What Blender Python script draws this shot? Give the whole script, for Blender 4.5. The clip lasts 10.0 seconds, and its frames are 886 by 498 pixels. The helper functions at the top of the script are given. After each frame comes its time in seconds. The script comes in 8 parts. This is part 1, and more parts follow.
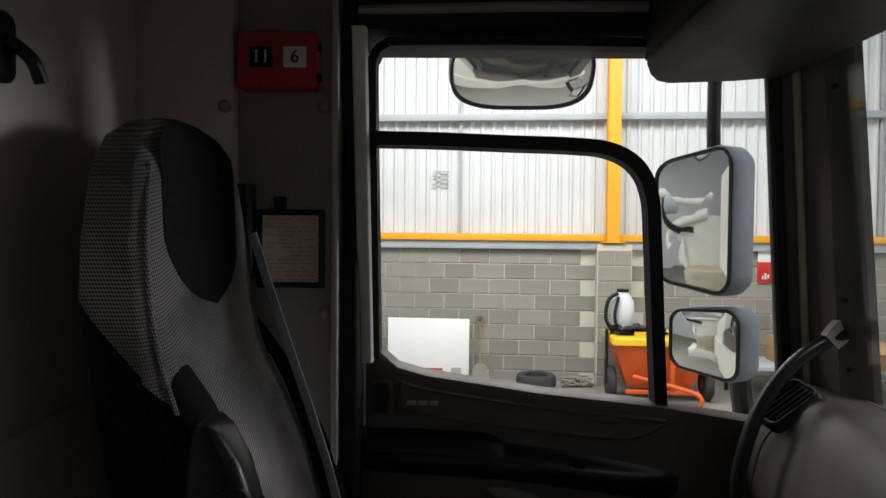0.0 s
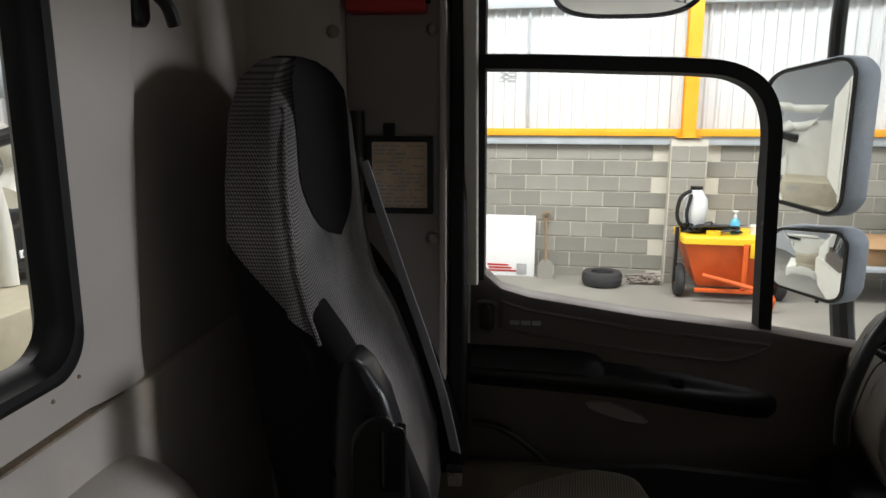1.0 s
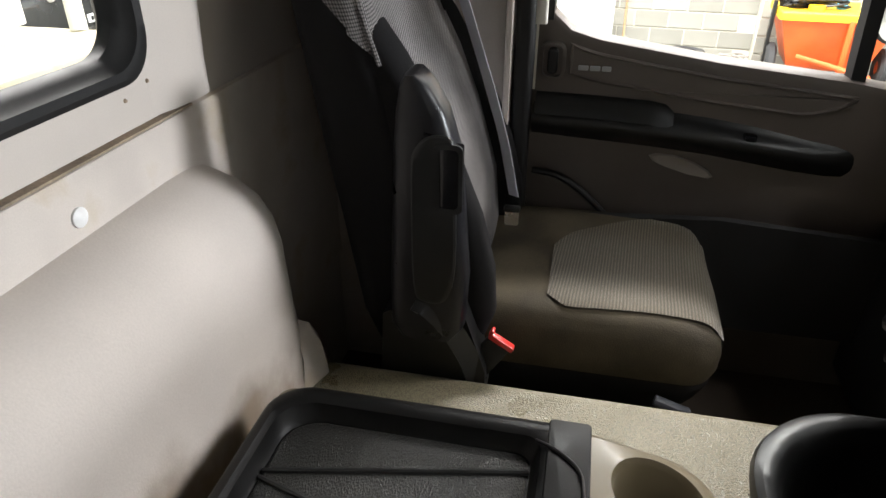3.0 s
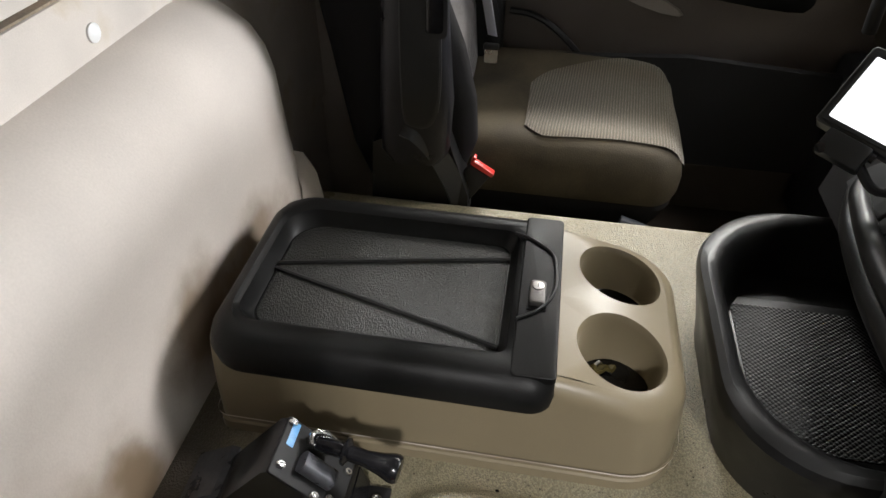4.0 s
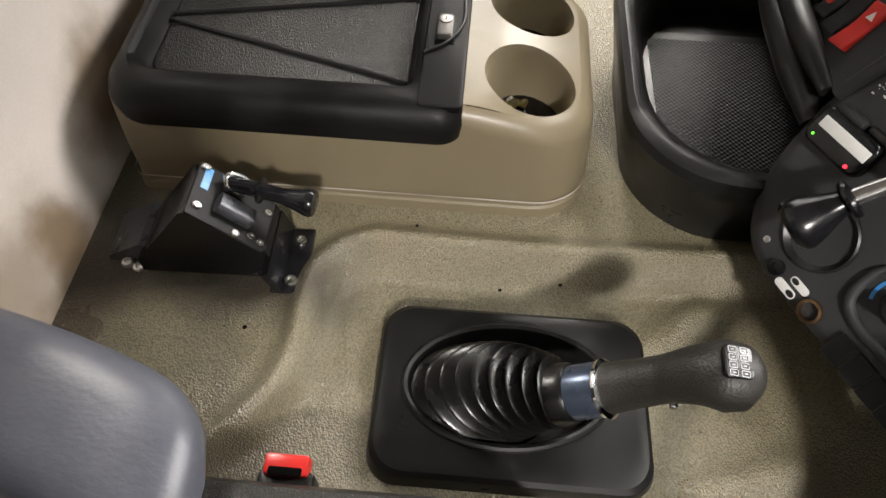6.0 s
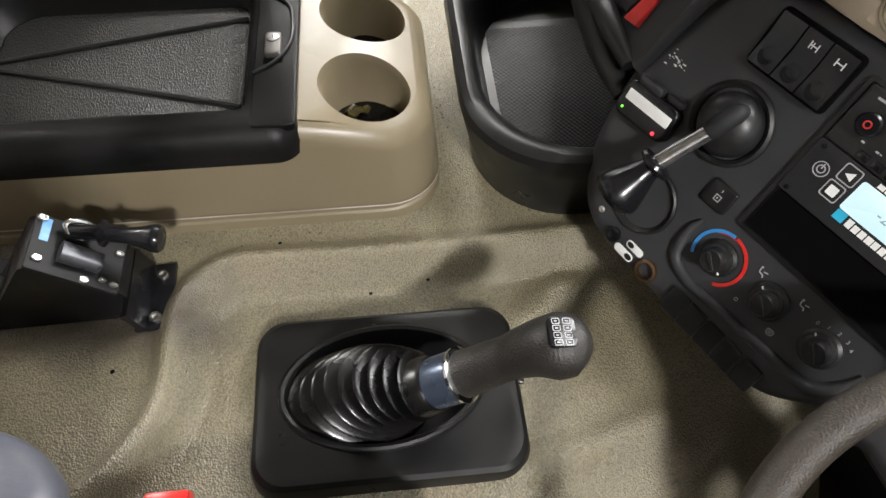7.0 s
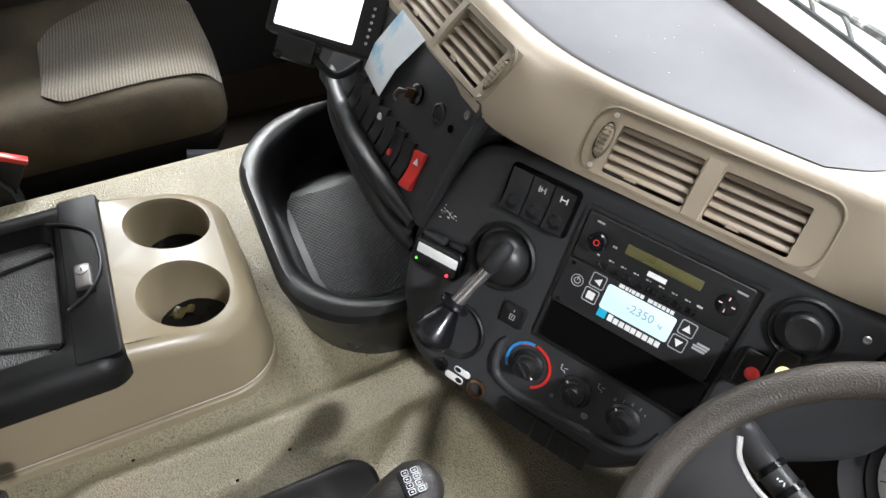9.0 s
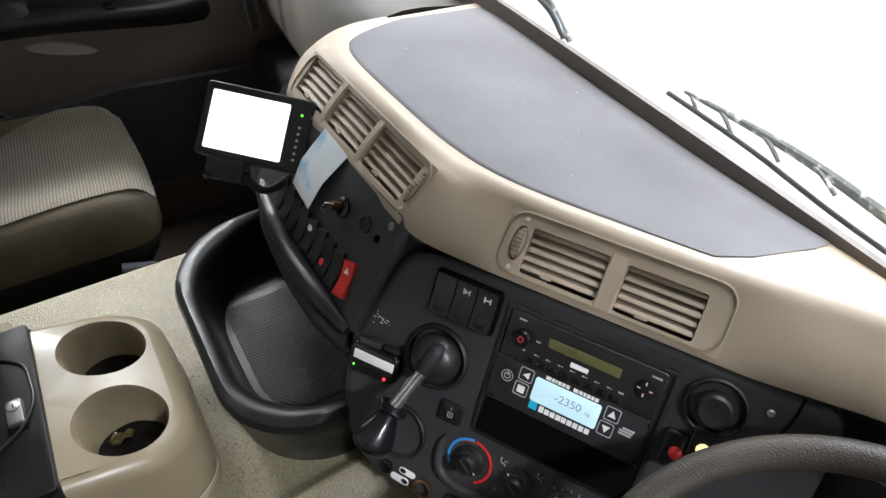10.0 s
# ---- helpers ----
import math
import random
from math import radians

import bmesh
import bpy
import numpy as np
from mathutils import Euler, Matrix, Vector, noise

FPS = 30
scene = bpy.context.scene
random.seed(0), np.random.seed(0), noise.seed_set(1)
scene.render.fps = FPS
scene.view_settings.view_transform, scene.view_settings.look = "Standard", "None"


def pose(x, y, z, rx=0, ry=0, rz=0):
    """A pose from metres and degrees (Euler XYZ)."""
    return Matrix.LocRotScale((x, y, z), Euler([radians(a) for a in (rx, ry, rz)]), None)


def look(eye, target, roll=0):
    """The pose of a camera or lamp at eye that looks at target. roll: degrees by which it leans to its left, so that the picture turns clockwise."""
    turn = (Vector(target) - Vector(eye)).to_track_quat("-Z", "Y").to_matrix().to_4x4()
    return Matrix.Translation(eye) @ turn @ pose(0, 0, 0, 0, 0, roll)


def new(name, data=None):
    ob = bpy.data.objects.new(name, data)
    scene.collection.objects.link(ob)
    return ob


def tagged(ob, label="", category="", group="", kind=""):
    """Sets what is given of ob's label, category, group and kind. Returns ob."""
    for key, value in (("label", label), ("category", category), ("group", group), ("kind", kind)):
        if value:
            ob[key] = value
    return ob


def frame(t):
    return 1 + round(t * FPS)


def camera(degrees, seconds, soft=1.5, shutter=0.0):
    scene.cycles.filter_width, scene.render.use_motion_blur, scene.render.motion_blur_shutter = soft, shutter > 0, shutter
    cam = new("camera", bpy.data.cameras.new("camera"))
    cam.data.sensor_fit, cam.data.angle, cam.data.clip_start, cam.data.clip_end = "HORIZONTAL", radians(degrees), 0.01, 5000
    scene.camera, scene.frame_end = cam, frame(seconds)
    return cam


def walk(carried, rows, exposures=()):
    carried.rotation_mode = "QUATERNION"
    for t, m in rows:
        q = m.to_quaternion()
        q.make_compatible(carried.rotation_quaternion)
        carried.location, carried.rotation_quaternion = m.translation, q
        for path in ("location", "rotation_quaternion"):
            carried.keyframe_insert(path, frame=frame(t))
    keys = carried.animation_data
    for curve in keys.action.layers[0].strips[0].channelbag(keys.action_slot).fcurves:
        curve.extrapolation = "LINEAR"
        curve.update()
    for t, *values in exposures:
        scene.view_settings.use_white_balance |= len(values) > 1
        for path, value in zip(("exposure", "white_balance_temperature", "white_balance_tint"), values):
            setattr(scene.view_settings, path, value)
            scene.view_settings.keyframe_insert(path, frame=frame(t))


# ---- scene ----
cam = camera(67.8, 10.0)
PATH = [
    (0, (0.063, 0.048, 2.267), (0.026, 2.047, 2.215), 0.5),
    (0.5, (-0.018, 0.082, 2.286), (-0.158, 2.054, 1.988), 0.0),
    (1, (-0.035, 0.034, 2.338), (-0.248, 1.987, 1.96), 0.1),
    (1.5, (-0.027, 0.019, 2.347), (-0.345, 1.935, 1.868), 0.2),
    (2, (-0.005, 0.062, 2.316), (-0.39, 1.91, 1.656), 0.3),
    (2.2, (-0.022, 0.073, 2.301), (-0.433, 1.891, 1.576), 0.1),
    (3.5, (-0.025, -0.051, 2.237), (-0.336, 1.56, 1.093), 0.7),
    (4, (-0.022, -0.114, 2.235), (-0.265, 1.394, 0.943), 0.8),
    (4.5, (-0.024, -0.142, 2.225), (-0.222, 1.248, 0.8), 1.3),
    (5, (-0.018, -0.158, 2.213), (-0.176, 1.112, 0.676), 1.6),
    (5.5, (-0.009, -0.164, 2.198), (-0.126, 1.007, 0.581), 1.9),
    (6, (0.043, -0.17, 2.185), (-0.022, 0.923, 0.512), 1.5),
    (6.2, (0.067, -0.172, 2.186), (0.046, 0.909, 0.503), 1.4),
    (7.3, (0.15, -0.175, 2.231), (0.334, 0.909, 0.561), 1.8),
    (7.5, (0.158, -0.178, 2.251), (0.385, 0.919, 0.594), 2.0),
    (8, (0.167, -0.179, 2.281), (0.54, 0.953, 0.674), 2.4),
    (8.5, (0.17, -0.178, 2.302), (0.666, 0.978, 0.748), 2.4),
    (9, (0.17, -0.174, 2.323), (0.77, 1.01, 0.827), 2.2),
    (9.5, (0.169, -0.165, 2.359), (0.871, 1.029, 0.915), 2.3),
    (10, (0.191, -0.183, 2.378), (0.994, 1.066, 1.038), 1.8),
]
EXPOSURES = [(0.0, -1.97, 6350, 13), (0.5, -2.05, 6350, 13), (1.0, -1.55, 6350, 13), (2.0, -0.8, 6350, 13), (2.2, -0.65, 6350, 13), (3.3, 0.34, 6400, 12), (4.0, 0.38, 6450, 12), (5.0, 0.55, 6600, 12), (6.0, 0.64, 6750, 13), (7.5, 0.82, 6250, 12), (8.5, 0.98, 6050, 11.5), (9.2, 0.85, 6050, 11.5), (10.0, 0.5, 6000, 12)]
walk(cam, [(t, look(eye, target, roll)) for t, eye, target, roll in PATH], EXPOSURES)

# ---- light: a steel-clad workshop hall with daylight at its open front ----
world = bpy.data.worlds.new("hall_daylight")
scene.world = world
world.use_nodes = True
wn = world.node_tree.nodes
sky = wn.new("ShaderNodeTexSky")
sky.sky_type, sky.sun_disc = "NISHITA", False
sky.sun_elevation, sky.sun_rotation = radians(35), radians(100)
world.node_tree.links.new(sky.outputs[0], wn["Background"].inputs[0])
wn["Background"].inputs[1].default_value = 0.12


def area_lamp(name, at, target, sx, sy, watts, colour):
    data = bpy.data.lights.new(name, "AREA")
    data.shape, data.size, data.size_y, data.energy, data.color = "RECTANGLE", sx, sy, watts, colour
    ob = new(name, data)
    ob.matrix_world = look(at, target)
    return ob


area_lamp("roof_light_driver_side", (1.25, -5.0, 6.4), (0.1, 0.2, 1.6), 0.5, 0.5, 390, (1.0, 0.98, 0.95))
area_lamp("roof_light_front", (6.5, 2.5, 6.6), (0.5, 0.5, 1.8), 2.4, 2.4, 700, (1.0, 0.98, 0.97))
area_lamp("roof_light_middle", (3.0, 0.3, 6.6), (0.6, 0.2, 1.8), 2.0, 2.0, 260, (1.0, 0.98, 0.95))
area_lamp("roof_light_passenger_side", (1.0, 6.5, 6.6), (1.0, 7.5, 0.0), 6.0, 2.0, 2600, (1.0, 0.97, 0.92))
area_lamp("roof_light_rear", (-5.0, 5.0, 6.6), (-5.0, 5.5, 0.0), 4.0, 2.0, 1900, (1.0, 0.97, 0.92))
area_lamp("open_front_door", (11.5, 2.8, 3.3), (0.0, 0.6, 2.0), 1.5, 1.7, 1300, (0.95, 0.98, 1.0))


# ---- materials ----
def material(name, colour, rough=0.5, metal=0.0, grain=400.0, bump=0.1, stain=3.0, vary=0.15, spread=0.1, emit=0.0, coat=0.0, kind="noise", stretch=(1, 1, 1), second=None, deep=0.001, spec=0.5, fleck=None):
    fleck = vary * 0.5 if fleck is None else fleck
    m = bpy.data.materials.new(name)
    m.use_nodes = True
    n, l = m.node_tree.nodes, m.node_tree.links
    b = n["Principled BSDF"]
    b.inputs["Metallic"].default_value = metal
    b.inputs["Coat Weight"].default_value = coat
    b.inputs["Specular IOR Level"].default_value = spec
    if emit:
        b.inputs["Emission Color"].default_value = (*colour, 1)
        b.inputs["Emission Strength"].default_value = emit
    tc = n.new("ShaderNodeTexCoord")
    mp = n.new("ShaderNodeMapping")
    mp.inputs["Scale"].default_value = stretch
    l.new(tc.outputs["Object"], mp.inputs[0])
    big = n.new("ShaderNodeTexNoise")
    big.inputs["Scale"].default_value, big.inputs["Detail"].default_value = stain, 6
    l.new(mp.outputs[0], big.inputs["Vector"])
    if kind == "pebble":
        fine = n.new("ShaderNodeTexVoronoi")
        fine.inputs["Scale"].default_value = grain
        up = n.new("ShaderNodeMath")
        up.operation = "SUBTRACT"
        up.inputs[0].default_value = 1.0
        l.new(fine.outputs["Distance"], up.inputs[1])
        height = up.outputs[0]
    elif kind == "voronoi":
        fine = n.new("ShaderNodeTexVoronoi")
        fine.inputs["Scale"].default_value = grain
        height = fine.outputs["Distance"]
    else:
        fine = n.new("ShaderNodeTexNoise")
        fine.inputs["Scale"].default_value, fine.inputs["Detail"].default_value = grain, 3
        height = fine.outputs["Fac"]
    l.new(mp.outputs[0], fine.inputs["Vector"])
    ramp = n.new("ShaderNodeMapRange")
    ramp.inputs["From Min"].default_value, ramp.inputs["From Max"].default_value = 0.3, 0.7
    ramp.inputs["To Min"].default_value, ramp.inputs["To Max"].default_value = 1 - vary, 1 + vary
    l.new(big.outputs["Fac"], ramp.inputs["Value"])
    fr = n.new("ShaderNodeMapRange")
    fr.inputs["From Min"].default_value, fr.inputs["From Max"].default_value = 0.25, 0.75
    fr.inputs["To Min"].default_value, fr.inputs["To Max"].default_value = 1 - fleck, 1 + fleck
    l.new(height, fr.inputs["Value"])
    mul = n.new("ShaderNodeMath")
    mul.operation = "MULTIPLY"
    l.new(ramp.outputs[0], mul.inputs[0])
    l.new(fr.outputs[0], mul.inputs[1])
    mix = n.new("ShaderNodeMix")
    mix.data_type, mix.blend_type = "RGBA", "MULTIPLY"
    mix.inputs["Factor"].default_value = 1.0
    if second:
        blend = n.new("ShaderNodeMix")
        blend.data_type = "RGBA"
        sharp = n.new("ShaderNodeMapRange")
        sharp.inputs["From Min"].default_value, sharp.inputs["From Max"].default_value = 0.56, 0.70
        l.new(big.outputs["Fac"], sharp.inputs["Value"])
        l.new(sharp.outputs[0], blend.inputs["Factor"])
        blend.inputs["A"].default_value, blend.inputs["B"].default_value = (*colour, 1), (*second, 1)
        l.new(blend.outputs["Result"], mix.inputs["A"])
    else:
        mix.inputs["A"].default_value = (*colour, 1)
    l.new(mul.outputs[0], mix.inputs["B"])
    l.new(mix.outputs["Result"], b.inputs["Base Color"])
    rr = n.new("ShaderNodeMapRange")
    rr.inputs["From Min"].default_value, rr.inputs["From Max"].default_value = 0.3, 0.7
    rr.inputs["To Min"].default_value, rr.inputs["To Max"].default_value = max(rough - spread, 0.02), min(rough + spread, 1.0)
    l.new(big.outputs["Fac"], rr.inputs["Value"])
    l.new(rr.outputs[0], b.inputs["Roughness"])
    if bump:
        bp = n.new("ShaderNodeBump")
        bp.inputs["Strength"].default_value, bp.inputs["Distance"].default_value = bump, deep
        l.new(height, bp.inputs["Height"])
        l.new(bp.outputs[0], b.inputs["Normal"])
    return m


def ribbed(name, dark, light, scale, turn, rough=0.9, across=None, relief=0.6, sheen=0.25, spec=0.5, cross=2.2, low=0.45):
    """Woven cloth: fine light ribs over a dark ground, crossed by threads."""
    m = bpy.data.materials.new(name)
    m.use_nodes = True
    n, l = m.node_tree.nodes, m.node_tree.links
    b = n["Principled BSDF"]
    b.inputs["Roughness"].default_value = rough
    b.inputs["Sheen Weight"].default_value = sheen
    b.inputs["Specular IOR Level"].default_value = spec
    tc = n.new("ShaderNodeTexCoord")
    mp = n.new("ShaderNodeMapping")
    mp.inputs["Rotation"].default_value = turn
    l.new(tc.outputs["Object"], mp.inputs[0])
    w = n.new("ShaderNodeTexWave")
    w.inputs["Scale"].default_value, w.inputs["Distortion"].default_value, w.inputs["Detail Scale"].default_value = scale, 0.12, 0.4
    l.new(mp.outputs[0], w.inputs["Vector"])
    w2 = n.new("ShaderNodeTexWave")
    w2.bands_direction = "Z" if across is None else across
    w2.inputs["Scale"].default_value, w2.inputs["Distortion"].default_value = scale * cross, 1.0
    l.new(mp.outputs[0], w2.inputs["Vector"])
    mul = n.new("ShaderNodeMath")
    mul.operation = "MULTIPLY"
    l.new(w.outputs["Fac"], mul.inputs[0])
    half = n.new("ShaderNodeMapRange")
    half.inputs["To Min"].default_value, half.inputs["To Max"].default_value = low, 1.0
    l.new(w2.outputs["Fac"], half.inputs["Value"])
    l.new(half.outputs[0], mul.inputs[1])
    nz = n.new("ShaderNodeTexNoise")
    nz.inputs["Scale"].default_value = 9.0
    l.new(tc.outputs["Object"], nz.inputs["Vector"])
    worn = n.new("ShaderNodeMath")
    worn.operation = "MULTIPLY"
    l.new(mul.outputs[0], worn.inputs[0])
    wr = n.new("ShaderNodeMapRange")
    wr.inputs["To Min"].default_value, wr.inputs["To Max"].default_value = 0.6, 1.25
    l.new(nz.outputs["Fac"], wr.inputs["Value"])
    l.new(wr.outputs[0], worn.inputs[1])
    mix = n.new("ShaderNodeMix")
    mix.data_type = "RGBA"
    mix.inputs["A"].default_value, mix.inputs["B"].default_value = (*dark, 1), (*light, 1)
    l.new(worn.outputs[0], mix.inputs["Factor"])
    l.new(mix.outputs["Result"], b.inputs["Base Color"])
    bp = n.new("ShaderNodeBump")
    bp.inputs["Strength"].default_value, bp.inputs["Distance"].default_value = relief, 0.002
    l.new(mul.outputs[0], bp.inputs["Height"])
    l.new(bp.outputs[0], b.inputs["Normal"])
    return m


def dotted(name, dark, light, scale, ways, rough=0.9, spec=0.5, deep=0.0015):
    """Woven cloth: rows of small light knots over a dark ground."""
    m = bpy.data.materials.new(name)
    m.use_nodes = True
    n, l = m.node_tree.nodes, m.node_tree.links
    b = n["Principled BSDF"]
    b.inputs["Roughness"].default_value = rough
    b.inputs["Specular IOR Level"].default_value = spec
    tc = n.new("ShaderNodeTexCoord")
    flat = n.new("ShaderNodeCombineXYZ")
    for k, way in enumerate(ways):
        dot = n.new("ShaderNodeVectorMath")
        dot.operation = "DOT_PRODUCT"
        dot.inputs[1].default_value = way
        l.new(tc.outputs["Object"], dot.inputs[0])
        l.new(dot.outputs["Value"], flat.inputs[k])
    vo = n.new("ShaderNodeTexVoronoi")
    vo.voronoi_dimensions = "2D"
    vo.inputs["Scale"].default_value, vo.inputs["Randomness"].default_value = scale, 0.05
    l.new(flat.outputs[0], vo.inputs["Vector"])
    knot = n.new("ShaderNodeMapRange")
    knot.inputs["From Min"].default_value, knot.inputs["From Max"].default_value = 0.22, 0.58
    knot.inputs["To Min"].default_value, knot.inputs["To Max"].default_value = 1.0, 0.0
    l.new(vo.outputs["Distance"], knot.inputs["Value"])
    nz = n.new("ShaderNodeTexNoise")
    nz.inputs["Scale"].default_value = 7.0
    l.new(tc.outputs["Object"], nz.inputs["Vector"])
    wear = n.new("ShaderNodeMath")
    wear.operation = "MULTIPLY"
    l.new(knot.outputs[0], wear.inputs[0])
    l.new(nz.outputs["Fac"], wear.inputs[1])
    mix = n.new("ShaderNodeMix")
    mix.data_type = "RGBA"
    mix.inputs["A"].default_value, mix.inputs["B"].default_value = (*dark, 1), (*light, 1)
    l.new(wear.outputs[0], mix.inputs["Factor"])
    l.new(mix.outputs["Result"], b.inputs["Base Color"])
    bp = n.new("ShaderNodeBump")
    bp.inputs["Strength"].default_value, bp.inputs["Distance"].default_value = 0.6, deep
    l.new(knot.outputs[0], bp.inputs["Height"])
    l.new(bp.outputs[0], b.inputs["Normal"])
    return m


def glass(name, tint, rough=0.0, gloss=0.08):
    m = bpy.data.materials.new(name)
    m.use_nodes = True
    n, l = m.node_tree.nodes, m.node_tree.links
    n.remove(n["Principled BSDF"])
    tr, gl, fr, mx = n.new("ShaderNodeBsdfTransparent"), n.new("ShaderNodeBsdfGlossy"), n.new("ShaderNodeLayerWeight"), n.new("ShaderNodeMixShader")
    tr.inputs[0].default_value = (*tint, 1)
    gl.inputs["Roughness"].default_value = rough
    pw, sc = n.new("ShaderNodeMath"), n.new("ShaderNodeMath")
    pw.operation, sc.operation = "POWER", "MULTIPLY_ADD"
    pw.inputs[1].default_value, sc.inputs[1].default_value, sc.inputs[2].default_value = 4.0, 0.6, gloss * 0.4
    l.new(fr.outputs["Facing"], pw.inputs[0])
    l.new(pw.outputs[0], sc.inputs[0])
    l.new(sc.outputs[0], mx.inputs[0])
    l.new(tr.outputs[0], mx.inputs[1])
    l.new(gl.outputs[0], mx.inputs[2])
    l.new(mx.outputs[0], n["Material Output"].inputs[0])
    return m


beige_cloth = material("beige_vinyl_cloth", (0.56, 0.51, 0.46), 0.75, grain=350, bump=0.22, stain=5, vary=0.08, kind="noise")


def stain_shade_spots(m, spots, colour):
    """Soft grease marks and painted-in shade at places of the object, broken up by noise."""
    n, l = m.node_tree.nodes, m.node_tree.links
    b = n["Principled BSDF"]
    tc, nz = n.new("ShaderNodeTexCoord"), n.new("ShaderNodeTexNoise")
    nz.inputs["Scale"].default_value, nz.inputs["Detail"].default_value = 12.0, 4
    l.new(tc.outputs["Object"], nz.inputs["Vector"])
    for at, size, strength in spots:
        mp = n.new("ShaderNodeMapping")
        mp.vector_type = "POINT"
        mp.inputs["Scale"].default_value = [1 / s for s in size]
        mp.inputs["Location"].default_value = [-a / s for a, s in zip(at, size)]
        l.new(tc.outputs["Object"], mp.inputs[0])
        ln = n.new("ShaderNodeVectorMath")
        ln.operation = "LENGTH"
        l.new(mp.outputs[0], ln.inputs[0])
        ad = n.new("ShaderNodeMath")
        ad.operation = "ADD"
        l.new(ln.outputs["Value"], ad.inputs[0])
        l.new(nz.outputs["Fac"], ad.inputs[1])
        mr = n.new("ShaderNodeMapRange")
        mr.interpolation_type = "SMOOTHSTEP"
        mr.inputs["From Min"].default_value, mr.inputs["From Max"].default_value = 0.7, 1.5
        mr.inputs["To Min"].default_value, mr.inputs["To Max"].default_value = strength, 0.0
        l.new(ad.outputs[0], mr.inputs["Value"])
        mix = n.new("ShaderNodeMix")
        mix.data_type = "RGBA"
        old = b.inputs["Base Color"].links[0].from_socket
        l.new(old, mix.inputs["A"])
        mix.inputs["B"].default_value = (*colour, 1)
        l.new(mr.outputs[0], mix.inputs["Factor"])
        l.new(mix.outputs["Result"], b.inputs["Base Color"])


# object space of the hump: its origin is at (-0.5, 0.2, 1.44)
# brown grime, with the shade beside the console lid and along the foot painted in
stain_shade_spots(beige_cloth, [((0.07, 0.03, 0.09), (0.16, 0.065, 0.085), 0.9), ((0.07, 0.10, 0.03), (0.16, 0.09, 0.06), 0.8), ((0.06, 0.63, 0.05), (0.12, 0.10, 0.08), 0.6), ((0.07, -0.06, 0.10), (0.2, 0.20, 0.12), 0.5), ((0.07, -0.06, 0.03), (0.16, 0.16, 0.07), 0.85), ((0.08, -0.14, 0.14), (0.3, 0.26, 0.2), 0.38), ((0.06, 0.24, 0.14), (0.16, 0.13, 0.11), 0.85), ((0.06, 0.42, 0.11), (0.16, 0.22, 0.11), 0.8)], (0.165, 0.112, 0.062))
beige_wall = material("beige_moulded_wall", (0.50, 0.455, 0.41), 0.6, grain=600, bump=0.1, stain=4, vary=0.08)
beige_worn = material("beige_grimy_trim", (0.52, 0.47, 0.42), 0.6, grain=500, bump=0.12, stain=9, vary=0.10, second=(0.42, 0.35, 0.25))
beige_plastic = material("beige_console_plastic", (0.167, 0.138, 0.087), 0.36, grain=700, bump=0.05, stain=6, vary=0.07, spread=0.08)
# dash plastic of the passenger shoulder, darkened to hold the shade there
shaded_dash = material("shaded_shoulder_plastic", (0.044, 0.038, 0.028), 0.6, grain=900, bump=0.15, stain=6, vary=0.08)
beige_dash = material("beige_dash_plastic", (0.318, 0.261, 0.190), 0.5, grain=900, bump=0.18, stain=6, vary=0.06)
rubber_mat = material("grained_tunnel_rubber", (0.173, 0.153, 0.096), 0.33, grain=470, bump=0.9, stain=5, vary=0.18, spread=0.08, spec=0.8, kind="pebble", second=(0.160, 0.130, 0.082), deep=0.0014, stretch=(1.0, 0.8, 1.0), fleck=0.30)
rust_stain = material("brown_grease_stain", (0.26, 0.20, 0.14), 0.7, grain=200, bump=0.1, stain=20, vary=0.4)
black_plastic = material("black_satin_plastic", (0.0110, 0.0112, 0.0112), 0.38, grain=900, bump=0.06, stain=12, vary=0.2, spec=0.35)
lid_black = material("black_lid_plastic", (0.0055, 0.0056, 0.0054), 0.42, grain=700, bump=0.15, stain=14, vary=0.35, spread=0.12, spec=0.16)
black_leather = material("black_leather_grain", (0.024, 0.024, 0.022), 0.38, grain=640, bump=0.7, stain=7, vary=0.25, kind="voronoi", stretch=(1, 0.4, 1), deep=0.0018, spec=0.35)
black_matt = material("black_matt_plastic", (0.012, 0.012, 0.013), 0.7, grain=500, bump=0.1, vary=0.2, spec=0.35)
black_gloss = material("black_gloss_paint", (0.006, 0.006, 0.007), 0.2, grain=60, bump=0.02, stain=30, vary=0.3, spread=0.08, spec=0.35)
black_hole = material("unlit_cavity", (0.004, 0.004, 0.004), 0.9, bump=0, spec=0.0)
grey_panel = material("charcoal_dash_plastic", (0.0255, 0.0262, 0.0278), 0.5, grain=1200, bump=0.1, stain=8, vary=0.12, spec=0.35)
grey_door = material("dark_brown_door_plastic", (0.106, 0.089, 0.077), 0.5, grain=700, bump=0.1, stain=6, vary=0.12, spec=0.35)
grey_pillar = material("grey_pillar_plastic", (0.27, 0.24, 0.215), 0.6, grain=500, bump=0.1, stain=5, vary=0.1, spec=0.35)
grey_mat = material("grey_dash_top_mat", (0.140, 0.138, 0.142), 0.88, grain=900, bump=0.06, stain=7, vary=0.12, spread=0.06, spec=0.10, fleck=0.04)
mesh_mat = dotted("dimpled_black_bin_mat", (0.005, 0.005, 0.005), (0.019, 0.019, 0.020), 190.0, ((0.8, 0.6, 0.0), (-0.6, 0.8, 0.0)), rough=0.42, spec=0.32, deep=0.0022)
arm_black = material("charcoal_armrest_vinyl", (0.0095, 0.0095, 0.0115), 0.36, grain=150, bump=0.15, stain=14, vary=0.2, spec=0.3)
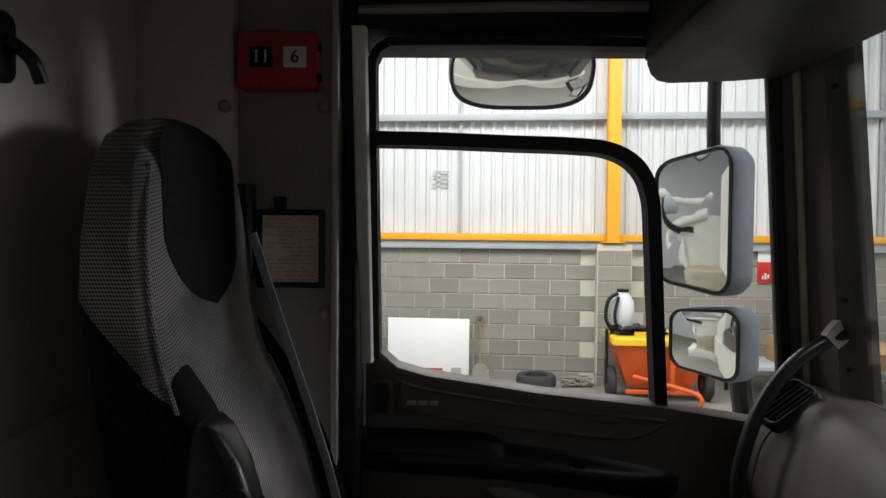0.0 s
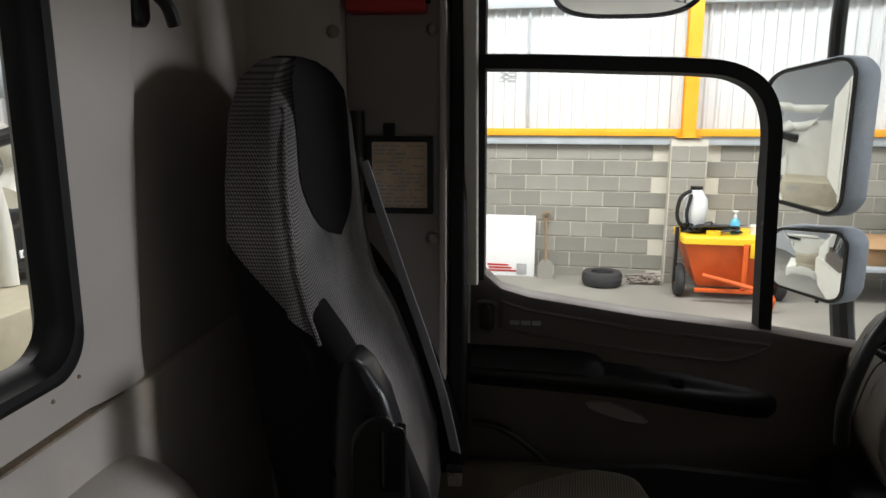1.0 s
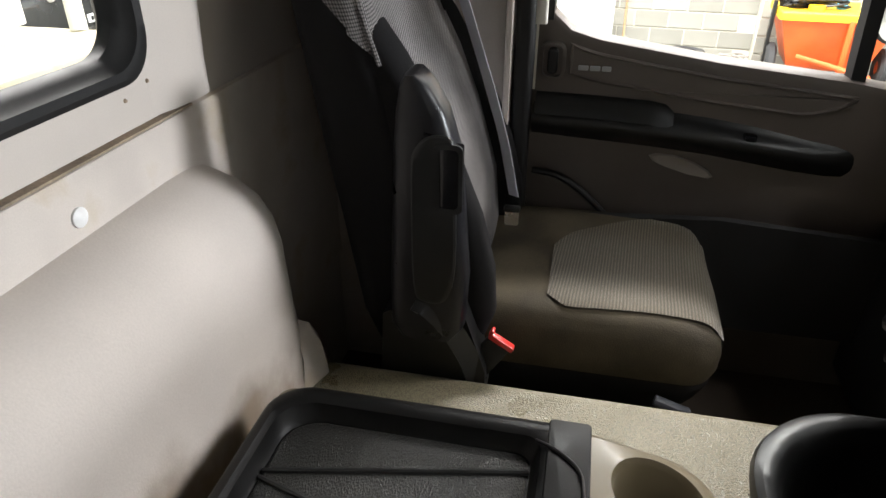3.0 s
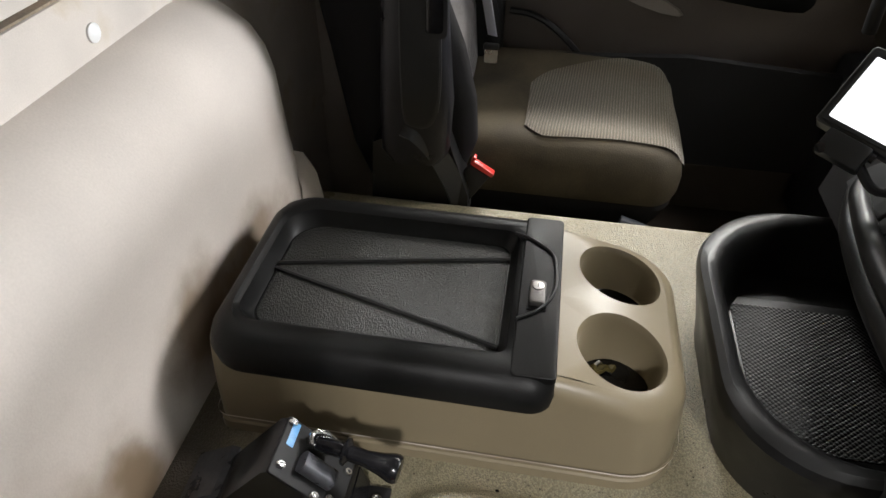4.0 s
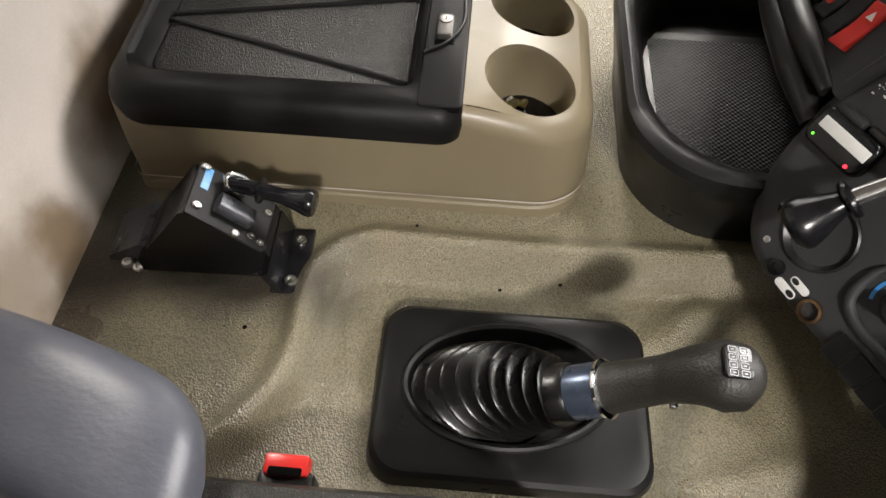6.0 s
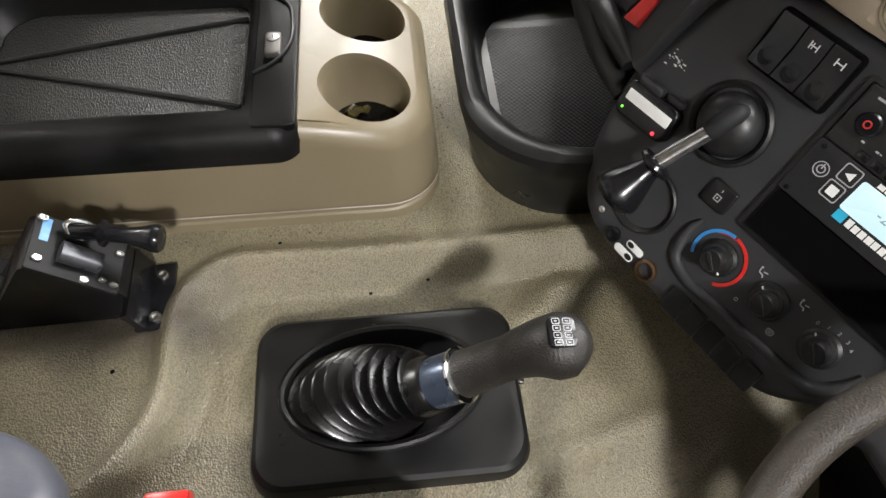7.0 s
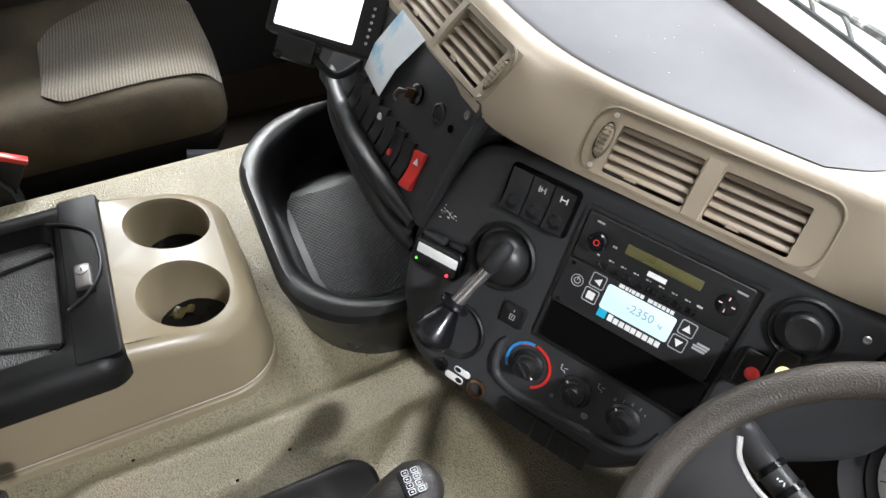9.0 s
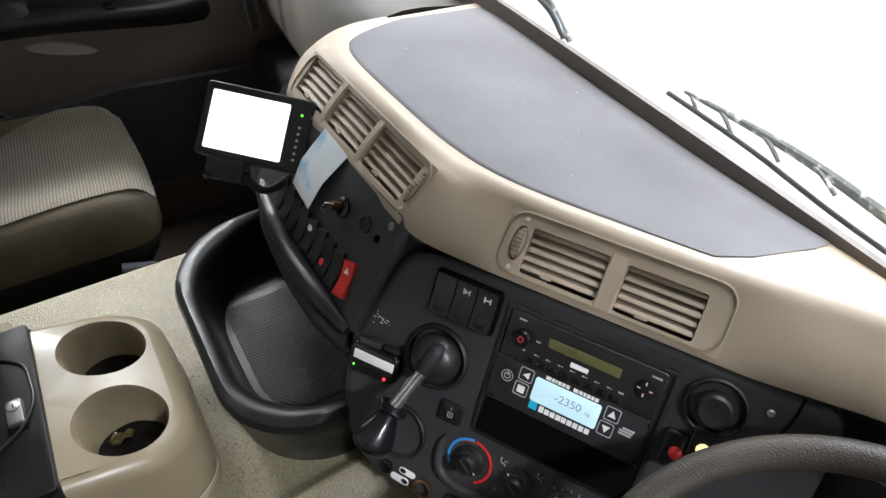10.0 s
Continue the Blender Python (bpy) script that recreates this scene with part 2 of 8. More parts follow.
armrest_vinyl = material("slate_blue_armrest_vinyl", (0.092, 0.097, 0.118), 0.38, grain=210, bump=0.3, stain=30, vary=0.10, spread=0.05, stretch=(0.6, 1, 1))
rubber = material("black_rubber", (0.009, 0.009, 0.009), 0.6, grain=200, bump=0.1, stain=10, vary=0.3, spec=0.3)
boot_rubber = material("gaiter_rubber", (0.0035, 0.0034, 0.0033), 0.27, grain=150, bump=0.08, stain=18, vary=0.4, spec=0.36)
steel = material("bright_steel", (0.6, 0.6, 0.58), 0.25, 1.0, grain=200, bump=0.05, stain=20, vary=0.15)
worn_steel = material("worn_steel", (0.38, 0.37, 0.36), 0.42, 1.0, grain=200, bump=0.1, stain=40, vary=0.3)
spoke_black = material("dull_black_spoke_cover", (0.0085, 0.008, 0.008), 0.7, grain=600, bump=0.1, vary=0.15, spec=0.25)
wiper_paint = material("flaking_wiper_paint", (0.15, 0.148, 0.142), 0.6, grain=300, bump=0.2, stain=75, vary=0.25, second=(0.62, 0.61, 0.58))
chrome = material("chrome", (0.75, 0.75, 0.76), 0.08, 1.0, bump=0, vary=0.03)
blued_steel = material("blue_grey_collar", (0.055, 0.072, 0.105), 0.28, 0.6, bump=0.02, vary=0.1)
brass = material("worn_brass", (0.24, 0.15, 0.085), 0.4, 1.0, grain=200, bump=0.08, vary=0.25)
white_paint = material("white_print", (0.75, 0.75, 0.74), 0.5, bump=0, vary=0.05)
pink_print = material("pinkish_white_print", (0.80, 0.52, 0.50), 0.5, bump=0, vary=0.05)
grey_print = material("grey_print", (0.35, 0.35, 0.36), 0.5, bump=0, vary=0.05)
red_plastic = material("red_switch_plastic", (0.55, 0.025, 0.02), 0.35, bump=0.02, vary=0.08)
red_housing = material("red_indicator_housing", (0.42, 0.02, 0.02), 0.4, grain=100, bump=0.05, vary=0.15)
blue_plastic = material("blue_print", (0.03, 0.22, 0.55), 0.4, bump=0, vary=0.05)
blue_tag = material("blue_tag", (0.10, 0.32, 0.62), 0.4, bump=0, vary=0.2, stain=60)
cyan_print = material("cyan_print", (0.02, 0.40, 0.62), 0.5, bump=0, vary=0.05)
lamp_red = material("red_lamp_glow", (1.0, 0.03, 0.05), 0.3, emit=1.6, bump=0, vary=0)
lamp_green = material("green_lamp_glow", (0.15, 1.0, 0.05), 0.3, emit=1.0, bump=0, vary=0)
lamp_amber = material("amber_lamp_lens", (0.9, 0.75, 0.35), 0.2, emit=0.8, bump=0, vary=0)
display_cyan = material("lit_pale_blue_display", (0.50, 0.70, 0.78), 0.3, emit=0.30, bump=0, vary=0.02)
display_white = material("lit_white_screen", (0.97, 0.98, 1.0), 0.2, emit=1.0, bump=0, vary=0.0)
lcd_digits = material("pale_grey_digits", (0.26, 0.36, 0.42), 0.5, bump=0, vary=0.03)
lcd_olive = material("unlit_olive_lcd", (0.09, 0.085, 0.03), 0.3, bump=0, vary=0.1)
paper = material("white_paper", (0.72, 0.72, 0.7), 0.8, grain=300, bump=0.05, vary=0.05)
paper_blue = material("pale_blue_leaflet", (0.70, 0.76, 0.80), 0.6, stain=22, vary=0.05, bump=0.03, second=(0.30, 0.52, 0.68))
paper_old = material("yellowed_form", (0.66, 0.50, 0.34), 0.8, grain=300, stain=25, vary=0.12, bump=0.05)
belt_web = material("grey_belt_webbing", (0.80, 0.82, 0.90), 0.6, grain=500, bump=0.4, stain=10, vary=0.1, stretch=(1, 1, 0.2))
seat_black = material("black_seat_cloth", (0.011, 0.0105, 0.0108), 0.9, grain=600, bump=0.3, stain=8, vary=0.15, spec=0.12)
seat_head = material("charcoal_headrest_panel", (0.0125, 0.0115, 0.0125), 0.9, grain=700, bump=0.2, stain=8, vary=0.12, spec=0.1)
seat_plain = material("dark_brown_seat_cloth", (0.066, 0.054, 0.035), 0.9, grain=420, bump=0.6, stain=9, vary=0.4, spec=0.25)
back_rib = dotted("dotted_backrest_cloth", (0.026, 0.024, 0.025), (0.52, 0.49, 0.475), 235.0, ((0.95, 1.0, 0.35), (0.0, -0.25, 0.8)))
cushion_rib = ribbed("ribbed_cushion_cloth", (0.050, 0.040, 0.024), (0.135, 0.112, 0.070), 52.0, (0, 0, radians(4)), across="Y")
clear_glass = glass("clear_glass", (0.93, 0.95, 0.94))
hall_white = material("white_sheet_cladding", (0.62, 0.64, 0.655), 0.45, grain=3, bump=0.0, stain=0.8, vary=0.05)
block_grey = material("grey_concrete_block", (0.26, 0.25, 0.22), 0.9, grain=90, bump=0.25, stain=2.2, vary=0.12)
mortar = material("pale_mortar", (0.55, 0.52, 0.45), 0.95, grain=60, bump=0.3, vary=0.1)
concrete_floor = material("dusty_concrete_floor", (0.225, 0.213, 0.188), 0.7, grain=40, bump=0.1, stain=0.9, vary=0.16)
yellow_steel = material("yellow_painted_steel", (0.80, 0.37, 0.02), 0.4, grain=20, bump=0.03, stain=2, vary=0.07)
grey_steel = material("grey_flashing", (0.38, 0.41, 0.44), 0.5, grain=30, bump=0.03, vary=0.1)
white_board = material("white_sheet_board", (0.82, 0.82, 0.82), 0.5, grain=30, bump=0.02, vary=0.03)
orange_steel = material("orange_hopper_paint", (0.64, 0.105, 0.016), 0.45, grain=30, bump=0.05, stain=4, vary=0.15)
yellow_lid = material("yellow_lid_plastic", (0.85, 0.52, 0.02), 0.45, grain=30, bump=0.03, vary=0.08)
tyre_black = material("tyre_rubber", (0.03, 0.03, 0.032), 0.75, grain=60, bump=0.3, vary=0.25)
mirror_shell = material("weathered_grey_mirror_shell", (0.15, 0.175, 0.21), 0.6, grain=220, bump=0.5, stain=12, vary=0.35)
dark_chrome = material("dark_polished_metal", (0.40, 0.39, 0.38), 0.16, 0.9, grain=300, bump=0.03, stain=40, vary=0.3)
mirror_glass = material("mirror_glass", (0.80, 0.82, 0.83), 0.03, 1.0, bump=0, vary=0.0, spread=0.0)
truck_white = material("cream_vehicle_paint", (0.66, 0.64, 0.57), 0.4, grain=20, bump=0.03, stain=3, vary=0.1)
truck_dusty = material("dusty_cream_steel", (0.46, 0.41, 0.30), 0.7, grain=30, bump=0.1, stain=6, vary=0.15, second=(0.33, 0.28, 0.19))
car_black = material("black_car_paint", (0.012, 0.013, 0.014), 0.2, bump=0, vary=0.1, coat=0.4)
wheel_leather = material("worn_wheel_leather", (0.027, 0.0215, 0.0155), 0.56, grain=520, bump=0.45, stain=9, vary=0.3, kind="voronoi", spec=0.4, second=(0.040, 0.031, 0.021))
grip_leather = material("worn_grip_leather", (0.017, 0.0155, 0.0135), 0.5, grain=420, bump=0.4, stain=14, vary=0.3, kind="voronoi", spec=0.4)
duct_brown = material("dusty_brown_duct", (0.060, 0.045, 0.027), 0.8, grain=300, bump=0.1, vary=0.2)
tub_black = material("black_tub_plastic", (0.0065, 0.0066, 0.0066), 0.36, grain=900, bump=0.06, stain=12, vary=0.25, spec=0.32)
stalk_grey = material("dark_grey_stalk_plastic", (0.035, 0.035, 0.036), 0.4, grain=500, bump=0.08, vary=0.12)
pillar_inner = material("grey_pillar_cover", (0.07, 0.066, 0.066), 0.6, grain=400, bump=0.1, vary=0.1)
wood_handle = material("wooden_handle", (0.25, 0.16, 0.08), 0.6, grain=80, bump=0.1, vary=0.2, stretch=(1, 1, 0.1))
bottle_blue = material("blue_bottle", (0.10, 0.42, 0.65), 0.25, bump=0, vary=0.05)
jug_white = material("white_knapsack_tank", (0.72, 0.73, 0.74), 0.4, bump=0.02, vary=0.05)
cardboard = material("brown_cardboard", (0.36, 0.22, 0.11), 0.8, grain=60, bump=0.1, stain=5, vary=0.12)
carpet_dark = material("dark_floor_mat", (0.05, 0.038, 0.028), 0.95, grain=300, bump=0.5, stain=6, vary=0.25)
roof_lining = material("beige_roof_lining", (0.44, 0.40, 0.35), 0.85, grain=500, bump=0.2, vary=0.08)
overhead_grey = material("brown_grey_overhead_locker", (0.020, 0.018, 0.018), 0.55, grain=500, bump=0.12, vary=0.1, spec=0.35)
green_sludge = material("dirty_yellow_wrapper", (0.055, 0.043, 0.012), 0.4, bump=0.3, grain=120, stain=60, vary=0.6)
worn_grey = material("worn_grey_casting", (0.06, 0.062, 0.070), 0.32, 0.3, grain=160, bump=0.15, stain=50, vary=0.35)
latch_metal = material("dull_latch_metal", (0.11, 0.105, 0.10), 0.45, 0.6, grain=200, bump=0.08, stain=60, vary=0.3)


# ---- builders ----
BASE = {}


def thing(name, at, label, category, group="", kind=""):
    """A top-level thing: an Empty at its base."""
    ob = new(name)
    ob.location = at
    ob.empty_display_size = 0.05
    BASE[ob.name] = Vector(at)
    return tagged(ob, label, category, group, kind)


def part(name, bm, mat, parent=None, label="", sharp=35.0):
    """Links a bmesh, given in world metres, as one mesh under a thing or a part."""
    base = BASE[parent.name] if parent else Vector((0, 0, 0))
    bmesh.ops.translate(bm, verts=bm.verts, vec=-base)
    bmesh.ops.recalc_face_normals(bm, faces=bm.faces)
    me = bpy.data.meshes.new(name)
    bm.to_mesh(me)
    bm.free()
    me.materials.append(mat)
    if sharp > 0:
        me.shade_smooth()
        me.set_sharp_from_angle(angle=radians(sharp))
    ob = new(name, me)
    if parent:
        ob.parent = parent
        BASE[ob.name] = base
    if label:
        tagged(ob, label)
    return ob


def single(name, bm, mat, at, label, category, kind="", group="", sharp=35.0):
    """A thing that is one mesh, with its origin at its base."""
    BASE["tmp"] = Vector(at)
    bmesh.ops.translate(bm, verts=bm.verts, vec=-Vector(at))
    bmesh.ops.recalc_face_normals(bm, faces=bm.faces)
    me = bpy.data.meshes.new(name)
    bm.to_mesh(me)
    bm.free()
    me.materials.append(mat)
    if sharp > 0:
        me.shade_smooth()
        me.set_sharp_from_angle(angle=radians(sharp))
    ob = new(name, me)
    ob.location = at
    BASE[ob.name] = Vector(at)
    return tagged(ob, label, category, group, kind)


def rrect(x0, x1, y0, y1, r, n=6):
    """A rounded rectangle as a loop of (x, y); r is one radius, or four, from the low corner round."""
    rs = r if isinstance(r, (tuple, list)) else (r, r, r, r)
    out = []
    for (cx, cy), rad, start in zip(((x0, y0), (x1, y0), (x1, y1), (x0, y1)), rs, (180, 270, 0, 90)):
        ox = cx + rad if cx == x0 else cx - rad
        oy = cy + rad if cy == y0 else cy - rad
        for k in range(n + 1):
            a = radians(start + 90 * k / n)
            out.append((ox + rad * math.cos(a), oy + rad * math.sin(a)))
    return out


def oval(cx, cy, rx, ry, n=32, turn=0.0):
    c, s = math.cos(turn), math.sin(turn)
    return [(cx + rx * math.cos(a) * c - ry * math.sin(a) * s, cy + rx * math.cos(a) * s + ry * math.sin(a) * c) for a in (2 * math.pi * k / n for k in range(n))]


def loft(loops, first=True, last=True, bm=None):
    """Quads between loops of like length; caps at the ends."""
    bm = bm or bmesh.new()
    rings = [[bm.verts.new(p) for p in lp] for lp in loops]
    for a, b in zip(rings, rings[1:]):
        for i in range(len(a)):
            j = (i + 1) % len(a)
            bm.faces.new((a[i], a[j], b[j], b[i]))
    if first:
        bm.faces.new(rings[0][::-1])
    if last:
        bm.faces.new(rings[-1])
    return bm


def slab(loop, z0, z1, edge=0.003, bm=None, soft=3):
    """A loop of (x, y) raised from z0 to z1 with a rounded upper edge."""
    cx = sum(p[0] for p in loop) / len(loop)
    cy = sum(p[1] for p in loop) / len(loop)
    w = max(p[0] for p in loop) - min(p[0] for p in loop)
    h = max(p[1] for p in loop) - min(p[1] for p in loop)

    def at(d, z):
        return [(cx + (x - cx) * (1 - 2 * d / w), cy + (y - cy) * (1 - 2 * d / h), z) for x, y in loop]
    rings = [at(0, z0)]
    for k in range(soft + 1):
        a = radians(90 * k / soft)
        rings.append(at(edge * (1 - math.cos(a)), z1 - edge * (1 - math.sin(a))))
    return loft(rings, bm=bm)


def block(x0, x1, y0, y1, z0, z1, bevel=0.0, bm=None, seg=2):
    """A box with rounded edges."""
    own = bmesh.new()
    bmesh.ops.create_cube(own, size=1.0)
    for v in own.verts:
        v.co = Vector(((x0 + x1) / 2 + v.co.x * (x1 - x0), (y0 + y1) / 2 + v.co.y * (y1 - y0), (z0 + z1) / 2 + v.co.z * (z1 - z0)))
    if bevel:
        bmesh.ops.bevel(own, geom=own.edges[:], offset=bevel, segments=seg, affect="EDGES", profile=0.5)
    return own if bm is None else joined(bm, own)


def joined(bm, other):
    me = bpy.data.meshes.new("tmp")
    other.to_mesh(me)
    other.free()
    bm.from_mesh(me)
    bpy.data.meshes.remove(me)
    return bm


def placed(bm, m):
    bmesh.ops.transform(bm, matrix=m, verts=bm.verts)
    return bm


def smooth_path(pts, steps=6):
    """A Catmull-Rom curve through the points."""
    ps = [Vector(p) for p in pts]
    ps = [ps[0] * 2 - ps[1]] + ps + [ps[-1] * 2 - ps[-2]]
    out = []
    for i in range(1, len(ps) - 2):
        for k in range(steps):
            t = k / steps
            a, b, c, d = ps[i - 1:i + 3]
            out.append(0.5 * (2 * b + (c - a) * t + (2 * a - 5 * b + 4 * c - d) * t * t + (3 * b - a - 3 * c + d) * t ** 3))
    return out + [ps[-2]]


def tube(pts, r, n=10, bm=None, steps=6, flat=None):
    """A round bar along points; r is one radius or one for each point; flat: (wide, thin) and a fixed up makes a strap."""
    path = smooth_path(pts, steps) if steps > 1 else [Vector(p) for p in pts]
    count = len(path)
    rad = (lambda t: r) if not isinstance(r, (tuple, list)) else (lambda t: np.interp(t, np.linspace(0, 1, len(r)), r))
    loops = []
    side = None
    for i, p in enumerate(path):
        d = (path[min(i + 1, count - 1)] - path[max(i - 1, 0)]).normalized()
        if side is None:
            side = d.cross(Vector((0, 0, 1)) if abs(d.z) < 0.9 else Vector((1, 0, 0))).normalized()
        side = (side - d * side.dot(d)).normalized()
        up = d.cross(side)
        w = float(rad(i / (count - 1)))
        loops.append([p + side * w * math.cos(2 * math.pi * k / n) + up * w * math.sin(2 * math.pi * k / n) for k in range(n)])
    return loft(loops, bm=bm)


def ribbon(pts, wide, thick, across, steps=8, bm=None):
    """A flat strap along points, its width along a given way."""
    path = smooth_path(pts, steps)
    a = Vector(across).normalized()
    loops = []
    for i, p in enumerate(path):
        d = (path[min(i + 1, len(path) - 1)] - path[max(i - 1, 0)]).normalized()
        s = (a - d * a.dot(d)).normalized()
        u = d.cross(s)
        loops.append([p + s * wide / 2 + u * thick / 2, p - s * wide / 2 + u * thick / 2, p - s * wide / 2 - u * thick / 2, p + s * wide / 2 - u * thick / 2])
    return loft(loops, bm=bm)


def lathe(profile, m, n=24, bm=None, caps=True):
    """Rings of (radius, height) turned about the local z axis of m."""
    loops = [[m @ Vector((r * math.cos(2 * math.pi * k / n), r * math.sin(2 * math.pi * k / n), h)) for k in range(n)] for r, h in profile]
    closed = profile[0] == profile[-1]
    return loft(loops, caps and not closed, caps and not closed, bm=bm)


def axis(at, way, up=(0, 0, 1)):
    """A frame at a place whose z axis goes along way."""
    z = Vector(way).normalized()
    x = Vector(up).cross(z)
    x = x.normalized() if x.length > 1e-4 else Vector((1, 0, 0))
    y = z.cross(x)
    return Matrix((x, y, z)).transposed().to_4x4().copy() if at is None else Matrix.Translation(at) @ Matrix((x, y, z)).transposed().to_4x4()


def plate(outer, holes, z):
    """A flat sheet with holes, from loops of (x, y)."""
    bm = bmesh.new()
    edges = []
    for lp in [outer, *holes]:
        vs = [bm.verts.new((x, y, z)) for x, y in lp]
        edges += [bm.edges.new((vs[i], vs[(i + 1) % len(vs)])) for i in range(len(vs))]
    bmesh.ops.triangle_fill(bm, edges=edges, use_beauty=True, use_dissolve=False)
    return bm


def holed(outer, hole, z, bm=None):
    """A flat sheet between an outer loop and one hole, by rays from the hole's middle."""
    cx, cy = sum(p[0] for p in hole) / len(hole), sum(p[1] for p in hole) / len(hole)

    def reach(loop, a):
        dx, dy, best = math.cos(a), math.sin(a), 0.0
        for i in range(len(loop)):
            (x1, y1), (x2, y2) = loop[i], loop[(i + 1) % len(loop)]
            ex, ey = x2 - x1, y2 - y1
            den = dx * ey - dy * ex
            if abs(den) < 1e-12:
                continue
            t = ((x1 - cx) * ey - (y1 - cy) * ex) / den
            s = ((x1 - cx) * dy - (y1 - cy) * dx) / den
            if t > 0 and -1e-6 <= s <= 1 + 1e-6:
                best = max(best, t)
        return (cx + dx * best, cy + dy * best)
    angles = sorted({round(math.atan2(y - cy, x - cx), 5) for x, y in list(outer) + list(hole)})
    o, h = [(*reach(outer, a), z) for a in angles], [(*reach(hole, a), z) for a in angles]
    return loft([o, h], False, False, bm=bm)


def bolt_head(at, way, r=0.006, h=0.004):
    return lathe([(r, 0), (r, h * 0.5), (r * 0.8, h), (r * 0.45, h), (r * 0.4, h * 0.55), (0.0005, h * 0.5)], axis(at, way), 14)


def writing(name, body, size, m, mat, parent, thick=0.0004):
    """Letters in the built-in font, lying in the xy plane of m, centred."""
    cu = bpy.data.curves.new(name, "FONT")
    cu.body, cu.size, cu.align_x, cu.align_y, cu.extrude = body, size, "CENTER", "CENTER", thick
    tmp = bpy.data.objects.new("tmp_text", cu)
    me = bpy.data.meshes.new_from_object(tmp)
    bpy.data.objects.remove(tmp)
    bpy.data.curves.remove(cu)
    me.transform(Matrix.Translation(-BASE[parent.name]) @ m)
    me.name = name
    me.materials.clear()
    me.materials.append(mat)
    ob = new(name, me)
    ob.parent = parent
    BASE[ob.name] = BASE[parent.name]
    return ob


# ---- the hall round the lorry ----
HALL = pose(0, 0, 0, 0, 0, -4.5)


def hall_bm(bm):
    return placed(bm, HALL)


single("ground", hall_bm(block(-40, 40, -40, 40, -0.3, 0.0)), concrete_floor, (0, 0, 0), "dusty grey concrete workshop floor", "floor", kind="structure", sharp=0)

wall_north = single("wall_north", hall_bm(block(-14, 12, 10.21, 10.45, 0, 2.12)), mortar, (0, 10.2, 0), "concrete block wall with pale mortar joints", "wall", kind="structure", sharp=0)
for nm, bx in (("wall_south", (-14, 12, -9.3, -9.0, 0, 7.2)), ("wall_west", (-14.3, -14, -9, 10.45, 0, 7.2)), ("wall_east_side", (12, 12.3, 3.6, 10.45, 0, 7.2)), ("wall_east_corner", (12, 12.3, -9, -3.6, 0, 7.2)), ("wall_east_head", (12, 12.3, -3.6, 3.6, 5.6, 7.2))):
    single(nm, hall_bm(block(*bx)), hall_white, (bx[0], bx[2], 0), "white sheet-clad workshop wall", "wall", kind="structure", sharp=0)
single("ceiling", hall_bm(block(-14.3, 12.3, -9.3, 10.45, 7.0, 7.2)), hall_white, (0, 0, 7), "white sheet-clad workshop roof", "ceiling", kind="structure", sharp=0)


def ribbed_sheet(x0, x1, y, z0, z1, pitch=0.17, depth=0.03):
    verts, faces = [], []
    x = x0
    cols = []
    while x < x1:
        for dx, dy in ((0, 0), (pitch * 0.55, 0), (pitch * 0.68, -depth), (pitch * 0.87, -depth)):
            cols.append((x + dx, y + dy))
        x += pitch
    for cx, cy in cols:
        verts += [(cx, cy, z0), (cx, cy, z1)]
    faces = [(2 * i, 2 * i + 2, 2 * i + 3, 2 * i + 1) for i in range(len(cols) - 1)]
    bm = bmesh.new()
    vs = [bm.verts.new(v) for v in verts]
    for f in faces:
        bm.faces.new([vs[i] for i in f])
    return bm


single("cladding", hall_bm(ribbed_sheet(-13.9, 11.9, 10.36, 2.2, 7.0)), hall_white, (0, 10.3, 2.2), "white ribbed steel wall cladding", "cladding", kind="structure", sharp=20)
single("flashing", hall_bm(block(-13.9, 11.9, 10.12, 10.34, 2.02, 2.14, 0.004)), grey_steel, (0, 10.2, 2.0), "grey folded steel flashing over the block wall", "trim", kind="structure")
single("sheeting_rail_low", hall_bm(block(-13.9, 11.9, 10.08, 10.30, 2.145, 2.25, 0.004)), yellow_steel, (0, 10.2, 2.2), "yellow painted steel sheeting rail", "rail", kind="structure")
single("sheeting_rail_high", hall_bm(block(-13.9, 11.9, 10.2, 10.32, 3.98, 4.08, 0.004)), grey_steel, (0, 10.2, 4.0), "grey steel sheeting rail on the cladding", "rail", kind="structure")
for cx in (-0.675, 5.5):
    single("sheet_joint", hall_bm(block(cx - 0.02, cx + 0.02, 10.29, 10.34, 2.26, 6.9, 0.003)), grey_steel, (cx, 10.2, 2.3), "grey joint strip between cladding sheets", "trim", kind="structure")

steel_column = thing("steel_column", HALL @ Vector((1.62, 10.0, 2.15)), "yellow painted steel column on a block pier", "column")
bm = block(1.53, 1.71, 9.985, 9.997, 2.14, 6.9)
block(1.53, 1.71, 10.185, 10.197, 2.14, 6.9, bm=bm)
block(1.613, 1.627, 9.997, 10.185, 2.14, 6.9, bm=bm)
part("shaft", hall_bm(bm), yellow_steel, steel_column)
part("base_plate", hall_bm(block(1.45, 1.79, 9.95, 10.2, 2.125, 2.14, 0.002)), yellow_steel, steel_column)

# the pier, built of blocks
pier = single("wall_pier", hall_bm(block(1.39, 1.895, 9.99, 10.21, 0, 2.1)), mortar, HALL @ Vector((1.64, 10.1, 0)), "block pier under a steel column", "pier", kind="structure", sharp=0)

PIECE_MESH = {}


